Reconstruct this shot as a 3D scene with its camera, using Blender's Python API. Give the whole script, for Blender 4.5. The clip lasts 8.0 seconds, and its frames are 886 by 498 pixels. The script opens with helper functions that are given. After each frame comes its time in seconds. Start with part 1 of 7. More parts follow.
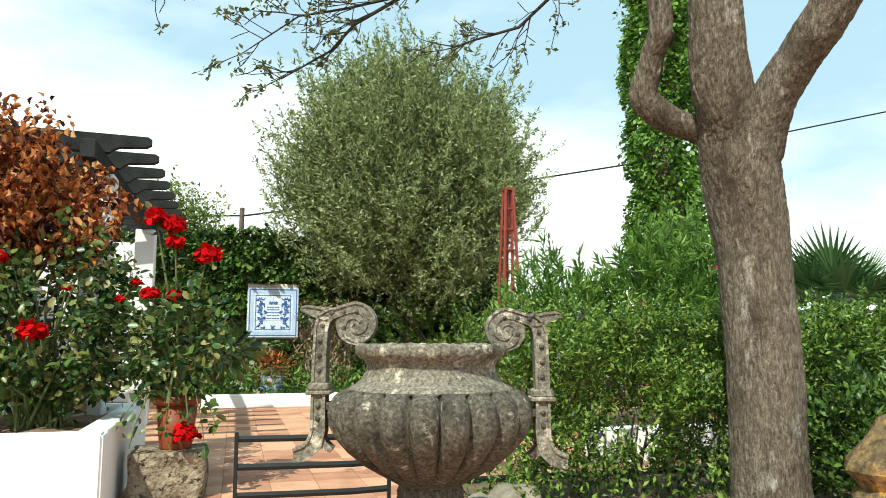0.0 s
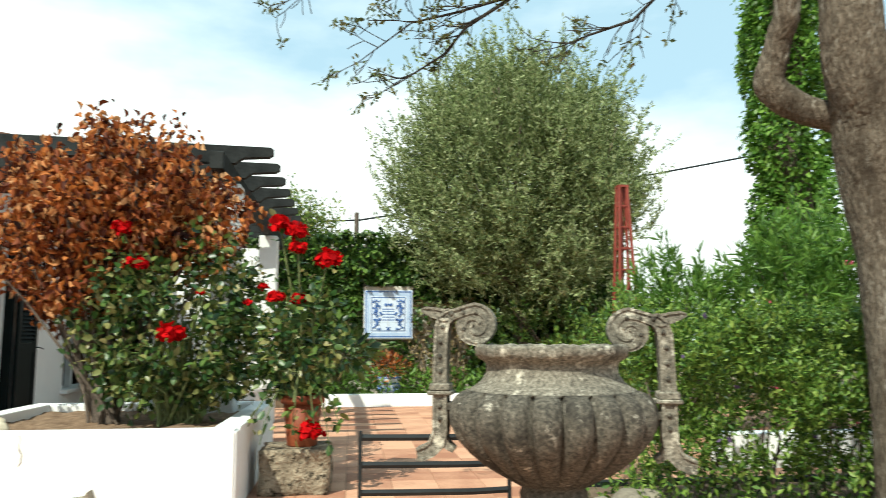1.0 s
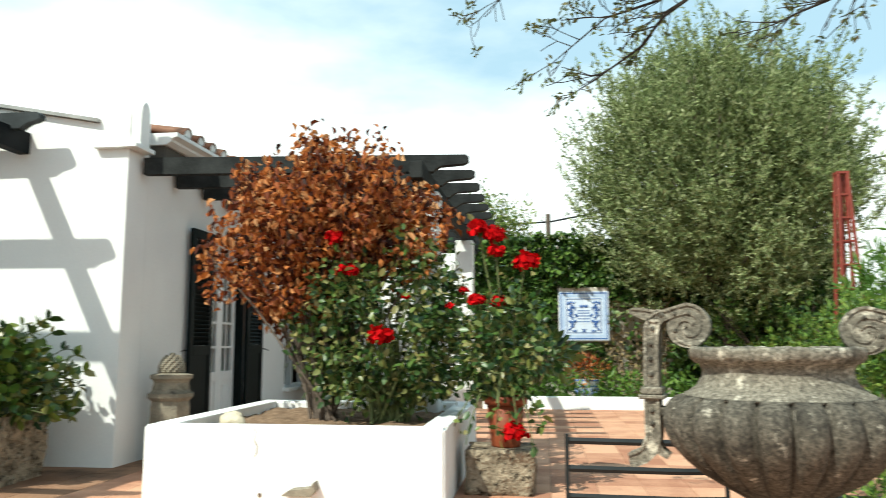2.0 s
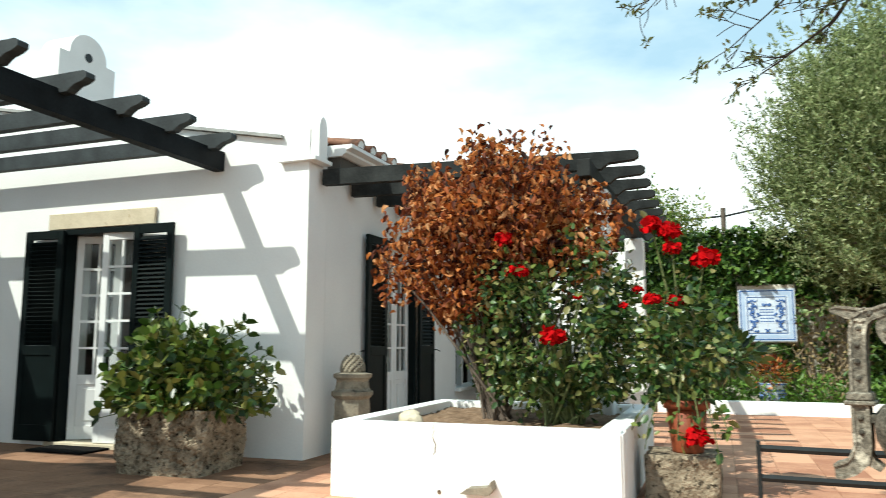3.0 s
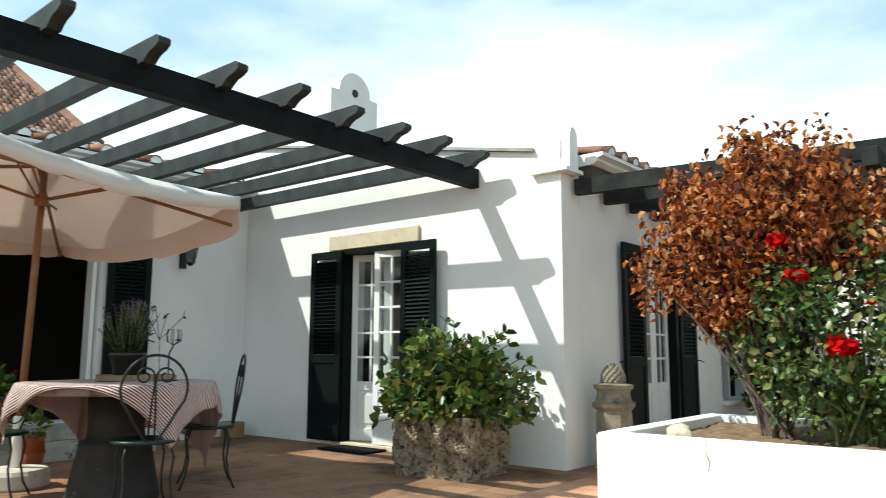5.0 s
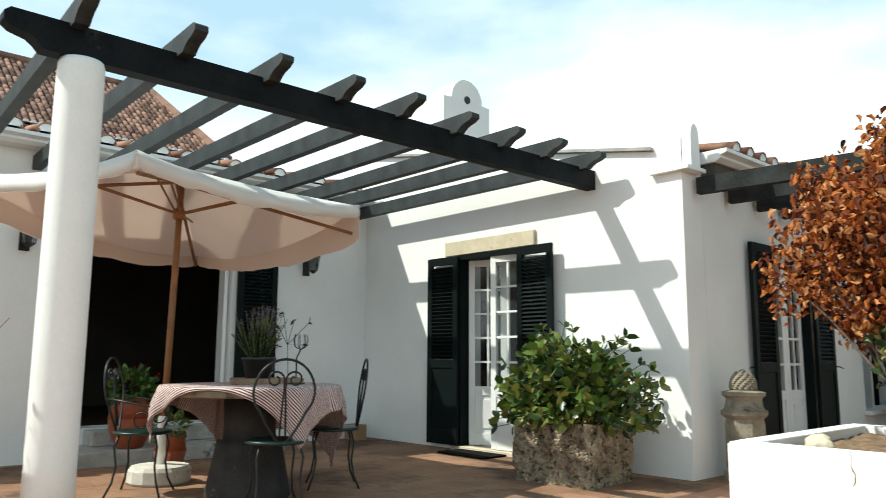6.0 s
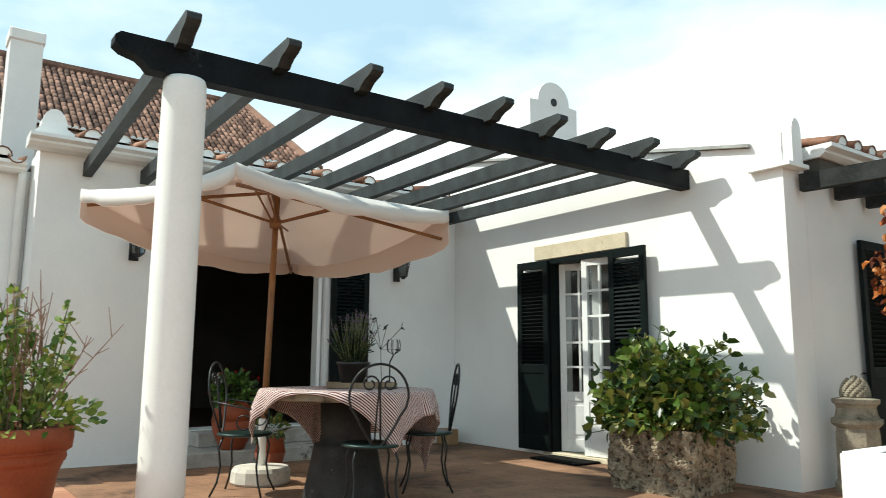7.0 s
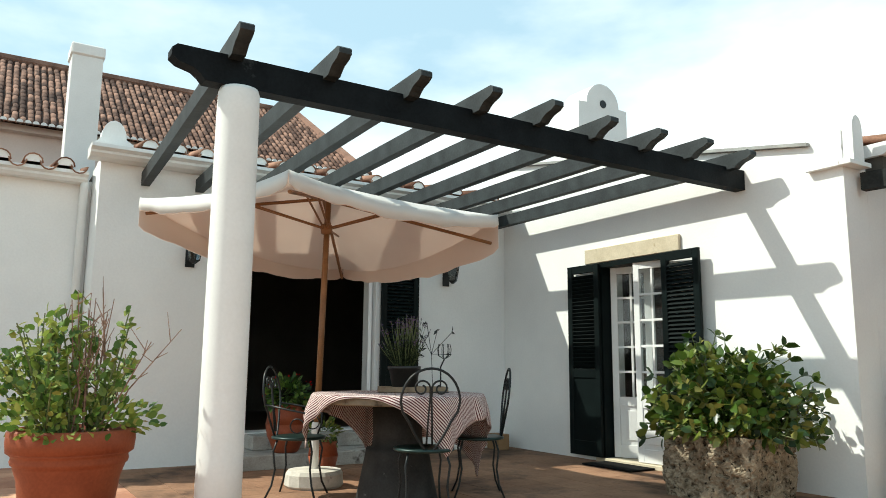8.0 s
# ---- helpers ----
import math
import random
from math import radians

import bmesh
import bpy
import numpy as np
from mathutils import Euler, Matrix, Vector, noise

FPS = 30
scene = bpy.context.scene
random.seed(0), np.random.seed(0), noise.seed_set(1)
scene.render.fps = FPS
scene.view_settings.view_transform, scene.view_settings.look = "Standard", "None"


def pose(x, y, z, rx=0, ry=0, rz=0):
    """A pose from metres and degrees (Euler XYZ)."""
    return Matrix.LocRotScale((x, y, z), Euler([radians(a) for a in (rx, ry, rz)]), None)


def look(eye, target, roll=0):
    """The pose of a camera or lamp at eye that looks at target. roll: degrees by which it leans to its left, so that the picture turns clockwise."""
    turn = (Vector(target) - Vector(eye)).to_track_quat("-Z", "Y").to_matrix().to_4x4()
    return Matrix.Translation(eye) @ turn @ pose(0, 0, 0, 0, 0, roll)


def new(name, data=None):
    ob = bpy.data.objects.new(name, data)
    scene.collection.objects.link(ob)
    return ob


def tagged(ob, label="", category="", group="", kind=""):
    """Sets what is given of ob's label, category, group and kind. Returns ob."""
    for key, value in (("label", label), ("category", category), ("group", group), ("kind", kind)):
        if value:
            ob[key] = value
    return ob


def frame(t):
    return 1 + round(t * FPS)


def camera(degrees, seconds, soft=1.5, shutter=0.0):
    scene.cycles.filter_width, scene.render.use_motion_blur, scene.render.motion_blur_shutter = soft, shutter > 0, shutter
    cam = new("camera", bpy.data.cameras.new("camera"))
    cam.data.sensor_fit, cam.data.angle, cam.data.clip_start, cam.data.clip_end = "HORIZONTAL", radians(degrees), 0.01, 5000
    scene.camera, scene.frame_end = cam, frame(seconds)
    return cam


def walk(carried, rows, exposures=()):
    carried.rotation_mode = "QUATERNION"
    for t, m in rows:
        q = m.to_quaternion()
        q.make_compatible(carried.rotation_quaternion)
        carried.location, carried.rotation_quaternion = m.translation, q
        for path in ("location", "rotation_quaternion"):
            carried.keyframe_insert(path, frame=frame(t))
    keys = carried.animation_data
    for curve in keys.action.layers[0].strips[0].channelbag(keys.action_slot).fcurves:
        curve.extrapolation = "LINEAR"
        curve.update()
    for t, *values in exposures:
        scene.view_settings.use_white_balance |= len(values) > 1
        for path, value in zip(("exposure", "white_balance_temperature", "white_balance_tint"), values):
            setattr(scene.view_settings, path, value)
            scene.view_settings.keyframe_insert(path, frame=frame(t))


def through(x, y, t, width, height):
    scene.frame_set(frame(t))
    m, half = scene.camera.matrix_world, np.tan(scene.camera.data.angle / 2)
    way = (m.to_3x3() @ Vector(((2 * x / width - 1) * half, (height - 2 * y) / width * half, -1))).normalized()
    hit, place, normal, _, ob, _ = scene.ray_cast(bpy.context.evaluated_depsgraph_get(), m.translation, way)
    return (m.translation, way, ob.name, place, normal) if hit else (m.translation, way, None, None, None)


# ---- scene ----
# ---- camera: a hand-held pan from the shaded garden seat ----
cam = camera(61.2, 8.0, soft=0.6, shutter=0.4)
TURNS = (
    (0.0, -15.36, 6.89, -0.05),
    (0.5, -12.88, 6.91, 0.0),
    (1.0, -6.91, 6.96, 0.05),
    (1.5, -0.08, 7.03, 0.06),
    (2.0, 7.62, 7.13, 0.06),
    (2.2, 10.55, 7.14, 0.05),
    (3.5, 25.36, 7.30, 0.0),
    (4.0, 30.50, 7.45, -0.02),
    (4.5, 34.64, 7.72, -0.1),
    (6.0, 47.60, 8.27, -0.33),
    (6.5, 51.15, 8.44, -0.38),
    (7.0, 54.28, 8.59, -0.4),
    (7.5, 56.56, 8.73, -0.42),
    (8.0, 57.98, 8.90, -0.48),
)
ARM, EYE = 0.224, 1.03
walk(cam, [(t, pose(-math.sin(radians(w)) * ARM, math.cos(radians(w)) * ARM, EYE, 90 + p, r, w)) for t, w, p, r in TURNS],
     exposures=((0.0, 0.48, 6500, -3.0), (4.0, 0.45, 6250, -2.0), (8.0, 0.46, 6450, -1.0)))

# ---- sun and sky ----
TO_SUN = Vector((-0.55, -0.786, 1.1)).normalized()
sun = new("sun", bpy.data.lights.new("sun", "SUN"))
sun.data.energy, sun.data.angle, sun.data.color = 4.25, radians(0.55), (1.0, 0.95, 0.87)
sun.matrix_world = look((-6, -8, 14), Vector((-6, -8, 14)) - TO_SUN)

world = bpy.data.worlds.new("sky")
scene.world = world
world.use_nodes = True
wn, wl = world.node_tree.nodes, world.node_tree.links
wn.clear()
w_out, w_bg = wn.new("ShaderNodeOutputWorld"), wn.new("ShaderNodeBackground")
w_sky = wn.new("ShaderNodeTexSky")
w_sky.sky_type, w_sky.sun_disc = "NISHITA", False
w_sky.sun_elevation, w_sky.sun_rotation = math.asin(TO_SUN.z), math.atan2(TO_SUN.x, TO_SUN.y)
w_sky.air_density, w_sky.dust_density, w_sky.ozone_density = 0.9, 2.4, 1.0
w_co, w_map, w_noise = wn.new("ShaderNodeTexCoord"), wn.new("ShaderNodeMapping"), wn.new("ShaderNodeTexNoise")
w_map.inputs["Scale"].default_value = (1.0, 1.0, 2.6)
w_map.inputs["Location"].default_value = (0.35, 0.2, 0.0)
w_noise.inputs["Scale"].default_value, w_noise.inputs["Detail"].default_value, w_noise.inputs["Roughness"].default_value = 1.5, 7, 0.52
w_sep, w_h, w_add, w_ramp = wn.new("ShaderNodeSeparateXYZ"), wn.new("ShaderNodeMapRange"), wn.new("ShaderNodeMath"), wn.new("ShaderNodeValToRGB")
w_h.inputs["From Min"].default_value, w_h.inputs["From Max"].default_value = 0.10, 0.57
w_h.inputs["To Min"].default_value, w_h.inputs["To Max"].default_value = 0.23, -0.19
w_add.operation = "ADD"
w_ramp.color_ramp.elements[0].position, w_ramp.color_ramp.elements[1].position = 0.44, 0.66
w_mix = wn.new("ShaderNodeMixRGB")
w_mix.inputs["Color2"].default_value = (8.2, 8.3, 8.4, 1)
wl.new(w_co.outputs["Generated"], w_map.inputs["Vector"])
wl.new(w_map.outputs["Vector"], w_noise.inputs["Vector"])
wl.new(w_co.outputs["Generated"], w_sep.inputs["Vector"])
wl.new(w_sep.outputs["Z"], w_h.inputs["Value"])
wl.new(w_noise.outputs["Fac"], w_add.inputs[0])
wl.new(w_h.outputs["Result"], w_add.inputs[1])
wl.new(w_add.outputs["Value"], w_ramp.inputs["Fac"])
wl.new(w_ramp.outputs["Color"], w_mix.inputs["Fac"])
w_haze = wn.new("ShaderNodeMixRGB")                     # thin high haze over the blue
w_haze.inputs["Fac"].default_value, w_haze.inputs["Color2"].default_value = 0.74, (4.1, 5.6, 6.7, 1)
wl.new(w_sky.outputs["Color"], w_haze.inputs["Color1"])
wl.new(w_haze.outputs["Color"], w_mix.inputs["Color1"])
wl.new(w_mix.outputs["Color"], w_bg.inputs["Color"])
wl.new(w_bg.outputs["Background"], w_out.inputs["Surface"])
w_bg.inputs["Strength"].default_value = 0.124


# ---- materials ----
def rgb(c):
    return (*c, 1.0)


def surface(name, a, b, rough=0.7, scale=6.0, fine=60.0, bump=0.15, metal=0.0, stain=None, stain_at=0.6, stain_scale=2.0, spec=0.4, per_object=0.0, per_island=0.0, depth=0.01):
    """Two tones mixed by a broad and a fine noise, optional stains, fine relief."""
    m = bpy.data.materials.new(name)
    m.use_nodes = True
    n, l = m.node_tree.nodes, m.node_tree.links
    p = n["Principled BSDF"]
    p.inputs["Roughness"].default_value, p.inputs["Metallic"].default_value = rough, metal
    p.inputs["Specular IOR Level"].default_value = spec
    co = n.new("ShaderNodeTexCoord")
    big, small = n.new("ShaderNodeTexNoise"), n.new("ShaderNodeTexNoise")
    big.inputs["Scale"].default_value, big.inputs["Detail"].default_value = scale, 5
    small.inputs["Scale"].default_value, small.inputs["Detail"].default_value = fine, 4
    source = co.outputs["Object"]
    if per_object:                                       # no two pieces carry the same marks
        place = n.new("ShaderNodeVectorMath")
        l.new(source, place.inputs[0])
        l.new(n.new("ShaderNodeObjectInfo").outputs["Location"], place.inputs[1])
        source = place.outputs["Vector"]
    for t in (big, small):
        l.new(source, t.inputs["Vector"])
    add = n.new("ShaderNodeMath")
    add.operation = "MULTIPLY_ADD"
    l.new(small.outputs["Fac"], add.inputs[0])
    add.inputs[1].default_value = 0.45
    l.new(big.outputs["Fac"], add.inputs[2])
    fac = add.outputs["Value"]
    if per_object or per_island:
        if per_object:
            src = n.new("ShaderNodeObjectInfo").outputs["Random"]
        else:
            src = n.new("ShaderNodeNewGeometry").outputs["Random Per Island"]
        more = n.new("ShaderNodeMath")
        more.operation = "MULTIPLY_ADD"
        l.new(src, more.inputs[0])
        more.inputs[1].default_value = per_object or per_island
        l.new(fac, more.inputs[2])
        shift = n.new("ShaderNodeMath")
        shift.operation = "SUBTRACT"
        l.new(more.outputs["Value"], shift.inputs[0])
        shift.inputs[1].default_value = (per_object or per_island) / 2
        fac = shift.outputs["Value"]
    ramp = n.new("ShaderNodeValToRGB")
    ramp.color_ramp.elements[0].position, ramp.color_ramp.elements[1].position = 0.45, 1.0
    ramp.color_ramp.elements[0].color, ramp.color_ramp.elements[1].color = rgb(a), rgb(b)
    l.new(fac, ramp.inputs["Fac"])
    colour = ramp.outputs["Color"]
    if stain:
        sn, sr, mx = n.new("ShaderNodeTexNoise"), n.new("ShaderNodeValToRGB"), n.new("ShaderNodeMixRGB")
        sn.inputs["Scale"].default_value, sn.inputs["Detail"].default_value, sn.inputs["Roughness"].default_value = stain_scale, 8, 0.65
        l.new(source, sn.inputs["Vector"])
        sr.color_ramp.elements[0].position, sr.color_ramp.elements[1].position = stain_at, min(1.0, stain_at + 0.12)
        l.new(sn.outputs["Fac"], sr.inputs["Fac"])
        l.new(sr.outputs["Color"], mx.inputs["Fac"])
        l.new(colour, mx.inputs["Color1"])
        mx.inputs["Color2"].default_value = rgb(stain)
        colour = mx.outputs["Color"]
    l.new(colour, p.inputs["Base Color"])
    if bump:
        bp = n.new("ShaderNodeBump")
        bp.inputs["Strength"].default_value, bp.inputs["Distance"].default_value = bump, depth
        l.new(add.outputs["Value"], bp.inputs["Height"])
        l.new(bp.outputs["Normal"], p.inputs["Normal"])
    return m


def foliage(name, tones, rough=0.45, through_light=0.3, spec=0.4):
    """Leaves: each leaf takes its own tone, and some light comes through."""
    m = bpy.data.materials.new(name)
    m.use_nodes = True
    n, l = m.node_tree.nodes, m.node_tree.links
    p, out = n["Principled BSDF"], n["Material Output"]
    p.inputs["Roughness"].default_value, p.inputs["Specular IOR Level"].default_value = rough, spec
    ramp = n.new("ShaderNodeValToRGB")
    els = ramp.color_ramp.elements
    while len(els) < len(tones):
        els.new(0.5)
    for i, c in enumerate(tones):
        els[i].position, els[i].color = i / (len(tones) - 1), rgb(c)
    l.new(n.new("ShaderNodeNewGeometry").outputs["Random Per Island"], ramp.inputs["Fac"])
    l.new(ramp.outputs["Color"], p.inputs["Base Color"])
    tr, mx = n.new("ShaderNodeBsdfTranslucent"), n.new("ShaderNodeMixShader")
    l.new(ramp.outputs["Color"], tr.inputs["Color"])
    mx.inputs["Fac"].default_value = through_light
    l.new(p.outputs["BSDF"], mx.inputs[1])
    l.new(tr.outputs["BSDF"], mx.inputs[2])
    l.new(mx.outputs["Shader"], out.inputs["Surface"])
    return m


def glass(name, tint=(0.9, 0.95, 0.95)):
    m = bpy.data.materials.new(name)
    m.use_nodes = True
    p = m.node_tree.nodes["Principled BSDF"]
    p.inputs["Base Color"].default_value = rgb(tint)
    p.inputs["Roughness"].default_value, p.inputs["Transmission Weight"].default_value = 0.03, 1.0
    p.inputs["IOR"].default_value = 1.45
    return m


def mottled(name, dark, mid, light, lichen, scale=22.0, crack=0.0, depth=0.03, patch=0.75, lichen_at=0.56):
    """Weathered stone or bark: fine grain, broad dark patches, pale lichen spots, optional upright cracks."""
    m = bpy.data.materials.new(name)
    m.use_nodes = True
    n, l = m.node_tree.nodes, m.node_tree.links
    p = n["Principled BSDF"]
    p.inputs["Roughness"].default_value, p.inputs["Specular IOR Level"].default_value = 0.93, 0.15
    co, mp = n.new("ShaderNodeTexCoord"), n.new("ShaderNodeMapping")
    mp.inputs["Scale"].default_value = (1, 1, 0.30) if crack else (1, 1, 1)
    l.new(co.outputs["Object"], mp.inputs["Vector"])

    def tex(s, rough, source):
        t = n.new("ShaderNodeTexNoise")
        t.inputs["Scale"].default_value, t.inputs["Detail"].default_value, t.inputs["Roughness"].default_value = s, 9, rough
        l.new(source, t.inputs["Vector"])
        return t.outputs["Fac"]

    def ramp(fac, rows):
        r = n.new("ShaderNodeValToRGB")
        while len(r.color_ramp.elements) < len(rows):
            r.color_ramp.elements.new(0.5)
        for e, (at, c) in zip(r.color_ramp.elements, rows):
            e.position, e.color = at, rgb(c)
        l.new(fac, r.inputs["Fac"])
        return r.outputs["Color"]

    def blend(fac, a, c):
        x = n.new("ShaderNodeMixRGB")
        l.new(fac, x.inputs["Fac"])
        l.new(a, x.inputs["Color1"])
        x.inputs["Color2"].default_value = rgb(c)
        return x.outputs["Color"]

    grain = tex(scale, 0.72, mp.outputs["Vector"])
    colour = ramp(grain, ((0.34, dark), (0.52, mid), (0.70, light)))
    black, white = (0, 0, 0), (1, 1, 1)
    colour = blend(ramp(tex(5.5, 0.66, (mp if crack else co).outputs[0 if crack else "Object"]), ((0.50, black), (0.66, (patch, patch, patch)))), colour, dark)
    colour = blend(ramp(tex(9.0, 0.75, (mp if crack else co).outputs[0 if crack else "Object"]), ((lichen_at, black), (lichen_at + 0.1, white))), colour, lichen)
    height = grain
    if crack:
        v = n.new("ShaderNodeTexVoronoi")
        v.feature = "DISTANCE_TO_EDGE"
        v.inputs["Scale"].default_value = crack
        warp = n.new("ShaderNodeMixRGB")
        warp.inputs["Fac"].default_value = 0.22
        nz = n.new("ShaderNodeTexNoise")
        nz.inputs["Scale"].default_value, nz.inputs["Detail"].default_value = 11, 6
        l.new(mp.outputs["Vector"], nz.inputs["Vector"])
        l.new(mp.outputs["Vector"], warp.inputs["Color1"])
        l.new(nz.outputs["Color"], warp.inputs["Color2"])
        l.new(warp.outputs["Color"], v.inputs["Vector"])
        edge = ramp(v.outputs["Distance"], ((0.0, (0.6, 0.6, 0.6)), (0.09, black)))
        colour = blend(edge, colour, dark)
        add = n.new("ShaderNodeMath")
        add.operation = "MULTIPLY_ADD"
        l.new(ramp(v.outputs["Distance"], ((0.0, black), (0.22, white))), add.inputs[0])
        add.inputs[1].default_value = 0.22
        l.new(grain, add.inputs[2])
        height = add.outputs["Value"]
    l.new(colour, p.inputs["Base Color"])
    bp = n.new("ShaderNodeBump")
    bp.inputs["Strength"].default_value, bp.inputs["Distance"].default_value = 1.0, depth
    l.new(height, bp.inputs["Height"])
    l.new(bp.outputs["Normal"], p.inputs["Normal"])
    return m


M_WALL = surface("limewash", (0.74, 0.74, 0.73), (0.84, 0.84, 0.82), 0.85, 1.4, 45, 0.25, stain=(0.66, 0.65, 0.62), stain_at=0.66, stain_scale=1.1)
M_PLANTER = surface("planter_limewash", (0.78, 0.78, 0.76), (0.86, 0.86, 0.84), 0.85, 2.0, 40, 0.3, stain=(0.62, 0.60, 0.54), stain_at=0.68, stain_scale=3)
M_TRIM = surface("white_trim", (0.72, 0.72, 0.70), (0.82, 0.82, 0.80), 0.6, 3, 50, 0.1)
M_DOOR = surface("white_door_paint", (0.74, 0.74, 0.73), (0.82, 0.82, 0.81), 0.4, 3, 60, 0.06)
M_SHUTTER = surface("dark_green_paint", (0.0022, 0.0045, 0.0045), (0.0045, 0.0095, 0.0095), 0.5, 5, 70, 0.1, spec=0.12)
M_BEAM = surface("dark_stained_timber", (0.002, 0.003, 0.004), (0.010, 0.013, 0.015), 0.6, 5, 50, 0.3, stain=(0.05, 0.058, 0.06), stain_at=0.68, stain_scale=4, spec=0.10)
M_RAFTER = surface("greyed_dark_timber", (0.007, 0.010, 0.011), (0.038, 0.046, 0.049), 0.6, 5, 50, 0.25, stain=(0.085, 0.092, 0.09), stain_at=0.68, stain_scale=4, spec=0.3)
M_BEAM_OLD = surface("weathered_timber", (0.007, 0.008, 0.008), (0.035, 0.038, 0.037), 0.75, 6, 50, 0.4, stain=(0.09, 0.09, 0.085), stain_at=0.64, stain_scale=5, spec=0.15)
M_LINTEL = surface("limestone_lintel", (0.46, 0.39, 0.27), (0.66, 0.58, 0.44), 0.85, 6, 70, 0.3, stain=(0.36, 0.27, 0.16), stain_at=0.6, stain_scale=7)
M_TILE = surface("terracotta_floor_tile", (0.36, 0.165, 0.10), (0.62, 0.345, 0.22), 0.75, 3, 40, 0.25, per_object=0.6, stain=(0.20, 0.11, 0.07), stain_at=0.6, stain_scale=1.3, spec=0.25)
M_TILE_JOINED = surface("terracotta_paving", (0.36, 0.165, 0.10), (0.62, 0.345, 0.22), 0.75, 3, 40, 0.25, per_island=0.6, stain=(0.20, 0.11, 0.07), stain_at=0.6, stain_scale=1.3, spec=0.25)
# dining-terrace copy of the tile: grime, plus the shade there as darker colour
M_TILE_SHADED = surface("grimy_shaded_tile", (0.185, 0.098, 0.058), (0.36, 0.205, 0.125), 0.8, 2.2, 30, 0.35, per_object=0.22, stain=(0.10, 0.058, 0.038), stain_at=0.50, stain_scale=1.1, spec=0.2)
M_TILE_SHADED_JOINED = surface("grimy_shaded_paving", (0.185, 0.098, 0.058), (0.36, 0.205, 0.125), 0.8, 2.2, 30, 0.35, per_island=0.22, stain=(0.10, 0.058, 0.038), stain_at=0.50, stain_scale=1.1, spec=0.2)
M_GROUT = surface("cement_joint", (0.20, 0.125, 0.08), (0.33, 0.225, 0.15), 0.9, 8, 80, 0.3)
M_GROUND = surface("dry_earth", (0.16, 0.11, 0.07), (0.28, 0.21, 0.14), 0.95, 2, 30, 0.6)
M_SOIL = surface("planting_soil", (0.09, 0.058, 0.036), (0.22, 0.15, 0.095), 0.95, 12, 60, 1.0, depth=0.03)
M_STONE = mottled("weathered_urn_stone", (0.026, 0.024, 0.021), (0.105, 0.093, 0.074), (0.215, 0.19, 0.15), (0.60, 0.55, 0.45), 70, depth=0.005, patch=0.85, lichen_at=0.585)
# paler copy of the urn stone with more lichen spots, for neck and handles
M_STONE_PALE = mottled("pale_lichened_stone", (0.050, 0.045, 0.037), (0.20, 0.178, 0.14), (0.40, 0.365, 0.295), (0.64, 0.59, 0.48), 80, depth=0.004, patch=0.8, lichen_at=0.54)

# stain paints the dark of the pits, shade put into the colour
M_TROUGH = surface("pitted_limestone", (0.105, 0.078, 0.052), (0.43, 0.355, 0.255), 0.95, 9, 40, 1.0, stain=(0.014, 0.011, 0.008), stain_at=0.53, stain_scale=24, depth=0.05, spec=0.15)
M_CARVED = surface("carved_limestone", (0.13, 0.11, 0.085), (0.33, 0.29, 0.22), 0.9, 8, 60, 0.6, stain=(0.06, 0.05, 0.04), stain_at=0.58, stain_scale=9, spec=0.2)
M_LICHEN = mottled("lichened_stone", (0.055, 0.042, 0.028), (0.19, 0.135, 0.070), (0.38, 0.26, 0.11), (0.50, 0.26, 0.05), 30, depth=0.012)
M_ROOF = surface("terracotta_roof_tile", (0.13, 0.058, 0.036), (0.33, 0.175, 0.115), 0.85, 4, 40, 0.3, per_object=0.7, stain=(0.06, 0.045, 0.04), stain_at=0.58, stain_scale=5, spec=0.2)
M_ROOF_FAR = surface("brown_roof_tile", (0.055, 0.029, 0.022), (0.29, 0.165, 0.12), 0.85, 4, 40, 0.3, per_object=0.6, stain=(0.05, 0.035, 0.03), stain_at=0.58, stain_scale=5, spec=0.15)
M_ROOF_FAR_JOINED = surface("brown_roof_field", (0.055, 0.029, 0.022), (0.29, 0.165, 0.12), 0.85, 4, 40, 0.3, per_island=0.6, stain=(0.05, 0.035, 0.03), stain_at=0.58, stain_scale=5, spec=0.15)
M_ROOF_JOINED = surface("terracotta_roof", (0.13, 0.058, 0.036), (0.33, 0.175, 0.115), 0.85, 4, 40, 0.3, per_island=0.7, stain=(0.06, 0.045, 0.04), stain_at=0.58, stain_scale=5, spec=0.2)
M_POT = surface("terracotta_pot", (0.175, 0.038, 0.015), (0.30, 0.080, 0.034), 0.55, 4, 60, 0.2, stain=(0.40, 0.22, 0.14), stain_at=0.68, stain_scale=5, spec=0.25)
M_IRON = surface("painted_iron", (0.006, 0.008, 0.009), (0.016, 0.020, 0.021), 0.42, 8, 60, 0.1, spec=0.35)
M_IRON_GREEN = surface("green_painted_iron", (0.008, 0.022, 0.020), (0.02, 0.045, 0.042), 0.35, 8, 60, 0.1, metal=0.3)
M_RUST = surface("red_painted_iron", (0.16, 0.022, 0.014), (0.27, 0.05, 0.03), 0.55, 8, 50, 0.2)


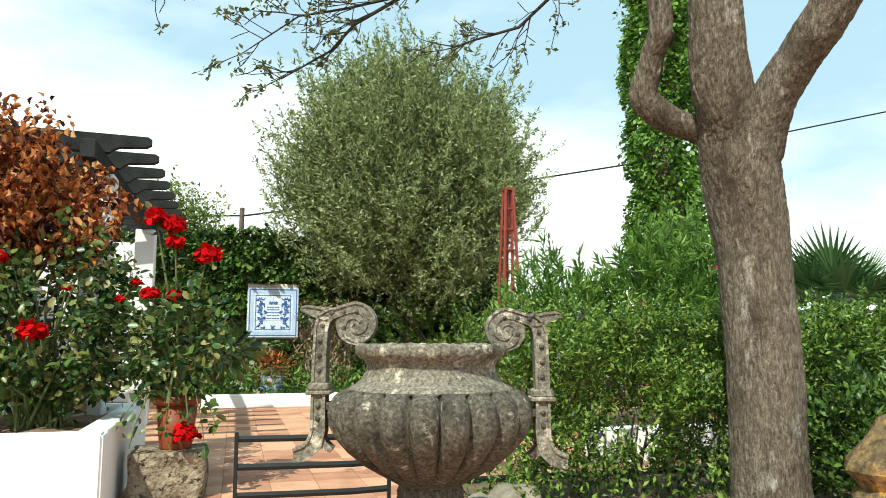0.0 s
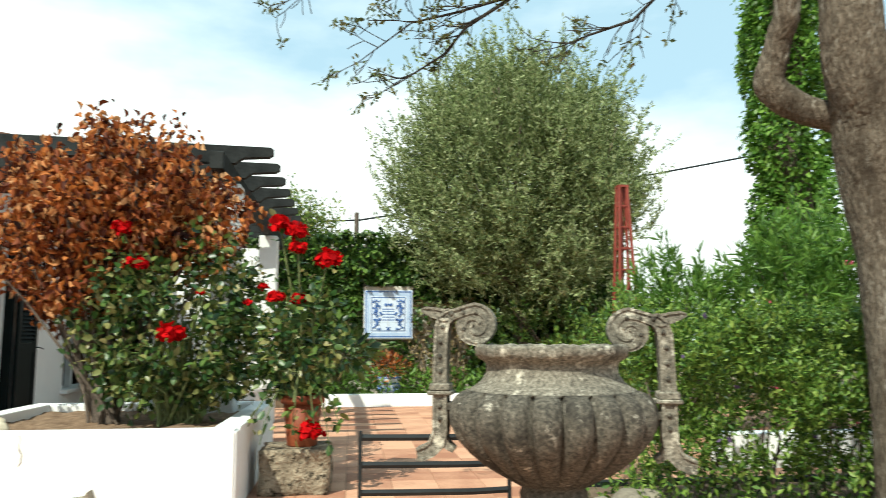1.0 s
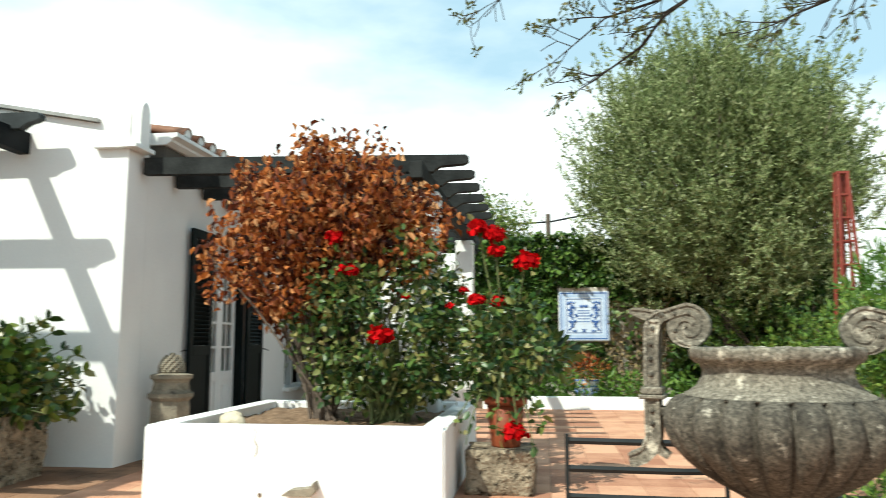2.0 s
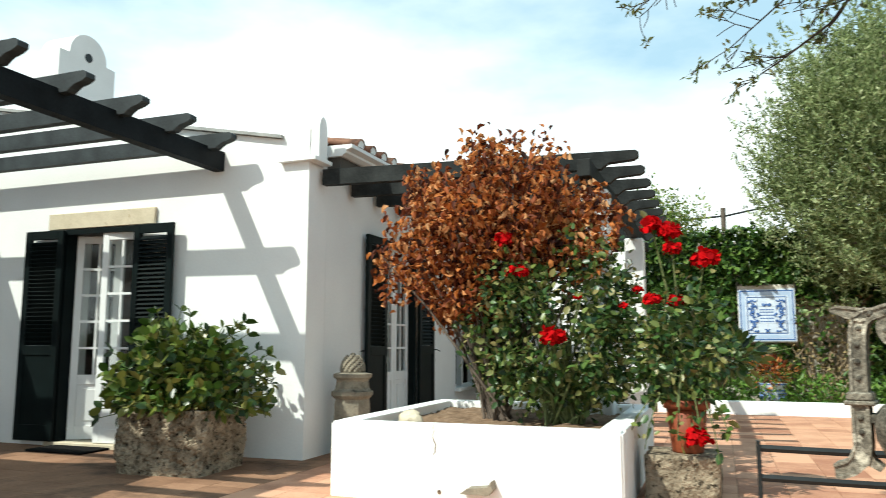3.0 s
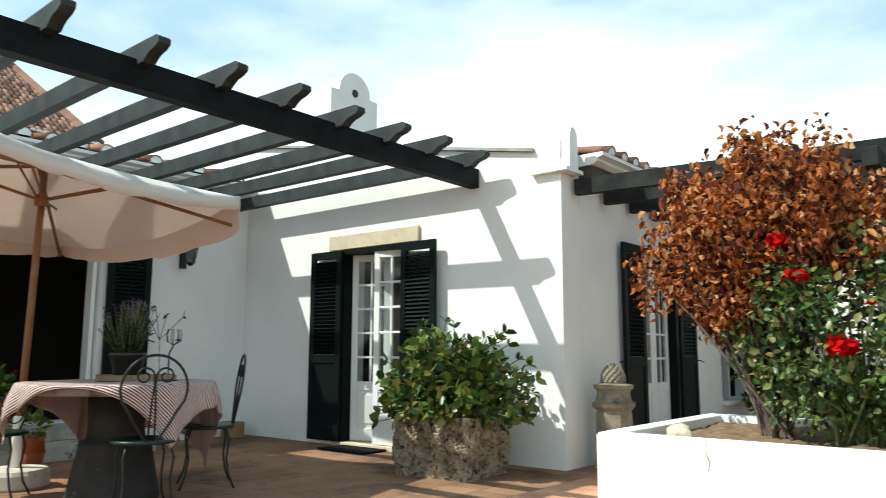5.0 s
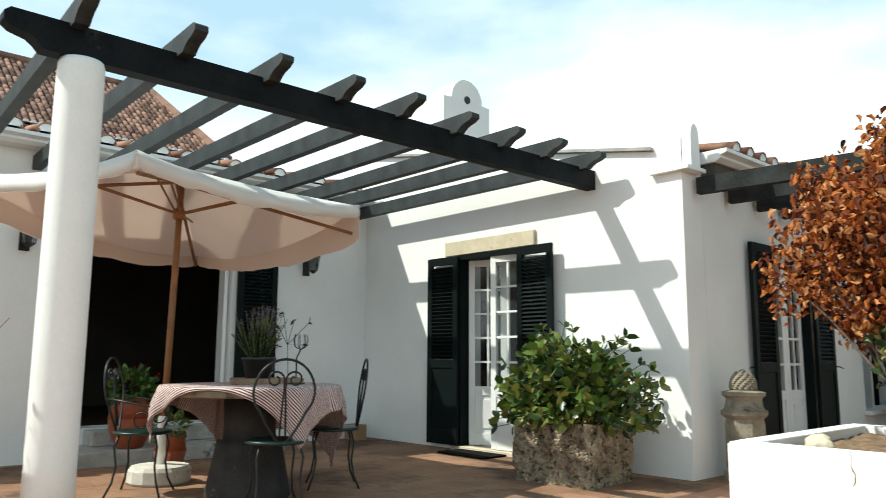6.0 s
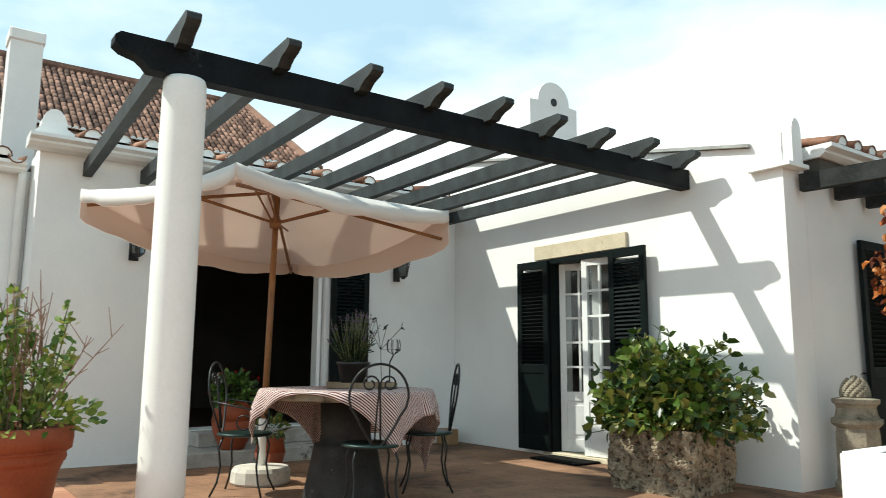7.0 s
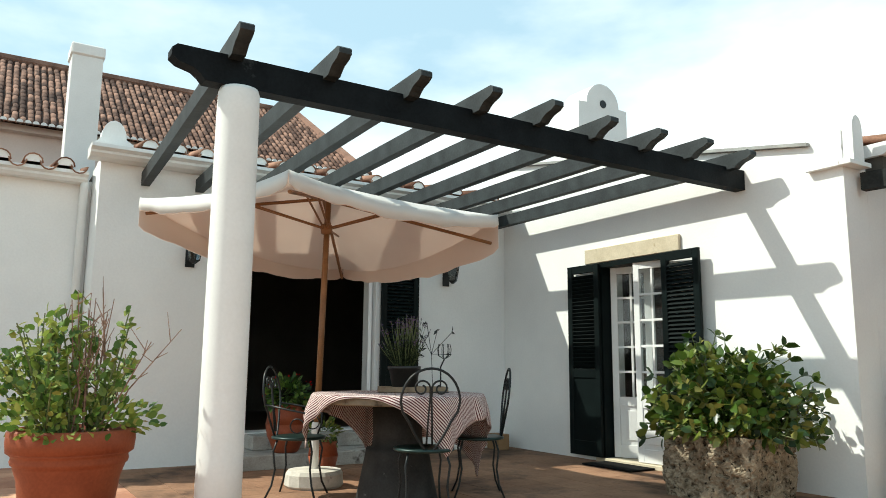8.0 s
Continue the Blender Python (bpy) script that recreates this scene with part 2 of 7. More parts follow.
def canvas(name, a, b, through):
    """Thin woven cloth that lets part of the sunlight through."""
    m = surface(name, a, b, 0.9, 3, 200, 0.1, spec=0.1)
    n, l = m.node_tree.nodes, m.node_tree.links
    tr, mx = n.new("ShaderNodeBsdfTranslucent"), n.new("ShaderNodeMixShader")
    tr.inputs["Color"].default_value = rgb(b)
    mx.inputs["Fac"].default_value = through
    l.new(n["Principled BSDF"].outputs["BSDF"], mx.inputs[1])
    l.new(tr.outputs["BSDF"], mx.inputs[2])
    l.new(mx.outputs["Shader"], n["Material Output"].inputs["Surface"])
    return m


M_CANVAS_IN = canvas("cream_canvas", (0.78, 0.63, 0.55), (0.86, 0.72, 0.64), 0.45)
M_CANVAS = canvas("white_canvas", (0.80, 0.79, 0.77), (0.88, 0.87, 0.85), 0.32)
M_OAK = surface("varnished_pole_wood", (0.16, 0.065, 0.02), (0.28, 0.13, 0.05), 0.45, 5, 60, 0.15)
M_WOOD = surface("old_table_wood", (0.16, 0.10, 0.06), (0.34, 0.25, 0.16), 0.75, 6, 50, 0.3)
M_BARK = mottled("rough_bark", (0.055, 0.041, 0.029), (0.185, 0.150, 0.113), (0.34, 0.295, 0.235), (0.42, 0.385, 0.325), 60, crack=46, depth=0.016, lichen_at=0.56)
M_TWIG = surface("twig_bark", (0.06, 0.045, 0.035), (0.18, 0.14, 0.11), 0.9, 20, 80, 0.4)
M_BRANCH = surface("dark_branch_bark", (0.012, 0.010, 0.008), (0.045, 0.036, 0.028), 0.9, 20, 80, 0.4)
M_CANE = surface("dry_cane", (0.22, 0.15, 0.09), (0.42, 0.33, 0.22), 0.9, 20, 80, 0.3)
M_GREENSTEM = surface("green_stem", (0.07, 0.10, 0.03), (0.16, 0.18, 0.07), 0.7, 20, 80, 0.2)
M_RUBBER = surface("dark_coir_mat", (0.006, 0.006, 0.006), (0.02, 0.019, 0.018), 0.95, 30, 150, 0.8, spec=0.05)
# indoor shade put into the colour: near-black plaster and boards
M_ROOM_SHADE = surface("room_shade_plaster", (0.05, 0.044, 0.038), (0.09, 0.08, 0.068), 0.9, 2, 40, 0.1)
M_FLOOR_SHADE = surface("room_shade_boards", (0.025, 0.014, 0.008), (0.07, 0.042, 0.024), 0.5, 5, 50, 0.2)
M_STEP = surface("worn_step_plaster", (0.26, 0.24, 0.21), (0.52, 0.50, 0.46), 0.9, 5, 60, 0.4, stain=(0.10, 0.085, 0.07), stain_at=0.56, stain_scale=5)
M_ZINC = surface("white_gutter_paint", (0.66, 0.67, 0.66), (0.76, 0.77, 0.76), 0.45, 3, 60, 0.08)
M_GLASS = glass("window_glass")
M_SMOKED = glass("dark_tinted_glass", (0.16, 0.17, 0.17))
M_ROSE = foliage("red_petals", ((0.26, 0.0006, 0.003), (0.46, 0.001, 0.004), (0.62, 0.003, 0.007)), 0.75, 0.2, 0.08)
M_ROSE_LEAF = foliage("rose_leaf", ((0.008, 0.026, 0.007), (0.032, 0.080, 0.018), (0.078, 0.142, 0.030), (0.165, 0.200, 0.050), (0.29, 0.25, 0.10)), 0.38, 0.24, 0.5)
M_DEAD = foliage("dead_russet_leaf", ((0.028, 0.007, 0.004), (0.15, 0.032, 0.009), (0.36, 0.092, 0.020), (0.56, 0.19, 0.042), (0.64, 0.35, 0.16)), 0.7, 0.34)
M_OLIVE = foliage("olive_leaf", ((0.070, 0.100, 0.036), (0.20, 0.255, 0.098), (0.32, 0.375, 0.165), (0.47, 0.50, 0.28)), 0.7, 0.32, 0.15)
M_IVY = foliage("ivy_leaf", ((0.009, 0.026, 0.006), (0.040, 0.092, 0.016), (0.09, 0.17, 0.03), (0.17, 0.255, 0.052)), 0.45, 0.27, 0.4)
M_VINE = foliage("bright_creeper_leaf", ((0.035, 0.09, 0.012), (0.09, 0.20, 0.025), (0.17, 0.31, 0.05), (0.24, 0.38, 0.07)), 0.45, 0.4)
M_HEDGE = foliage("hedge_leaf", ((0.014, 0.042, 0.006), (0.065, 0.14, 0.018), (0.15, 0.25, 0.036), (0.27, 0.36, 0.075)), 0.5, 0.24)
M_OLEANDER = foliage("oleander_leaf", ((0.055, 0.13, 0.02), (0.12, 0.235, 0.038), (0.21, 0.34, 0.06)), 0.45, 0.38)
M_HYDRANGEA = foliage("broad_glossy_leaf", ((0.009, 0.027, 0.004), (0.034, 0.076, 0.009), (0.08, 0.14, 0.018), (0.18, 0.21, 0.038), (0.22, 0.19, 0.05)), 0.36, 0.22, 0.5)
M_LAVENDER = foliage("lavender_leaf", ((0.010, 0.018, 0.008), (0.022, 0.036, 0.016), (0.04, 0.055, 0.026)), 0.7, 0.15, 0.2)
M_LIGHTLEAF = foliage("light_green_leaf", ((0.05, 0.115, 0.02), (0.12, 0.20, 0.035), (0.22, 0.29, 0.055), (0.32, 0.31, 0.08)), 0.5, 0.35)
M_PALM = foliage("fan_palm_leaf", ((0.025, 0.065, 0.020), (0.07, 0.14, 0.045), (0.15, 0.23, 0.09)), 0.4, 0.2)
M_DRYLEAF = foliage("dry_vine_leaf", ((0.14, 0.09, 0.04), (0.26, 0.19, 0.09), (0.30, 0.24, 0.10)), 0.8, 0.2)
M_PINK = foliage("pink_petals", ((0.55, 0.06, 0.12), (0.7, 0.12, 0.22)), 0.6, 0.3)
M_PURPLE = foliage("lavender_petals", ((0.08, 0.05, 0.12), (0.15, 0.10, 0.19)), 0.7, 0.2)
M_WHITE_FLOWER = foliage("white_petals", ((0.7, 0.7, 0.66), (0.8, 0.8, 0.78)), 0.7, 0.2)


# ---- building helpers ----
def thing(name, label, category, at=(0, 0, 0), group="", kind=""):
    ob = new(name)
    ob.location = at
    ob.empty_display_size = 0.1
    return tagged(ob, label, category, group, kind)


def finish(name, bm, material, smooth=False):
    me = bpy.data.meshes.new(name)
    bm.normal_update()
    bm.to_mesh(me)
    bm.free()
    me.materials.append(material)
    if smooth:
        me.polygons.foreach_set("use_smooth", [True] * len(me.polygons))
    return new(name, me)


def part(name, bm, material, parent, label="", smooth=False):
    """Links a bmesh as one mesh object under a thing or a part; its coordinates are the parent's."""
    ob = finish(name, bm, material, smooth)
    ob.parent = parent
    return tagged(ob, label)


def solo(name, bm, material, label, category, at=(0, 0, 0), group="", kind="", smooth=False):
    ob = finish(name, bm, material, smooth)
    ob.location = at
    return tagged(ob, label, category, group, kind)


def box(bm, x0, x1, y0, y1, z0, z1, bevel=0.0, m=None):
    vs = [bm.verts.new((x, y, z)) for x in (x0, x1) for y in (y0, y1) for z in (z0, z1)]
    fs = [bm.faces.new([vs[i] for i in q]) for q in ((0, 1, 3, 2), (4, 6, 7, 5), (0, 4, 5, 1), (2, 3, 7, 6), (0, 2, 6, 4), (1, 5, 7, 3))]
    if bevel:
        es = list({e for f in fs for e in f.edges})
        out = bmesh.ops.bevel(bm, geom=es, offset=bevel, segments=1, affect="EDGES")
        vs = list({v for f in out["faces"] for v in f.verts} | {v for v in vs if v.is_valid})
    if m is not None:
        bmesh.ops.transform(bm, matrix=m, verts=[v for v in vs if v.is_valid])
    return bm


def boxes(*rows, bevel=0.0):
    bm = bmesh.new()
    for r in rows:
        box(bm, *r, bevel=bevel)
    return bm


def lathe(bm, profile, seg=32, at=(0, 0, 0), wave=None):
    """Turns (radius, height) rows round the z axis."""
    rings = []
    for r, z in profile:
        ring = []
        for i in range(seg):
            a = 2 * math.pi * i / seg
            k = wave(a, z) if wave else 1.0
            ring.append(bm.verts.new((at[0] + r * k * math.cos(a), at[1] + r * k * math.sin(a), at[2] + z)))
        rings.append(ring)
    for lo, hi in zip(rings, rings[1:]):
        for i in range(seg):
            bm.faces.new((lo[i], lo[(i + 1) % seg], hi[(i + 1) % seg], hi[i]))
    for ring, flip in ((rings[0], True), (rings[-1], False)):
        bm.faces.new(ring[::-1] if flip else ring)
    return bm


def tube(bm, pts, radii, seg=8):
    """A round bar through points, with a radius at each."""
    pts = [Vector(p) for p in pts]
    if not hasattr(radii, "__len__"):
        radii = [radii] * len(pts)
    rings, up = [], None
    for i, p in enumerate(pts):
        d = (pts[min(i + 1, len(pts) - 1)] - pts[max(i - 1, 0)]).normalized()
        side = d.cross(Vector((0, 0, 1)) if up is None else up)
        if up is not None:
            side = up - d * up.dot(d)
        if side.length < 1e-4:
            side = d.cross(Vector((0, 1, 0)))
            if side.length < 1e-4:
                side = d.cross(Vector((1, 0, 0)))
        side.normalize()
        up = side
        other = d.cross(side)
        rings.append([bm.verts.new(p + (side * math.cos(a) + other * math.sin(a)) * radii[i]) for a in (2 * math.pi * k / seg for k in range(seg))])
    for lo, hi in zip(rings, rings[1:]):
        for k in range(seg):
            bm.faces.new((lo[k], lo[(k + 1) % seg], hi[(k + 1) % seg], hi[k]))
    bm.faces.new(rings[0][::-1])
    bm.faces.new(rings[-1])
    return bm


def outline(bm, pts, thick, axis="y", at=0.0):
    """A flat outline, given as (u, v) rows, with a thickness. axis y: u is x; axis x: u is y; axis z: u, v are x, y."""
    def place(u, v, w):
        return {"y": (u, w, v), "x": (w, u, v), "z": (u, v, w)}[axis]
    a = [bm.verts.new(place(u, v, at)) for u, v in pts]
    b = [bm.verts.new(place(u, v, at + thick)) for u, v in pts]
    bm.faces.new(a)
    bm.faces.new(b[::-1])
    k = len(pts)
    for i in range(k):
        bm.faces.new((a[i], b[i], b[(i + 1) % k], a[(i + 1) % k]))
    bmesh.ops.recalc_face_normals(bm, faces=bm.faces)
    return bm


LEAF_FINE = (np.array([(0, 0, 0), (0.45, 0.5, 0.08), (1, 0, 0), (0.45, -0.5, 0.08)], float), ((0, 3, 2), (0, 2, 1)))
LEAF_BROAD = (np.array([(0, 0, 0), (0.28, 0.42, 0.06), (0.68, 0.40, 0.02), (1, 0, -0.14), (0.68, -0.40, 0.02), (0.28, -0.42, 0.06), (0.5, 0, -0.03)], float),
              ((0, 6, 1), (1, 6, 2), (2, 6, 3), (3, 6, 4), (4, 6, 5), (5, 6, 0)))

LEAF_CURLED = (np.array([(0, 0, 0), (0.3, 0.40, 0.30), (0.72, 0.34, 0.20), (1, 0.05, -0.30), (0.66, -0.30, 0.28), (0.28, -0.36, 0.22), (0.5, 0, -0.05)], float), LEAF_BROAD[1])


def leaves(name, at, along, size, width, material, parent=None, shape=LEAF_FINE, seed=1, label="", kind="", category=""):
    """Many leaves as one mesh: a base point and a direction each, length size (varied), width as a share of it."""
    rng = np.random.default_rng(seed)
    at, along = np.asarray(at, float), np.asarray(along, float)
    n = len(at)
    along = along / np.maximum(np.linalg.norm(along, axis=1, keepdims=True), 1e-6)
    ref = rng.normal(size=(n, 3)) + np.array((0, 0, 0.8))
    side = np.cross(along, ref)
    side /= np.maximum(np.linalg.norm(side, axis=1, keepdims=True), 1e-6)
    up = np.cross(side, along)
    length = size * rng.uniform(0.6, 1.25, n)
    tmpl, faces = shape
    k = len(tmpl)
    v = at[:, None, :] + length[:, None, None] * (tmpl[None, :, 0:1] * along[:, None, :] + tmpl[None, :, 1:2] * width * side[:, None, :] + tmpl[None, :, 2:3] * up[:, None, :])
    f = (np.array(faces)[None] + (np.arange(n) * k)[:, None, None]).reshape(-1, 3)
    me = bpy.data.meshes.new(name)
    me.vertices.add(n * k)
    me.vertices.foreach_set("co", v.reshape(-1))
    me.loops.add(len(f) * 3)
    me.loops.foreach_set("vertex_index", f.reshape(-1).astype(np.int32))
    me.polygons.add(len(f))
    me.polygons.foreach_set("loop_start", np.arange(len(f), dtype=np.int32) * 3)
    me.update(calc_edges=True)
    me.materials.append(material)
    ob = new(name, me)
    if parent is not None:
        ob.parent = parent
    return tagged(ob, label, category, "", kind)


def shell_points(rng, n, centre, radii, inner=0.55, lumps=0.18, seed=0.0):
    """Points in the outer part of a lumpy ellipsoid, and outward directions."""
    d = rng.normal(size=(n, 3))
    d /= np.linalg.norm(d, axis=1, keepdims=True)
    lump = np.array([noise.noise(Vector(v) * 2.3 + Vector((seed, 0, 0))) + 0.5 * noise.noise(Vector(v) * 5.1 + Vector((0, seed, 0))) for v in d])
    r = (inner + (1 - inner) * rng.random(n) ** 0.6) * (1 + lumps * lump)
    return np.array(centre) + d * r[:, None] * np.array(radii), d


# ---- the ground and the house ----
WALL_A, WALL_B, WALL_C = 6.2, -8.35, -3.6
solo("ground", boxes((-400, 400, -400, 400, -0.5, -0.08)), M_GROUND, "dry brown earth round the terrace", "ground", kind="structure")
floor = solo("floor", boxes((-9.6, 7.5, -1.6, 12.2, -0.08, -0.006)), M_GROUT, "mortar bed between terracotta terrace tiles", "floor", kind="structure")


def gable_z(x):
    return 2.96 - 0.182 * (x + 3.9)


def wall_a():
    bm = bmesh.new()
    y0, y1 = WALL_A, WALL_A + 0.34
    xs = (-8.65, -6.5, -5.5, -3.6)
    for a, b, lo in ((xs[0], xs[1], -0.02), (xs[1], xs[2], 2.22), (xs[2], xs[3], -0.02)):
        outline(bm, [(a, lo), (b, lo), (b, gable_z(b)), (a, gable_z(a))], y1 - y0, "y", y0)
    outline(bm, [(-3.9, 2.9), (-3.6, 2.86), (-3.6, 3.04), (-3.9, 3.04)], y1 - y0 - 0.004, "y", y0 + 0.002)
    bmesh.ops.remove_doubles(bm, verts=bm.verts, dist=0.0005)
    return solo("wall_south", bm, M_WALL, "white limewashed gable wall with a french door", "wall", kind="structure")


def wall_c():
    bm = boxes((WALL_C - 0.34, WALL_C, WALL_A + 0.342, 7.85, -0.02, 2.86), (WALL_C - 0.34, WALL_C, 7.85, 8.78, 2.2, 2.86), (WALL_C - 0.34, WALL_C, 8.78, 10.35, -0.02, 2.86), (WALL_C - 0.34, WALL_C, 10.35, 11.9, -0.02, 0.36), (WALL_C - 0.34, WALL_C, 10.35, 11.9, 2.2, 2.86), (WALL_C - 0.34, WALL_C, 11.9, 12.6, -0.02, 2.86))
    return solo("wall_east", bm, M_WALL, "white limewashed side wall under the far pergola", "wall", kind="structure")


def wall_b():
    x0, x1 = WALL_B - 0.34, WALL_B
    bm = boxes((x0, x1, 1.08, 2.64, -0.02, 3.12), (x0, x1, 2.64, 4.25, -0.02, 0.3), (x0, x1, 2.64, 4.25, 2.32, 3.12), (x0, x1, 4.25, WALL_A - 0.002, -0.02, 3.12))
    return solo("wall_west", bm, M_WALL, "white limewashed wall behind the dining table", "wall", kind="structure")


wall_a(), wall_c(), wall_b()
solo("wall_west_recess", boxes((-9.3, -8.96, -4.0, 1.078, -0.02, 2.98)), M_WALL, "white limewashed recessed wall beside the downpipe", "wall", kind="structure")
solo("wall_west_return", boxes((-8.958, WALL_B - 0.342, 1.08, 1.4, -0.02, 3.1)), M_WALL, "white limewashed return of the wall", "wall", kind="structure")
solo("window_sill", boxes((WALL_C - 0.3, WALL_C + 0.08, 10.3, 11.95, 0.362, 0.42), bevel=0.008), M_TRIM, "white plaster sill of the wide opening", "sill", kind="structure")
solo("window_1", boxes((WALL_C - 0.2, WALL_C - 0.12, 10.95, 11.02, 0.42, 2.198)), M_DOOR, "white post in the wide dark opening", "window", kind="structure")
solo("wall_north", boxes((-3.6, -1.3, 12.45, 12.6, -0.02, 2.5)), M_WALL, "white wall closing the far pergola", "wall", kind="structure")
# unseen rooms closed off behind the doors, their shade put into dark colours
solo("wall_room_1", boxes((-9.0, -3.95, 12.4, 12.6, 0, 3.6), (-8.7, -8.5, 6.6, 12.4, 0, 3.6)), M_ROOM_SHADE, "added room walls, coloured dark for indoor shade", "wall", kind="structure")
solo("floor_room_1", boxes((-8.6, -3.95, 6.21, 12.4, -0.02, 0.03)), M_FLOOR_SHADE, "added floor inside, coloured dark for indoor shade", "floor", kind="structure")
solo("wall_room_2", boxes((-12.4, -12.2, 1.1, 6.2, 0, 3.1), (-12.2, -8.7, 1.42, 1.6, 0, 3.1), (-12.2, -8.7, 6.0, 6.2, 0, 3.1)), M_ROOM_SHADE, "added dining-room walls, coloured dark for indoor shade", "wall", kind="structure")
solo("floor_room_2", boxes((-12.3, -8.36, 1.4, 6.2, -0.02, 0.29)), M_FLOOR_SHADE, "added floor inside, coloured dark for indoor shade", "floor", kind="structure")
solo("ceiling_room", boxes((-12.4, -8.68, 1.1, 6.2, 3.0, 3.1)), M_ROOM_SHADE, "added ceiling keeping daylight out of the dining room", "ceiling", kind="structure")
# added deck keeps daylight out of the gabled room
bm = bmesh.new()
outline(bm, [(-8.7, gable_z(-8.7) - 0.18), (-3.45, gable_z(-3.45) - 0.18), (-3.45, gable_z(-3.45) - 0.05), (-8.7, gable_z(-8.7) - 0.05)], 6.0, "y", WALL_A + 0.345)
solo("roof_deck", bm, M_ROOM_SHADE, "added roof deck shutting daylight out of the gabled room", "roof", kind="structure")
# coping along the sloping top of the gable, ledge at the corner
bm = bmesh.new()
outline(bm, [(-8.6, gable_z(-8.6) + 0.004), (-3.88, gable_z(-3.88) + 0.004), (-3.88, gable_z(-3.88) + 0.034), (-8.6, gable_z(-8.6) + 0.034)], 0.46, "y", WALL_A - 0.05)
solo("gable_coping", bm, surface("grey_slate_coping", (0.22, 0.22, 0.21), (0.40, 0.40, 0.38), 0.8), "thin grey coping on the sloping gable", "coping", kind="structure")
solo("corner_ledge", boxes((-3.9, -3.601, WALL_A - 0.06, WALL_A - 0.002, 2.72, 2.76), (-3.599, -3.5, WALL_A - 0.06, WALL_A + 0.26, 2.721, 2.761), bevel=0.004), M_TRIM, "white plaster ledge at the house corner", "ledge", kind="structure")
bm = outline(bmesh.new(), [(WALL_A + 0.01, 2.762), (WALL_A + 0.17, 2.762)] + [(WALL_A + 0.09 + 0.075 * math.cos(a), 3.04 + 0.12 * math.sin(a)) for a in np.linspace(0, math.pi, 11)], 0.095, "x", -3.602)
solo("corner_finial", bm, M_TRIM, "white rounded plaster fin at the eave end", "finial")
bm = outline(bmesh.new(), [(1.0, 3.1), (1.36, 3.1), (1.36, 3.26)] + [(1.17 + 0.12 * math.cos(a), 3.3 + 0.19 * math.sin(a)) for a in np.linspace(0, math.pi, 9)] + [(1.0, 3.24)], 0.16, "x", -8.4)
solo("eave_finial", bm, M_TRIM, "white rounded plaster fin at the eave end", "finial")


# ---- doors and shutters, built in a plane: u to the right, v up ----
def shutter(name, w, h, label, material=M_SHUTTER):
    """A louvred shutter leaf, hinged at u=0, its face towards -y."""
    ob = thing(name, label, "shutter")
    s, t = 0.075, 0.04
    part("stile", box(bmesh.new(), 0, s, -t / 2, t / 2, 0, h, 0.004), material, ob)
    part("stile", box(bmesh.new(), w - s, w, -t / 2, t / 2, 0, h, 0.004), material, ob)
    mid = h * 0.40
    for z0, z1 in ((0, 0.16), (mid, mid + 0.1), (h - 0.09, h)):
        part("rail", box(bmesh.new(), s, w - s, -t / 2, t / 2, z0, z1, 0.003), material, ob)
    part("panel", box(bmesh.new(), s, w - s, -0.008, 0.008, 0.16, mid), material, ob)
    me, z = None, mid + 0.125
    while z < h - 0.11:
        if me is None:
            sl = part("slat", box(bmesh.new(), s, w - s, -0.026, 0.026, -0.004, 0.004), material, ob)
            me = sl.data
        else:
            sl = new("slat", me)
            sl.parent = ob
        sl.location, sl.rotation_euler = (0, 0, z), (radians(48), 0, 0)
        z += 0.043
    bm = bmesh.new()
    tube(bm, [(w - 0.03, -0.02, mid + 0.05), (w - 0.03, -0.06, mid + 0.05), (w + 0.05, -0.07, mid + 0.03)], 0.007, 6)
    part("catch", bm, M_IRON, ob, "small iron catch")
    return ob


def french_leaf(name, w, h, label):
    """A glazed door leaf, hinged at u=0, with two columns of panes and a moulded panel below."""
    ob = thing(name, label, "door")
    s, t = 0.075, 0.045
    part("stile", box(bmesh.new(), 0, s, -t / 2, t / 2, 0, h, 0.004), M_DOOR, ob)
    part("stile", box(bmesh.new(), w - s, w, -t / 2, t / 2, 0, h, 0.004), M_DOOR, ob)
    for z0, z1 in ((0, 0.14), (0.56, 0.66), (h - 0.08, h)):
        part("rail", box(bmesh.new(), s, w - s, -t / 2, t / 2, z0, z1, 0.003), M_DOOR, ob)
    part("panel", boxes((s, w - s, -0.012, 0.012, 0.14, 0.56), (s + 0.05, w - s - 0.05, -0.02, 0.02, 0.19, 0.51), bevel=0.003), M_DOOR, ob)
    z0, z1, rows = 0.66, h - 0.08, 5
    part("glazing_bar", box(bmesh.new(), w / 2 - 0.012, w / 2 + 0.012, -0.016, 0.016, z0, z1), M_DOOR, ob)
    for i in range(1, rows):
        z = z0 + (z1 - z0) * i / rows
        for a, b in ((s, w / 2 - 0.012), (w / 2 + 0.012, w - s)):
            part("glazing_bar", box(bmesh.new(), a, b, -0.016, 0.016, z - 0.012, z + 0.012), M_DOOR, ob)
    for i in range(rows):
        a, b = z0 + (z1 - z0) * i / rows + 0.012, z0 + (z1 - z0) * (i + 1) / rows - 0.012
        for u0, u1 in ((s, w / 2 - 0.012), (w / 2 + 0.012, w - s)):
            pane = part("pane", box(bmesh.new(), u0, u1, -0.002, 0.002, a, b), M_GLASS, ob, "clear glass")
            pane.visible_shadow = False
    return ob


def flip(x, y, z, rz):
    return pose(x, y, z, 0, 0, rz)


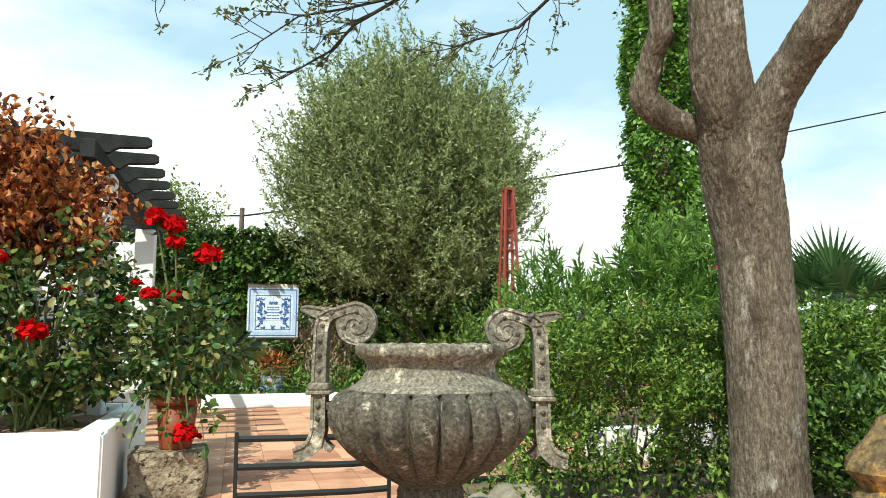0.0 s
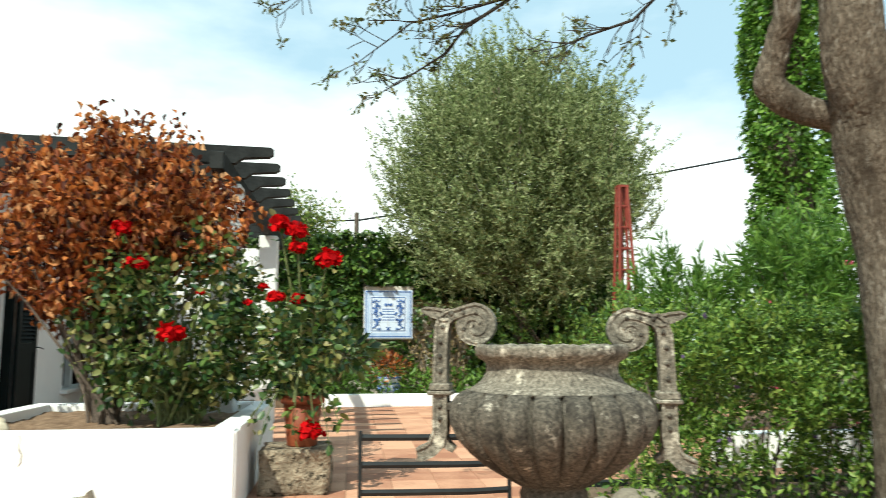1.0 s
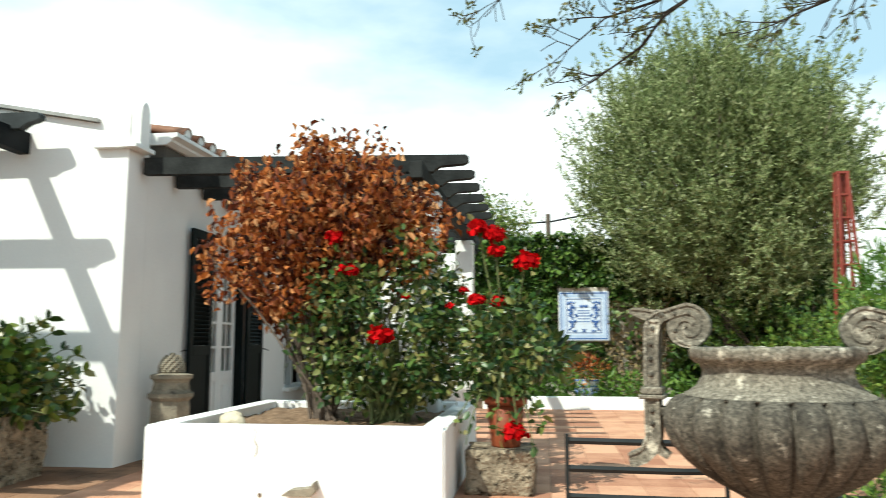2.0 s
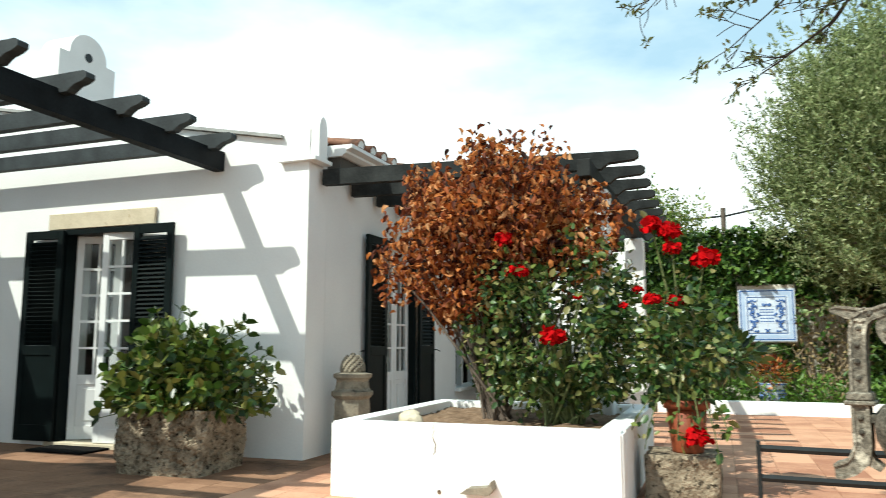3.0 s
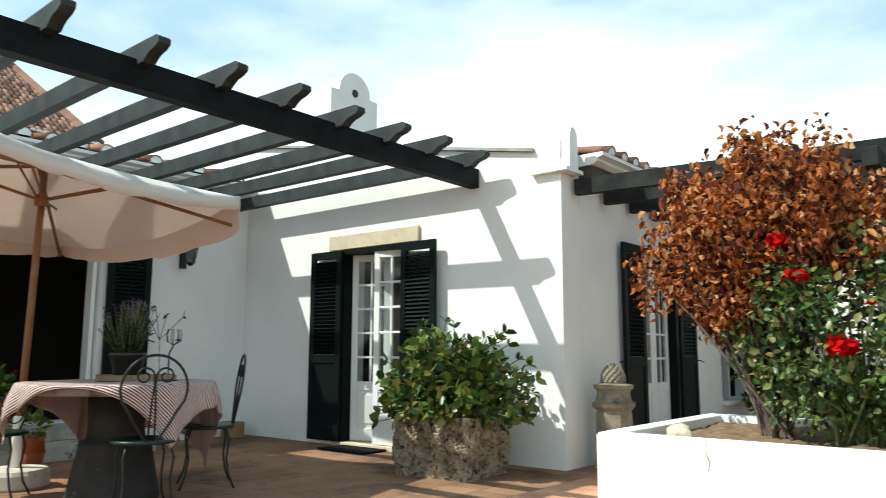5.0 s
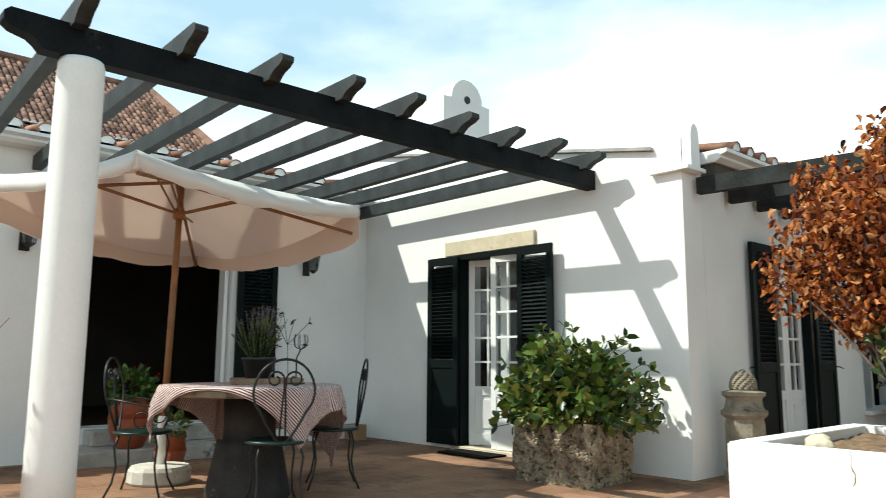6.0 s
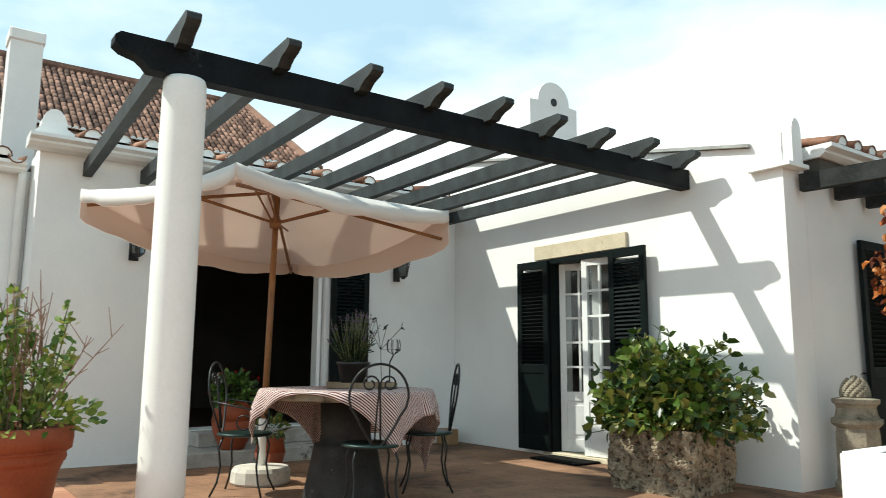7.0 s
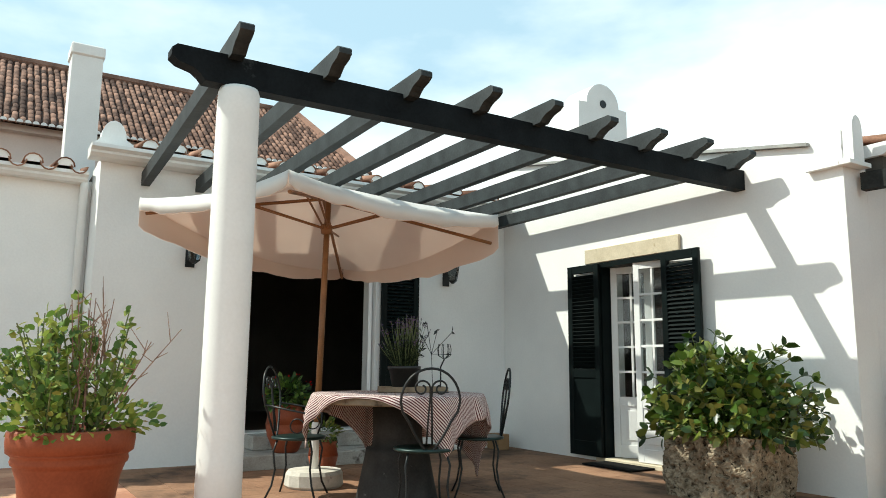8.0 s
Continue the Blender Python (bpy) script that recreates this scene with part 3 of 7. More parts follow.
# door of the gable wall
shutter("shutter", 0.5, 2.16, "dark green louvred shutter folded back on the white wall").matrix_basis = flip(-5.53, WALL_A - 0.075, 0.05, -3)
s_left = shutter("shutter", 0.5, 2.16, "dark green louvred shutter folded back on the white wall")
s_left.matrix_basis = flip(-6.47, WALL_A - 0.06, 0.05, 182)
bm = boxes((-6.499, -6.46, WALL_A - 0.03, WALL_A + 0.16, 0.046, 2.219), (-5.54, -5.501, WALL_A - 0.03, WALL_A + 0.16, 0.046, 2.219), (-6.46, -5.54, WALL_A - 0.028, WALL_A + 0.158, 2.165, 2.219))
solo("door_frame_1", bm, M_SHUTTER, "dark green painted door frame", "frame", kind="structure")
french_leaf("door_1", 0.46, 2.12, "white glazed door leaf standing closed").matrix_basis = flip(-5.54, WALL_A + 0.07, 0.05, 180 + 8)
french_leaf("door_1", 0.46, 2.12, "white glazed door leaf opened inward").matrix_basis = flip(-6.455, WALL_A + 0.11, 0.05, 28)
solo("lintel", box(bmesh.new(), -6.73, -5.33, WALL_A - 0.035, WALL_A - 0.002, 2.225, 2.395, 0.006), M_LINTEL, "pale yellow limestone lintel over the door", "lintel", kind="structure")
solo("door_sill", box(bmesh.new(), -6.6, -5.4, WALL_A - 0.05, WALL_A + 0.3, -0.005, 0.045, 0.006), M_LINTEL, "pale limestone door sill", "sill", kind="structure")
solo("doormat", box(bmesh.new(), -6.42, -5.72, WALL_A - 0.42, WALL_A - 0.06, 0.004, 0.022, 0.005), M_RUBBER, "dark bristle doormat lying on the tiles", "mat")

# door of the side wall: u runs along +y
RC = 90
shutter("shutter", 0.5, 2.14, "dark green louvred shutter folded back on the white wall").matrix_basis = flip(WALL_C + 0.06, 8.80, 0.05, RC)
shutter("shutter", 0.5, 2.14, "dark green louvred shutter folded back on the white wall").matrix_basis = flip(WALL_C + 0.06, 7.83, 0.05, RC + 180)
bm = boxes((WALL_C - 0.16, WALL_C + 0.03, 7.851, 7.89, 0, 2.199), (WALL_C - 0.16, WALL_C + 0.03, 8.74, 8.779, 0, 2.199), (WALL_C - 0.158, WALL_C + 0.028, 7.89, 8.74, 2.155, 2.199))
solo("door_frame_2", bm, M_SHUTTER, "dark green painted door frame", "frame", kind="structure")
french_leaf("door_2", 0.42, 2.1, "white glazed door leaf standing closed").matrix_basis = flip(WALL_C - 0.08, 7.895, 0.05, RC)
french_leaf("door_2", 0.42, 2.1, "white glazed door leaf standing closed").matrix_basis = flip(WALL_C - 0.08, 8.735, 0.05, RC + 180)

# dining-room door in the wall behind the table
shutter("shutter", 0.52, 2.0, "dark green louvred shutter folded back on the white wall").matrix_basis = flip(WALL_B + 0.05, 4.3, 0.32, RC)
french_leaf("door_3", 0.5, 1.98, "white glazed door leaf swung wide open").matrix_basis = flip(WALL_B - 0.05, 4.2, 0.31, 160)
bm = boxes((WALL_B - 0.02, -7.62, 2.45, 4.6, -0.005, 0.14), bevel=0.008)
box(bm, WALL_B - 0.02, -8.06, 2.7, 4.5, 0.142, 0.29, 0.008)
solo("door_step", bm, M_STEP, "worn whitewashed double step below the dark doorway", "step", kind="structure")

# gutters and eaves
def gutter(y0, y1, x, z, deep=1.0, name="gutter"):
    bm = bmesh.new()
    prof = [(0, 0), (0.13, 0.0), (0.165, 0.03), (0.165, 0.055), (0.21, 0.075), (0.21, 0.11), (0, 0.11)]
    outline(bm, [(x + a * deep, z + b) for a, b in prof], y1 - y0, "y", y0)
    return solo(name, bm, M_ZINC, "white moulded eave gutter", "gutter", kind="structure")


gutter(0.95, WALL_A - 0.05, WALL_B + 0.002, 3.07, 1.5)
gutter(-4.0, 1.02, -8.958, 2.93)
gutter(6.50, 12.5, WALL_C + 0.002, 2.83, 1.35)
bm = bmesh.new()
tube(bm, [(-8.9, 1.0, 0.0), (-8.9, 1.0, 2.7), (-8.86, 1.0, 2.85), (-8.86, 1.0, 2.95)], 0.045, 12)
solo("downpipe", bm, M_ZINC, "white round downpipe in the corner", "pipe", smooth=True)


# ---- near pergola ----
BEAM_X, BEAM_Z = -4.6, 2.70


def scroll_end(sign, z0, z1, reach):
    """Outline rows of a timber's carved end beyond u=0, from the lower edge to the upper."""
    h = z1 - z0
    rows = [(0, z0), (0.10, z0), (0.13, z0 + 0.18 * h), (0.17, z0 + 0.34 * h), (reach - 0.04, z0 + 0.46 * h), (reach, z0 + 0.62 * h), (reach, z0 + 0.86 * h), (reach - 0.03, z1)]
    return [(sign * u, v) for u, v in rows]


pergola = thing("pergola", "dark stained timber pergola over the dining terrace", "pergola")
end = scroll_end(-1, BEAM_Z, BEAM_Z + 0.19, 0.30)
bm = outline(bmesh.new(), [(1.26 + u, v) for u, v in end[::-1]] + [(WALL_A - 0.002, BEAM_Z), (WALL_A - 0.002, BEAM_Z + 0.19)], 0.11, "x", BEAM_X - 0.055)
part("main_beam", bm, M_BEAM, pergola)
tails = scroll_end(1, BEAM_Z + 0.194, BEAM_Z + 0.335, 0.28)
rafter_mesh = None
for i in range(9):
    y = 5.965 - i * 0.581
    if rafter_mesh is None:
        bm = outline(bmesh.new(), [(-8.346, BEAM_Z + 0.335), (-8.346, BEAM_Z + 0.194)] + [(BEAM_X + 0.04 + u, v) for u, v in tails], 0.085, "y", -0.0425)
        r = part("rafter", bm, M_RAFTER, pergola)
        rafter_mesh = r.data
    else:
        r = new("rafter", rafter_mesh)
        r.parent = pergola
    tip, foot = y + (0.01, 0.0, 0.015, 0.03, 0.035, 0.055, 0.055, 0.04, 0.0)[i], y + 0.2 * i / 8
    skew = (tip - foot) / 4.05                           # the timbers fan out a little from the wall
    r.location = (0, tip + 4.3 * skew, -0.034)
    r.rotation_euler = (0, radians(0.12 * math.sin(i * 1.9)), math.atan(skew))
column = thing("column", "white painted round masonry column carrying the pergola beam", "column", (BEAM_X, 1.38, 0))
part("shaft", lathe(bmesh.new(), [(0.131, -0.005), (0.130, 0.5), (0.129, 1.4), (0.127, 2.55), (0.124, 2.67), (0.115, BEAM_Z - 0.002)], 40), M_TRIM, column, smooth=True)

# ---- far pergola along the side wall ----
pergola_far = thing("pergola", "weathered dark timber pergola along the side of the house", "pergola")
tails = scroll_end(1, 2.53, 2.68, 0.42)
rafter_mesh = None
for i in range(9):
    if rafter_mesh is None:
        bm = outline(bmesh.new(), [(WALL_C + 0.004, 2.68), (WALL_C + 0.004, 2.53)] + [(-1.1 + u, v) for u, v in tails], 0.09, "y", -0.045)
        r = part("rafter", bm, M_BEAM_OLD, pergola_far)
        rafter_mesh = r.data
    else:
        r = new("rafter", rafter_mesh)
        r.parent = pergola_far
    r.location, r.rotation_euler = (0.0166, 6.765 + i * 0.595, 0), (0, 0, radians(5.5))   # the timbers run slightly askew
part("main_beam", boxes((-1.11, -1.0, 6.2, 11.6, 2.38, 2.526), bevel=0.006), M_BEAM_OLD, pergola_far)
for y in (6.85, 10.1):
    c = thing("column", "white limewashed square pillar under the far pergola", "column", (-1.055, y, 0))
    part("shaft", boxes((-0.115, 0.115, -0.115, 0.115, -0.005, 2.376), bevel=0.012), M_TRIM, c)

# ---- white planter ----
PX0, PX1, PY0, PY1, PZ = -2.63, -0.65, 4.92, 7.12, 0.5
planter = thing("planter", "long white limewashed masonry planter filled with soil", "planter")
for name, row in (("front_wall", (PX0, PX1, PY0, PY0 + 0.16)), ("back_wall", (PX0, PX1, PY1 - 0.16, PY1)), ("side_wall", (PX0, PX0 + 0.16, PY0 + 0.161, PY1 - 0.161)), ("side_wall", (PX1 - 0.16, PX1, PY0 + 0.161, PY1 - 0.161))):
    bm = box(bmesh.new(), *row, -0.005, PZ)
    bmesh.ops.bevel(bm, geom=[e for e in bm.edges if all(v.co.z > 0.3 for v in e.verts) or abs(e.verts[0].co.z - e.verts[1].co.z) > 0.3], offset=0.014 if "wall" in name and "side" not in name else 0.004, segments=2, affect="EDGES")
    part(name, bm, M_PLANTER, planter)


# ---- garden: walls, kerbs and beds ----
solo("garden_wall", boxes((-3.0, 4.9, 13.75, 14.0, -0.1, 2.75)), surface("old_garden_wall", (0.36, 0.32, 0.26), (0.58, 0.54, 0.46), 0.95, 3, 40, 0.5, stain=(0.22, 0.18, 0.13), stain_at=0.55, stain_scale=2), "old rendered garden wall hidden under ivy", "wall", kind="structure")
solo("kerb", boxes((-1.0, 4.2, 12.2, 12.4, -0.08, 0.19), bevel=0.01), M_PLANTER, "low white limewashed bed kerb", "kerb", kind="structure")
solo("bed_soil", boxes((-3.0, 9.0, 12.4, 13.75, -0.079, 0.1)), M_SOIL, "dark soil of the raised bed", "soil", kind="structure")
solo("low_wall", boxes((3.0, 9.0, 6.1, 6.3, -0.02, 0.28), bevel=0.01), M_PLANTER, "low white limewashed wall behind the hedge", "wall", kind="structure")
solo("bed_edging", boxes((1.55, 7.4, 5.36, 5.42, -0.02, 0.07), bevel=0.008), M_IRON, "black edging of the hedge bed", "edging", kind="structure")
solo("hedge_soil", boxes((1.3, 7.5, 3.4, 5.36, -0.005, 0.03)), M_SOIL, "dark soil under the hedge", "soil", kind="structure")


def ivy_sheet(rng, n, x0, x1, y, z_top, z0=0.1, depth=0.3):
    """Points over the front of a wall in overlapping drifts, with a ragged upper edge."""
    x = rng.uniform(x0, x1, n)
    top = np.array([z_top + 0.22 * noise.noise(Vector((a * 1.4, 3, 0))) + 0.1 * noise.noise(Vector((a * 5, 8, 0))) for a in x])
    z = z0 + (top - z0) * rng.random(n) ** 0.8
    thick = np.array([depth * (0.75 + 0.9 * noise.noise(Vector((a * 1.7, 1, b * 1.7))) + 0.5 * noise.noise(Vector((a * 4.5, 6, b * 4.5)))) for a, b in zip(x, z)])
    yy = y - np.maximum(thick, 0.03) * rng.uniform(0.5, 1.0, n)
    d = np.stack([rng.normal(0, 0.6, n), -np.abs(rng.normal(0.7, 0.4, n)), rng.normal(-0.5, 0.5, n)], 1)
    return np.stack([x, yy, z], 1), d


rng = np.random.default_rng(11)
at, d = ivy_sheet(rng, 26000, -2.6, 4.95, 13.75, 2.95)
open_patch = (at[:, 0] > 0.21) & (at[:, 0] < 1.13) & (at[:, 2] > 1.02) & (at[:, 2] < 2.03)
dry_patch = (at[:, 0] > 1.15) & (at[:, 0] < 2.1) & (at[:, 2] < 1.75) & (rng.random(len(at)) < 0.86)
low_patch = (at[:, 0] > -0.2) & (at[:, 0] < 1.3) & (at[:, 2] < 0.95) & (rng.random(len(at)) < 0.55)
keep = ~(open_patch | dry_patch | low_patch)
leaves("ivy", at[keep], d[keep], 0.105, 0.85, M_IVY, shape=LEAF_BROAD, seed=2, label="dense dark green ivy over the garden wall", category="ivy", kind="stuff")
# a lighter bush above the wall, beside the far pergola
bush = thing("bush", "light yellow-green bush rising over the garden wall", "bush", (-0.9, 14.4, 0))
bm = bmesh.new()
pts, dirs = [], []
for i in range(54):
    a, r = rng.uniform(0, 6.28), rng.uniform(0.1, 0.55)
    top = Vector((r * math.cos(a) * 1.2, r * math.sin(a) * 0.7, rng.uniform(2.8, 3.9)))
    foot = Vector((0.2 * math.cos(a), 0.2 * math.sin(a), 0))
    tube(bm, [foot, foot.lerp(top, 0.5) + Vector((0, 0, 0.2)), top], [0.02, 0.012, 0.004], 5)
    for k in range(150):
        f = rng.uniform(0.5, 1.0)
        p = foot.lerp(top, f)
        pts.append(p + Vector(rng.normal(0, 0.11, 3)))
        dirs.append(rng.normal(0, 1, 3) + np.array((0, 0, 0.5)))
part("stem", bm, M_TWIG, bush)
leaves("crown", pts, dirs, 0.085, 0.5, M_LIGHTLEAF, bush, seed=4)
# dry vine stems and leaves on the bare stretch
vine = thing("dry_vine", "dry brown creeper stems over the pale wall", "creeper", (1.6, 13.62, 0.1))
bm = bmesh.new()
for i in range(46):
    x, z, p = rng.uniform(-0.5, 0.45), rng.uniform(0, 0.4), []
    for k in range(6):
        p.append((x, rng.uniform(-0.08, 0.06), z))
        x, z = x + rng.normal(0, 0.09), z + rng.uniform(0.12, 0.36)
    tube(bm, p, [0.012, 0.011, 0.009, 0.007, 0.005, 0.003], 5)
part("stem", bm, M_CANE, vine)
n = 900
leaves("foliage", np.stack([rng.uniform(-0.6, 0.55, n), rng.uniform(-0.14, 0.02, n), rng.uniform(0.0, 1.7, n)], 1), rng.normal(size=(n, 3)) - np.array((0, 0.6, 0.6)), 0.075, 0.6, M_DRYLEAF, vine, seed=6)
n = 1500
leaves("bed_plants", np.stack([rng.uniform(-0.6, 2.4, n), rng.uniform(12.6, 13.3, n), 0.1 + 0.45 * rng.random(n) ** 1.5], 1), rng.normal(size=(n, 3)) + np.array((0, -0.4, 0.9)), 0.11, 0.35, M_OLEANDER, seed=7, label="low mixed green plants in the raised bed", category="plants", kind="stuff")


# ---- blue and white tile panel ----
def tile_panel():
    ob = thing("tile_panel", "blue and white glazed tile panel framed on the wall", "tile panel", (0.665, 13.5, 1.49))
    white = surface("glazed_white_tile", (0.50, 0.59, 0.72), (0.66, 0.72, 0.80), 0.18, 4, 30, 0.03, per_object=0.3)
    blue = surface("cobalt_glaze", (0.035, 0.09, 0.28), (0.10, 0.19, 0.42), 0.2, 10, 60, 0.03)
    pale = surface("pale_blue_glaze", (0.30, 0.42, 0.62), (0.48, 0.58, 0.72), 0.2, 10, 60, 0.03)
    part("backing", boxes((-0.435, 0.435, 0.0, 0.24, -0.445, 0.50), bevel=0.015), surface("panel_plaster", (0.42, 0.39, 0.33), (0.66, 0.62, 0.54), 0.9, 5, 50, 0.3), ob)
    me = None
    for i in range(6):
        for k in range(6):
            if me is None:
                t = part("tile", box(bmesh.new(), -0.0695, 0.0695, -0.012, 0, -0.0695, 0.0695, 0.002), white, ob)
                me = t.data
            else:
                t = new("tile", me)
                t.parent = ob
            t.location = (-0.355 + 0.142 * i, -0.001, -0.355 + 0.142 * k)
    bm = bmesh.new()
    for s in (0.405, 0.30):
        w = 0.022 if s > 0.35 else 0.012
        for a, b, c, e in ((-s, s, s - w, s), (-s, s, -s, -s + w), (-s, -s + w, -s + w, s - w), (s - w, s, -s + w, s - w)):
            box(bm, a, b, -0.0150, -0.0135, c, e)
    part("border", bm, blue, ob)
    bm = bmesh.new()
    for s, w in ((0.375, 0.05),):
        for a, b, c, e in ((-s, s, s - w, s), (-s, s, -s, -s + w), (-s, -s + w, -s + w, s - w), (s - w, s, -s + w, s - w)):
            box(bm, a, b, -0.0145, -0.0132, c, e)
    part("border", bm, pale, ob)
    bm = bmesh.new()
    r = random.Random(3)
    for sx in (-1, 1):                                   # scrollwork, mirrored about the middle
        r.seed(5)
        for i in range(40):
            cx, cz, rad = r.uniform(0.0, 0.265), r.uniform(-0.265, 0.265), r.uniform(0.014, 0.042)
            if cx < 0.13 and abs(cz) < 0.15:
                cx += 0.13
            a0, sweep = r.uniform(0, 6.28), r.uniform(2.5, 5.0)
            p = [(sx * (cx + rad * (1 - 0.1 * j) * math.cos(a0 + sweep * j / 7)), -0.0135, cz + rad * (1 - 0.1 * j) * math.sin(a0 + sweep * j / 7)) for j in range(8)]
            tube(bm, p, [0.004 + 0.010 * math.sin(math.pi * (j + 0.5) / 8) for j in range(8)], 5)
    tagged(part("painted_scrollwork", bm, blue, ob), kind="stuff")
    bm = bmesh.new()
    for z in (0.09, 0.05, 0.0, -0.05, -0.10):            # lines of writing that cannot be read
        for q in range(5):
                box(bm, -0.105 + q * 0.043, -0.07 + q * 0.043, -0.0148, -0.0133, z - 0.011, z + 0.008)
    tagged(part("painted_writing", bm, blue, ob), kind="stuff")
    return ob


tile_panel()


def blue_pot():
    ob = thing("flower_pot", "blue and white glazed flower pot with a withered plant", "flower pot", (0.66, 12.98, 0.1))
    white = surface("pot_white_glaze", (0.62, 0.66, 0.72), (0.76, 0.78, 0.80), 0.2, 5, 30, 0.03)
    blue = surface("pot_blue_glaze", (0.08, 0.15, 0.38), (0.2, 0.3, 0.55), 0.2, 9, 40, 0.03)
    part("body", lathe(bmesh.new(), [(0.14, 0), (0.15, 0.02), (0.185, 0.26), (0.2, 0.3), (0.2, 0.33), (0.175, 0.33), (0.17, 0.27)], 28), white, ob, smooth=True)
    bm = bmesh.new()
    for z, r in ((0.05, 0.157), (0.22, 0.181), (0.315, 0.202)):
        lathe(bm, [(r, z - 0.012), (r + 0.002, z), (r, z + 0.012)], 28)
    for i in range(16):
        a = i * math.pi / 8
        tube(bm, [(0.17 * math.cos(a), 0.17 * math.sin(a), 0.09), (0.175 * math.cos(a + 0.12), 0.175 * math.sin(a + 0.12), 0.13), (0.18 * math.cos(a - 0.1), 0.18 * math.sin(a - 0.1), 0.18)], 0.012, 5)
    part("painted_band", bm, blue, ob)
    n = 420
    p, dd = shell_points(np.random.default_rng(8), n, (0, 0, 0.48), (0.32, 0.28, 0.24), 0.2)
    leaves("foliage", p, dd + np.array((0, 0, 0.4)), 0.09, 0.4, M_DEAD, ob, seed=8)


blue_pot()


# ---- trees and shrubs ----
def olive_tree():
    ob = thing("olive_tree", "large grey-green olive tree with a rounded dense crown", "tree", (2.95, 13.0, 0.1))
    rng = np.random.default_rng(21)
    bm = bmesh.new()
    tube(bm, [(0, 0, -0.1), (0.08, 0, 0.6), (-0.03, 0.05, 1.2), (0.05, 0, 1.8), (0.0, 0, 2.6), (0.05, 0.1, 3.6)], [0.2, 0.16, 0.15, 0.13, 0.1, 0.05], 10)
    at, dd = [], []
    tips = []
    for i in range(175):
        v = rng.normal(size=3)
        v /= np.linalg.norm(v)
        r = np.array((2.55, 2.0, 2.28)) * (0.80 + 0.16 * noise.noise(Vector(v) * 2.0) + 0.08 * rng.random())
        c = np.array((0.0, 0.0, 3.75))
        tip = c + v * r
        if tip[2] < 1.15:
            tip[2] = 1.15 + 0.5 * rng.random()
        tips.append(tip)
        if i % 5 == 0:
            mid = (np.array((0, 0, 2.0)) + tip) / 2 + rng.normal(0, 0.15, 3)
            tube(bm, [(0, 0, 1.6 + 0.012 * i), tuple(mid), tuple(tip)], [0.05, 0.03, 0.008], 5)
    for tip in tips:                                     # sprays of shoots round each limb end
        for s in range(24):
            base = tip * np.array((0.86, 0.86, 1)) + rng.normal(0, 0.27, 3) + np.array((0, 0, -0.1))
            up = (base - np.array((0, 0, 3.4))) * np.array((0.32, 0.32, 0.2)) + np.array((0, 0, 0.9)) + rng.normal(0, 0.35, 3)
            up /= np.linalg.norm(up)
            length = rng.uniform(0.3, 0.62)
            k = 32
            f = rng.random(k)[:, None]
            at.append(base + up * f * length + rng.normal(0, 0.012, (k, 3)))
            dd.append(up * 0.75 + rng.normal(0, 0.6, (k, 3)))
    part("trunk", bm, M_BARK, ob, smooth=True)
    leaves("crown", np.concatenate(at), np.concatenate(dd), 0.080, 0.34, M_OLIVE, ob, seed=22)
    p, d2 = shell_points(rng, 60000, (0, 0, 3.7), (2.05, 1.5, 1.95), 0.2)
    leaves("inner_crown", p, d2 + rng.normal(0, 0.5, d2.shape) + np.array((0, 0, 0.4)), 0.10, 0.34, M_OLIVE, ob, seed=23)
    return ob


olive_tree()


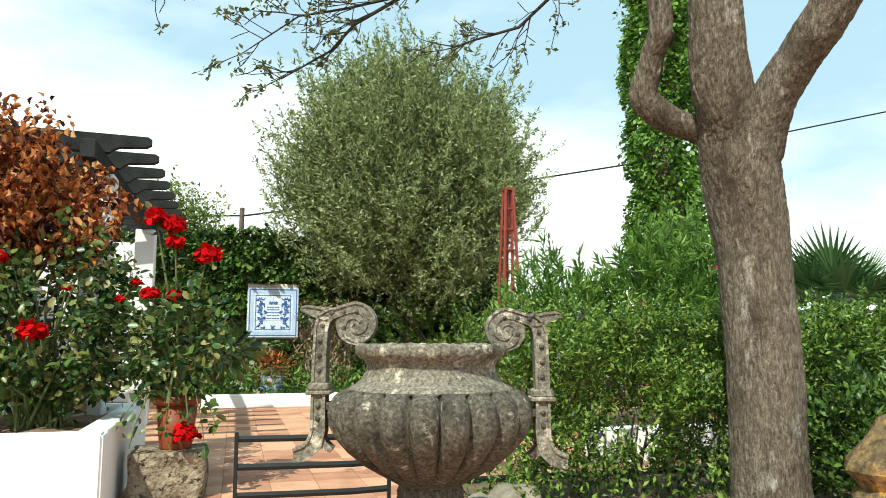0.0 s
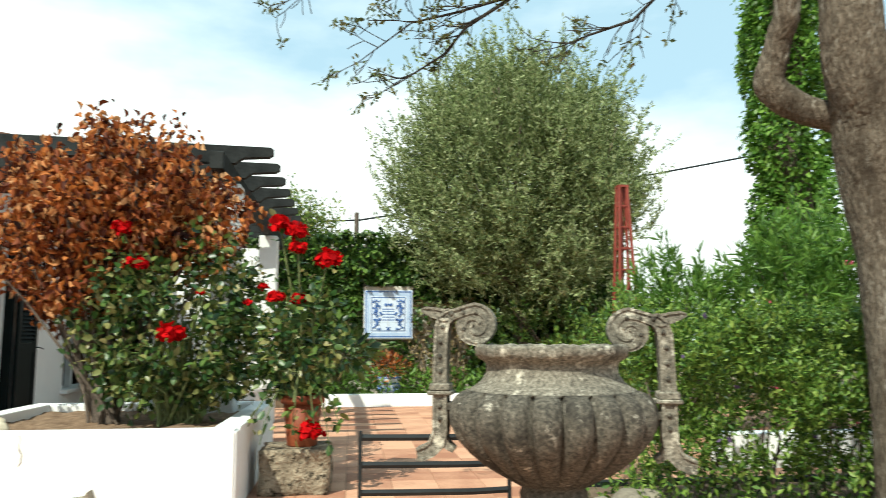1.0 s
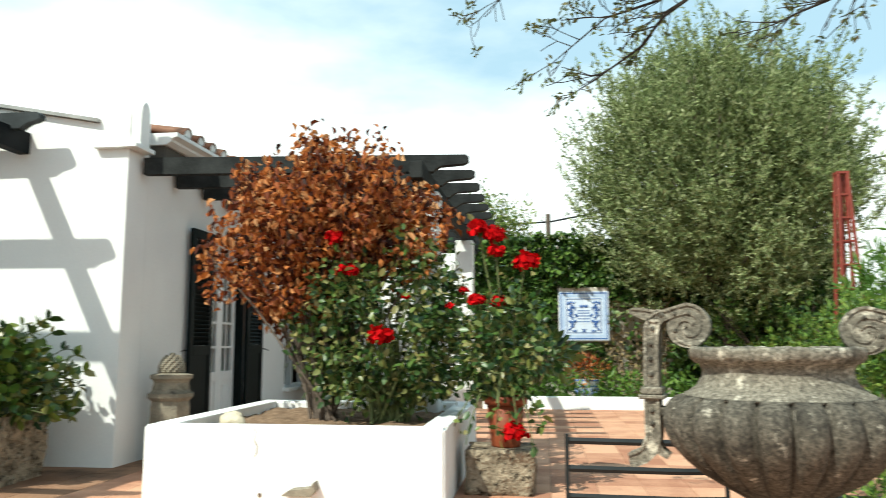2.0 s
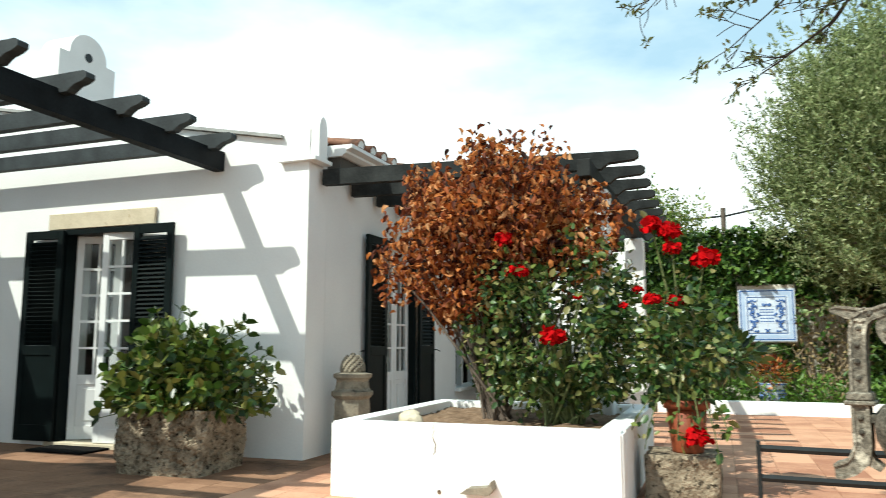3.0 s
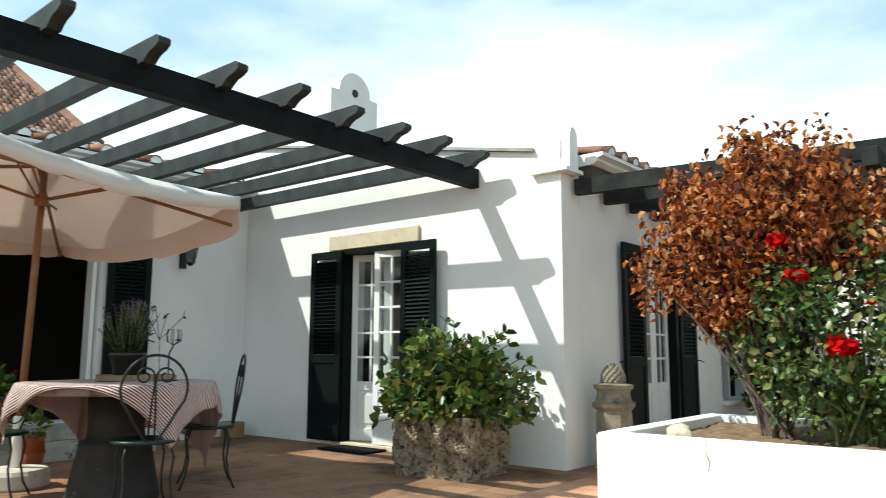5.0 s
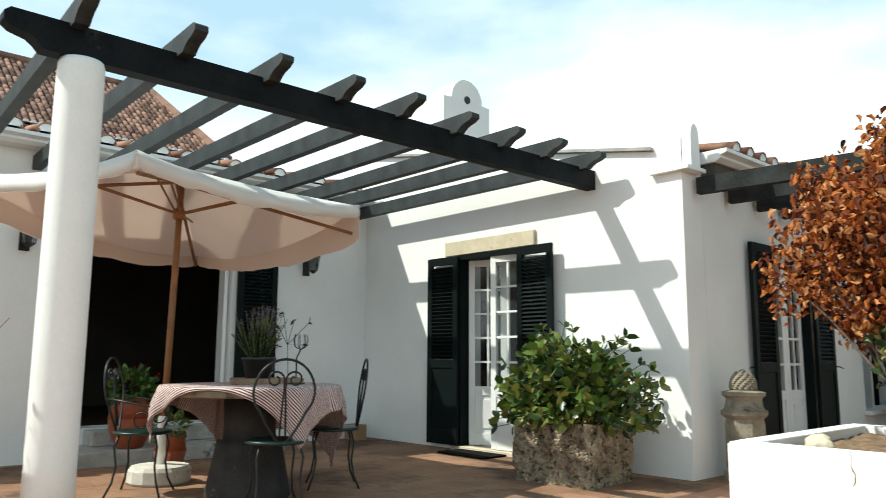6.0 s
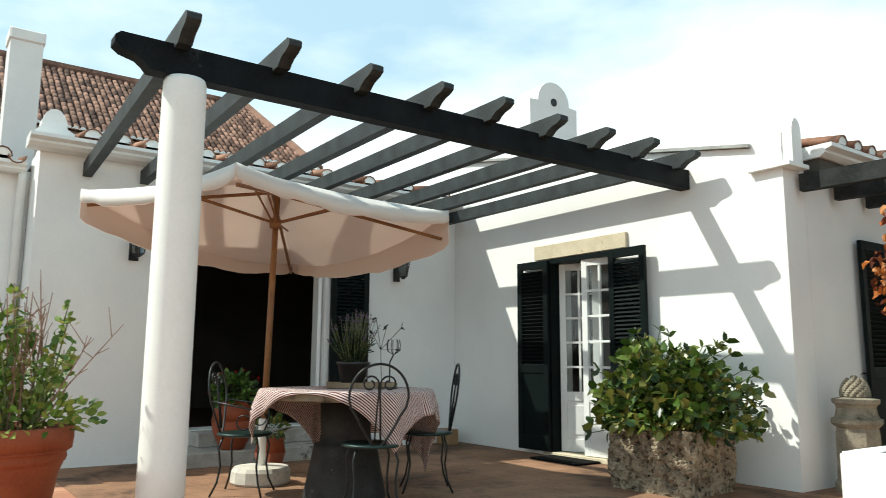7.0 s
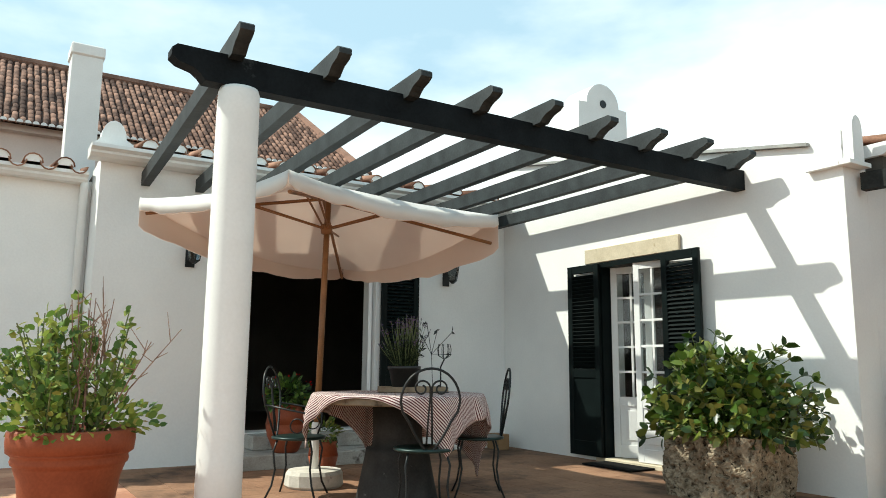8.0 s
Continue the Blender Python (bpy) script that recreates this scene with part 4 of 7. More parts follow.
def hedge():
    rng = np.random.default_rng(31)
    ob = thing("hedge", "clipped light green hedge with bare stems below", "hedge", (0, 0, 0))
    bm = bmesh.new()
    for i in range(130):
        x, y = rng.uniform(1.8, 7.3), rng.uniform(4.6, 5.25)
        p = [(x, y, 0.0)]
        for k in range(4):
            p.append((p[-1][0] + rng.normal(0, 0.05), p[-1][1] + rng.normal(0, 0.05), p[-1][2] + rng.uniform(0.1, 0.25)))
        tube(bm, p, [0.012, 0.010, 0.008, 0.006, 0.004], 5)
    part("stem", bm, M_TWIG, ob)
    at, dd = [], []
    for i in range(3900):                                # upright shoots with small leaves
        x = rng.uniform(1.62, 7.5)
        y = rng.uniform(4.25, 5.5)
        top = 1.20 + 0.05 * noise.noise(Vector((x * 2, y * 2, 0))) + 0.02 * (x - 2)
        low = 0.33 + 0.13 * noise.noise(Vector((x * 1.3, 7, 0)))
        front = rng.random() < 0.6
        z = rng.uniform(low, top) if front else rng.uniform(top - 0.35, top)
        if front:
            y = 4.28 + 0.30 * noise.noise(Vector((x * 1.9, 0, z * 2.3))) + 0.14 * noise.noise(Vector((x * 5, 3, z * 5))) + 0.16 * rng.random() ** 2 + 0.12 * abs(z - 0.85)
        up = np.array((rng.normal(0, 0.35), -0.35 if front else 0.0, 1.0)) + rng.normal(0, 0.25, 3)
        up /= np.linalg.norm(up)
        k = 26
        f = rng.random(k)[:, None]
        at.append(np.array((x, y, z - 0.1)) + up * f * rng.uniform(0.12, 0.26) + rng.normal(0, 0.012, (k, 3)))
        dd.append(up * 0.5 + rng.normal(0, 0.7, (k, 3)))
    leaves("foliage", np.concatenate(at), np.concatenate(dd), 0.041, 0.42, M_HEDGE, ob, seed=32)
    n = 430
    x = rng.uniform(1.5, 7.4, n)
    leaves("lower_growth", np.stack([np.repeat(x, 14), np.repeat(rng.uniform(4.2, 5.0, n), 14) + rng.normal(0, 0.04, n * 14), rng.uniform(0.03, 0.30, n * 14)], 1), rng.normal(size=(n * 14, 3)) + np.array((0, 0, 0.8)), 0.052, 0.42, M_HEDGE, ob, seed=33)
    m = 60
    leaves("blossom", np.stack([rng.uniform(1.8, 7.0, m), rng.uniform(4.15, 4.4, m), rng.uniform(0.15, 1.3, m)], 1), rng.normal(size=(m, 3)), 0.04, 0.9, M_PURPLE, ob, seed=34)
    return ob


hedge()


def leafy_bush(name, label, at0, radii, n, size, width, material, seed, stems=14, shoots=True, blossom=None):
    ob = thing(name, label, "bush", at0)
    rng = np.random.default_rng(seed)
    bm = bmesh.new()
    for i in range(stems):
        a = rng.uniform(0, 6.28)
        top = (radii[0] * 0.7 * math.cos(a), radii[1] * 0.7 * math.sin(a), radii[2] * rng.uniform(1.0, 1.8))
        tube(bm, [(0.06 * math.cos(a), 0.06 * math.sin(a), 0), (top[0] * 0.5, top[1] * 0.5, top[2] * 0.6), top], [0.02, 0.013, 0.005], 5)
    part("stem", bm, M_TWIG, ob)
    k = 22
    m = n // k
    base, out = shell_points(rng, m, (0, 0, radii[2]), radii, 0.35, 0.25, seed)
    up = out * 0.7 + np.array((0, 0, 0.8)) + rng.normal(0, 0.3, (m, 3))
    up /= np.linalg.norm(up, axis=1, keepdims=True)
    f = rng.random((m, k, 1))
    pts = base[:, None] + up[:, None] * f * (size * 2.4) + rng.normal(0, 0.01, (m, k, 3))
    dd = up[:, None] * 0.8 + rng.normal(0, 0.55, (m, k, 3))
    leaves("foliage", pts.reshape(-1, 3), dd.reshape(-1, 3), size, width, material, ob, seed=seed + 1)
    if blossom:
        p, o = shell_points(rng, blossom, (0, 0, radii[2]), radii, 0.95, 0.2, seed)
        p = np.repeat(p, 9, 0) + rng.normal(0, 0.03, (blossom * 9, 3))
        leaves("blossom", p, rng.normal(size=p.shape), 0.05, 0.8, M_PINK, ob, seed=seed + 2)
    return ob


leafy_bush("climber", "leafy climber growing by the wide opening", (-3.1, 10.9, 0), (0.35, 0.5, 0.75), 2600, 0.09, 0.5, M_IVY, 57)
leafy_bush("oleander", "green oleander bush behind the hedge", (3.75, 8.5, 0), (0.75, 0.6, 0.92), 6000, 0.15, 0.17, M_OLEANDER, 41)
leafy_bush("oleander", "tall green oleander with a few pink flowers", (5.5, 8.6, 0), (1.0, 0.8, 1.15), 11000, 0.17, 0.17, M_OLEANDER, 43, blossom=10)
leafy_bush("shrub", "low green shrub joining the hedge and the olive", (3.3, 7.9, 0), (1.2, 0.5, 0.72), 9000, 0.06, 0.4, M_HEDGE, 47)
leafy_bush("young_tree", "slender young tree with light yellow-green leaves behind the wall", (-1.55, 14.6, 0), (0.75, 0.5, 1.52), 3200, 0.085, 0.42, M_LIGHTLEAF, 57)
leafy_bush("shrub", "green shrub under the fan palm behind the hedge", (6.9, 7.2, 0), (1.1, 0.5, 0.72), 8000, 0.07, 0.4, M_HEDGE, 49)
leafy_bush("shrub", "dark green glossy shrub beside the tree trunk", (3.75, 3.75, 0), (0.62, 0.4, 0.42), 9000, 0.05, 0.5, M_IVY, 51)
leafy_bush("shrub", "bushy green growth at the foot of the olive tree", (3.6, 12.6, 0.1), (1.5, 0.6, 0.95), 9000, 0.09, 0.4, M_IVY, 53)


def ivy_column():
    ob = thing("ivy_clad_trunk", "tall bare trunk wrapped in bright green creeper", "tree", (7.45, 12.0, 0))
    rng = np.random.default_rng(61)
    part("trunk", lathe(bmesh.new(), [(0.4, -0.1), (0.34, 1), (0.32, 5), (0.3, 10.5)], 16), M_BARK, ob, smooth=True)
    n = 26000
    z = rng.uniform(1.0, 10.6, n)
    a = rng.uniform(0, 6.28, n)
    r = np.array([0.57 + 0.34 * noise.noise(Vector((math.cos(p) * 1.3, math.sin(p) * 1.3, q * 0.9))) + 0.18 * noise.noise(Vector((math.cos(p) * 3, math.sin(p) * 3, q * 3))) for p, q in zip(a, z)]) * rng.uniform(0.75, 1.1, n)
    pts = np.stack([r * np.cos(a), r * np.sin(a), z], 1)
    dd = np.stack([np.cos(a), np.sin(a), rng.normal(-0.7, 0.5, n)], 1) + rng.normal(0, 0.4, (n, 3))
    leaves("foliage", pts, dd, 0.105, 0.75, M_VINE, ob, shape=LEAF_BROAD, seed=62)
    m = 900                                              # loose hanging sprays
    a = np.repeat(rng.uniform(0, 6.28, 45), 20)
    z = np.repeat(rng.uniform(2.2, 9.5, 45), 20) - np.tile(np.linspace(0, 0.7, 20), 45)
    r = 0.66 + np.tile(np.linspace(0, 0.12, 20), 45)
    leaves("hanging_spray", np.stack([r * np.cos(a), r * np.sin(a), z], 1) + rng.normal(0, 0.03, (m, 3)), rng.normal(size=(m, 3)) - np.array((0, 0, 0.5)), 0.10, 0.6, M_IVY, ob, seed=63)
    return ob


ivy_column()


def fan_palm():
    ob = thing("fan_palm", "fan palm with stiff pleated grey-green fronds", "palm", (7.95, 8.6, 0))
    rng = np.random.default_rng(71)
    part("trunk", lathe(bmesh.new(), [(0.2, -0.05), (0.19, 0.8), (0.17, 1.33)], 14), M_BARK, ob, smooth=True)
    for i in range(20):
        a, lift = i * 2.4 + rng.uniform(-0.2, 0.2), rng.uniform(0.0, 1.15)
        out = Vector((math.cos(a) * math.cos(lift), math.sin(a) * math.cos(lift), math.sin(lift)))
        base = Vector((0, 0, 1.28))
        hub = base + out * rng.uniform(0.4, 0.7)
        bm = bmesh.new()
        tube(bm, [base, hub], [0.016, 0.010], 5)
        side = out.cross(Vector((0, 0, 1))).normalized()
        for k in range(-11, 12):
            ang = k * 0.13
            dirn = (out * math.cos(ang) + side * math.sin(ang)).normalized()
            tip = hub + dirn * (0.86 - 0.025 * abs(k)) + Vector((0, 0, -0.05 - 0.006 * abs(k)))
            nrm = out.cross(side).normalized()
            w = dirn.cross(nrm) * 0.03
            mid = hub.lerp(tip, 0.5)
            v = [bm.verts.new(q) for q in (hub, mid + w + nrm * 0.01, tip, mid - w + nrm * 0.01, mid)]
            bm.faces.new((v[0], v[4], v[1]))
            bm.faces.new((v[1], v[4], v[2]))
            bm.faces.new((v[2], v[4], v[3]))
            bm.faces.new((v[3], v[4], v[0]))
        part("frond", bm, M_PALM if lift > 0.05 else M_DRYLEAF, ob)
    return ob


fan_palm()


def big_tree():
    ob = thing("tree", "thick rough-barked tree forking into three limbs", "tree", (2.95, 3.86, 0))
    bm = bmesh.new()
    rng = np.random.default_rng(81)

    def limb(pts, radii, seg=22, parts=9):
        """A limb with uneven girth, through control points."""
        P = [Vector(p) for p in pts]
        fine, rad = [], []
        for i in range(len(P) - 1):
            p0, p1, p2, p3 = P[max(i - 1, 0)], P[i], P[i + 1], P[min(i + 2, len(P) - 1)]
            for k in range(parts):
                t = k / parts
                fine.append(0.5 * ((2 * p1) + (p2 - p0) * t + (2 * p0 - 5 * p1 + 4 * p2 - p3) * t * t + (3 * p1 - p0 - 3 * p2 + p3) * t ** 3))
                rad.append(radii[i] * (1 - t) + radii[i + 1] * t)
        fine.append(P[-1])
        rad.append(radii[-1])
        start = len(bm.verts)
        tube(bm, fine, rad, seg)
        bm.verts.ensure_lookup_table()
        for j, v in enumerate(bm.verts[start:]):
            c = v.co.copy()
            wob = 0.05 * noise.noise(c * 6)
            swell = noise.noise(Vector((c.x * 6, c.y * 6, c.z * 1.6)))
            n1 = noise.noise(Vector(((c.x + wob) * 34, (c.y - wob) * 34, c.z * 6)))
            n2 = noise.noise(Vector(((c.x - wob) * 60, (c.y + wob) * 60, c.z * 17)))
            furrow = math.exp(-(n1 / 0.10) ** 2) + 0.5 * math.exp(-(n2 / 0.12) ** 2)
            v.co = c + (c - fine[j // seg]).normalized() * (0.013 * swell + 0.004 * n1 + 0.003 * n2 - 0.006 * furrow)

    limb([(0.02, 0, -0.1), (0, 0, 0.2), (0.0, 0.02, 0.9), (-0.01, 0.04, 1.5), (-0.12, 0.0, 2.1), (-0.16, -0.03, 2.35)], [0.25, 0.21, 0.205, 0.205, 0.225, 0.2], 150, 52)
    limb([(-0.10, 0.0, 1.9), (-0.17, -0.03, 2.2), (-0.28, -0.1, 2.5), (-0.35, -0.17, 2.95), (-0.42, -0.2, 3.8), (-0.7, -0.1, 5.0)], [0.1, 0.185, 0.165, 0.14, 0.12, 0.07], 120, 40)
    limb([(-0.04, 0.02, 1.8), (-0.04, -0.06, 2.1), (0.0, -0.22, 2.42), (0.155, -0.54, 2.86), (0.42, -0.98, 3.7), (0.8, -1.3, 4.8)], [0.08, 0.15, 0.125, 0.118, 0.105, 0.07], 96, 40)
    limb([(-0.2, 0.08, 2.22), (-0.44, 0.16, 2.32), (-0.60, 0.19, 2.46), (-0.585, 0.12, 2.66), (-0.60, 0.0, 2.95), (-0.8, 0.1, 3.7)], [0.09, 0.085, 0.085, 0.075, 0.07, 0.05], 60, 24)
    part("trunk", bm, M_BARK, ob, smooth=True)
    # thin limb reaching over the path, hanging into view
    bm = bmesh.new()
    tips = []

    def twig(p, d, length, r, depth):
        pts, radii, q, v = [p], [r], Vector(p), Vector(d).normalized()
        steps = 5
        for i in range(steps):
            v = (v + Vector(rng.normal(0, 0.12, 3)) + Vector((0, 0, 0.01))).normalized()
            q = q + v * length / steps
            pts.append(q.copy())
            radii.append(max(0.0026, r * (1 - 0.75 * (i + 1) / steps)))
            if depth > 0 and i >= 1 and rng.random() < 0.85:
                side = (v + Vector(rng.normal(0, 0.62, 3))).normalized()
                twig(q.copy(), side, length * rng.uniform(0.4, 0.65), radii[-1] * 0.75, depth - 1)
        tube(bm, pts, radii, 5)
        if depth <= 1:
            tips.append((q.copy(), v.copy()))

    def hang(rows, r):
        P = [Vector(p) - Vector((2.81, 3.86, -0.10)) for p in rows]
        tube(bm, P, [r * (1 - 0.7 * i / (len(P) - 1)) for i in range(len(P))], 7)
        for i in range(1, len(P)):
            v = (P[i] - P[i - 1]).normalized()
            for s in range(3):
                twig(P[i - 1].lerp(P[i], rng.uniform(0.2, 0.9)), (v + Vector(rng.normal(0, 0.42, 3)) + Vector((0, 0, 0.12))).normalized(), rng.uniform(0.16, 0.30), r * 0.36, 1)
        twig(P[-1], P[-1] - P[-2], 0.2, r * 0.28, 1)

    tube(bm, [(-0.42, -0.2, 3.8), (-0.9, 0.05, 3.7), (-1.21, 0.04, 3.23)], [0.06, 0.04, 0.028], 8)
    hang([(1.6, 3.9, 3.13), (1.6, 3.9, 2.88), (1.42, 4.05, 2.70), (1.19, 4.15, 2.64), (1.07, 4.2, 2.60)], 0.014)
    tube(bm, [(-0.9, 0.05, 3.7), (-1.6, 0.2, 3.3), (-1.81, 0.25, 3.15)], [0.04, 0.032, 0.024], 8)
    hang([(1.0, 4.11, 3.05), (0.83, 4.13, 2.89), (0.51, 4.26, 2.70), (0.39, 4.33, 2.56), (0.13, 4.4, 2.40)], 0.015)
    hang([(0.72, 4.18, 2.85), (0.45, 4.25, 2.78), (0.2, 4.28, 2.72), (-0.09, 4.36, 2.51)], 0.010)
    hang([(0.95, 4.1, 3.02), (0.3, 4.2, 2.98), (-0.2, 4.24, 2.94), (-0.42, 4.26, 2.84)], 0.009)
    hang([(0.95, 4.1, 3.04), (0.55, 4.0, 3.0), (0.25, 4.1, 2.86)], 0.012)
    part("branch", bm, M_BRANCH, ob)
    at, dd = [], []
    for q, v in tips:
        if rng.random() < 0.5:
            for k in range(rng.integers(6, 13)):
                at.append(q + Vector(rng.normal(0, 0.015, 3)))
                dd.append(np.array(v) * 0.4 + rng.normal(0, 0.9, 3))
    leaves("young_leaf", at, dd, 0.04, 0.5, foliage("young_leaf", ((0.05, 0.08, 0.03), (0.12, 0.15, 0.05), (0.20, 0.17, 0.07)), 0.5, 0.35), ob, seed=83, kind="stuff")
    return ob


big_tree()


# ---- stone urn ----
def urn():
    ob = thing("urn", "large weathered grey stone urn with gadrooned bowl and scroll handles", "urn", (0.83, 3.21, 0))
    lobes = 20

    def gadroon(a, z):
        if 0.50 < z < 0.825:
            fade = min(1.0, (z - 0.50) / 0.1 + 0.35) * max(0.0, min(1.0, (0.831 - z) / 0.007))
            u = abs(((a * lobes / (2 * math.pi) + 0.5) % 1) * 2 - 1)   # 0 on a lobe, 1 in a groove
            return 1 - 0.175 * fade * (1 - math.sqrt(max(0.0, 1 - u ** 2.2)))
        return 1.0

    prof = [(0.13, 0.40), (0.135, 0.43), (0.125, 0.455), (0.16, 0.475), (0.215, 0.505), (0.275, 0.54), (0.335, 0.59), (0.385, 0.645), (0.412, 0.70), (0.416, 0.745), (0.405, 0.785), (0.388, 0.808), (0.366, 0.824), (0.34, 0.832), (0.30, 0.835)]
    part("bowl", lathe(bmesh.new(), prof, 240, wave=gadroon), M_STONE, ob, smooth=True)
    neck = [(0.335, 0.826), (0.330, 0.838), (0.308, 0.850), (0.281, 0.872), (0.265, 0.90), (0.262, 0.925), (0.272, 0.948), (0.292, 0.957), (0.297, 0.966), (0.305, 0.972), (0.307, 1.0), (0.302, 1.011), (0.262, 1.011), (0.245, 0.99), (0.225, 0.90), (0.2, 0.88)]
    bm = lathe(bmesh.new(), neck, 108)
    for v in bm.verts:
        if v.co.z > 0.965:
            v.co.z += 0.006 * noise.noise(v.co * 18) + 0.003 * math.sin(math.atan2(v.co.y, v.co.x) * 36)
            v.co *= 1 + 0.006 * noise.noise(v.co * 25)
    part("neck", bm, M_STONE_PALE, ob, "paler lichen-spotted shoulder and rim", smooth=True)
    foot = [(0.17, 0.33), (0.175, 0.36), (0.15, 0.375), (0.115, 0.385), (0.11, 0.40), (0.135, 0.405)]
    part("foot", lathe(bmesh.new(), foot, 40), M_STONE, ob, smooth=True)

    def strap(bm, path, thick, deep):
        rows = []
        for i, (u, z) in enumerate(path):
            a, b = path[max(i - 1, 0)], path[min(i + 1, len(path) - 1)]
            d = Vector((b[0] - a[0], 0, b[1] - a[1])).normalized()
            nrm = Vector((-d.z, 0, d.x))
            h = (thick[i] if hasattr(thick, "__len__") else thick) / 2
            c = Vector((u, 0, z))
            k = max(0.4, 1 - 0.011 / h)                  # raised rims along both faces
            g = 1 - 0.007 / deep * 2 if h > 0.015 else 1.0
            rows.append([bm.verts.new(c + nrm * s * h + Vector((0, e * deep / 2, 0))) for s, e in ((-1, -1), (-k, -1), (-k, -g), (k, -g), (k, -1), (1, -1), (1, 1), (k, 1), (k, g), (-k, g), (-k, 1), (-1, 1))])
        for lo, hi in zip(rows, rows[1:]):
            for k in range(12):
                bm.faces.new((lo[k], lo[(k + 1) % 12], hi[(k + 1) % 12], hi[k]))
        bm.faces.new(rows[0][::-1])
        bm.faces.new(rows[-1])

    axis = math.atan2(3.05 - 3.29, 1.26 - 0.42)
    for side in (1, -1):
        bm = bmesh.new()
        spiral = [(0.305 + (0.010 + 0.066 * k / 25) * math.cos(radians(90 + 400 * (1 - k / 25))), 1.062 + (0.010 + 0.066 * k / 25) * math.sin(radians(90 + 400 * (1 - k / 25)))) for k in range(26)]
        strap(bm, spiral + [(0.35, 1.127), (0.39, 1.112), (0.43, 1.108), (0.47, 1.118), (0.505, 1.128), (0.528, 1.128)], [0.036] * 10 + [0.044] * 16 + [0.04, 0.044, 0.05, 0.046, 0.034, 0.014], 0.10)
        strap(bm, [(0.40, 1.118), (0.432, 1.09), (0.444, 1.05), (0.448, 0.95), (0.450, 0.85), (0.450, 0.78), (0.450, 0.68), (0.450, 0.64), (0.462, 0.595), (0.49, 0.565), (0.525, 0.55), (0.545, 0.548)], [0.05, 0.058, 0.058, 0.056, 0.058, 0.058, 0.06, 0.06, 0.066, 0.06, 0.058, 0.05], 0.10)
        strap(bm, [(0.452, 0.63), (0.425, 0.585), (0.395, 0.565)], [0.04, 0.03, 0.02], 0.08)
        bmesh.ops.create_cone(bm, cap_ends=True, segments=24, radius1=0.078, radius2=0.078, depth=0.088, matrix=Matrix.Translation((0.305, 0, 1.062)) @ Matrix.Rotation(radians(90), 4, "X"))
        collar = bmesh.new()
        box(collar, 0.40, 0.50, -0.062, 0.062, 0.785, 0.802, 0.004)
        box(collar, 0.408, 0.492, -0.057, 0.057, 0.8005, 0.832, 0.006)
        lug = box(bmesh.new(), 0.39, 0.43, -0.04, 0.04, 0.72, 0.755, 0.006)
        bmesh.ops.recalc_face_normals(bm, faces=bm.faces)
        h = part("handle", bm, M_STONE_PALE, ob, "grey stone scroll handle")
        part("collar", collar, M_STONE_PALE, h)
        part("lug", lug, M_STONE, h)
        h.rotation_euler = (0, 0, axis + (0 if side == 1 else math.pi))
        if side == -1:
            h.location = (0, 0, 0.025)
        for u, z in ((0.447, 1.0), (0.449, 0.94), (0.449, 0.88), (0.45, 0.74), (0.45, 0.69), (0.438, 1.06), (0.40, 1.112), (0.352, 1.115), (0.30, 1.118), (0.352, 1.05)):
            bm = bmesh.new()
            bmesh.ops.create_uvsphere(bm, u_segments=8, v_segments=5, radius=0.0105)
            for v in bm.verts:
                v.co += Vector((u, -0.045, z)) if side == 1 else Vector((u, 0.045, z))
            part("stud", bm, M_STONE, h, smooth=True)
    plinth = thing("plinth", "square weathered stone plinth under the urn", "plinth", (0.83, 3.21, 0))
    part("block", boxes((-0.24, 0.24, -0.24, 0.24, -0.005, 0.28), (-0.27, 0.27, -0.27, 0.27, 0.28, 0.328), bevel=0.012), M_STONE, plinth)
    return ob


urn()


# ---- roses and the dead shrub in the planter ----
bm = bmesh.new()
box(bm, PX0 + 0.161, PX1 - 0.161, PY0 + 0.161, PY1 - 0.161, 0.1, PZ - 0.07)
bmesh.ops.subdivide_edges(bm, edges=[e for e in bm.edges if abs(e.verts[0].co.z - e.verts[1].co.z) < 0.01], cuts=60, use_grid_fill=True)
for v in bm.verts:
    if v.co.z > 0.3:                                     # crumbs, clods and broad hollows
        v.co.z += 0.022 * noise.noise(v.co * 4) + 0.014 * noise.noise(v.co * 13) + 0.012 * max(0.0, noise.noise(v.co * 31))
solo("planter_soil", bm, surface("dry_garden_soil", (0.12, 0.075, 0.047), (0.30, 0.205, 0.135), 0.95, 14, 90, 0.8, stain=(0.40, 0.30, 0.21), stain_at=0.62, stain_scale=26, spec=0.1), "dry brown soil filling the white planter", "soil", kind="stuff", smooth=True)


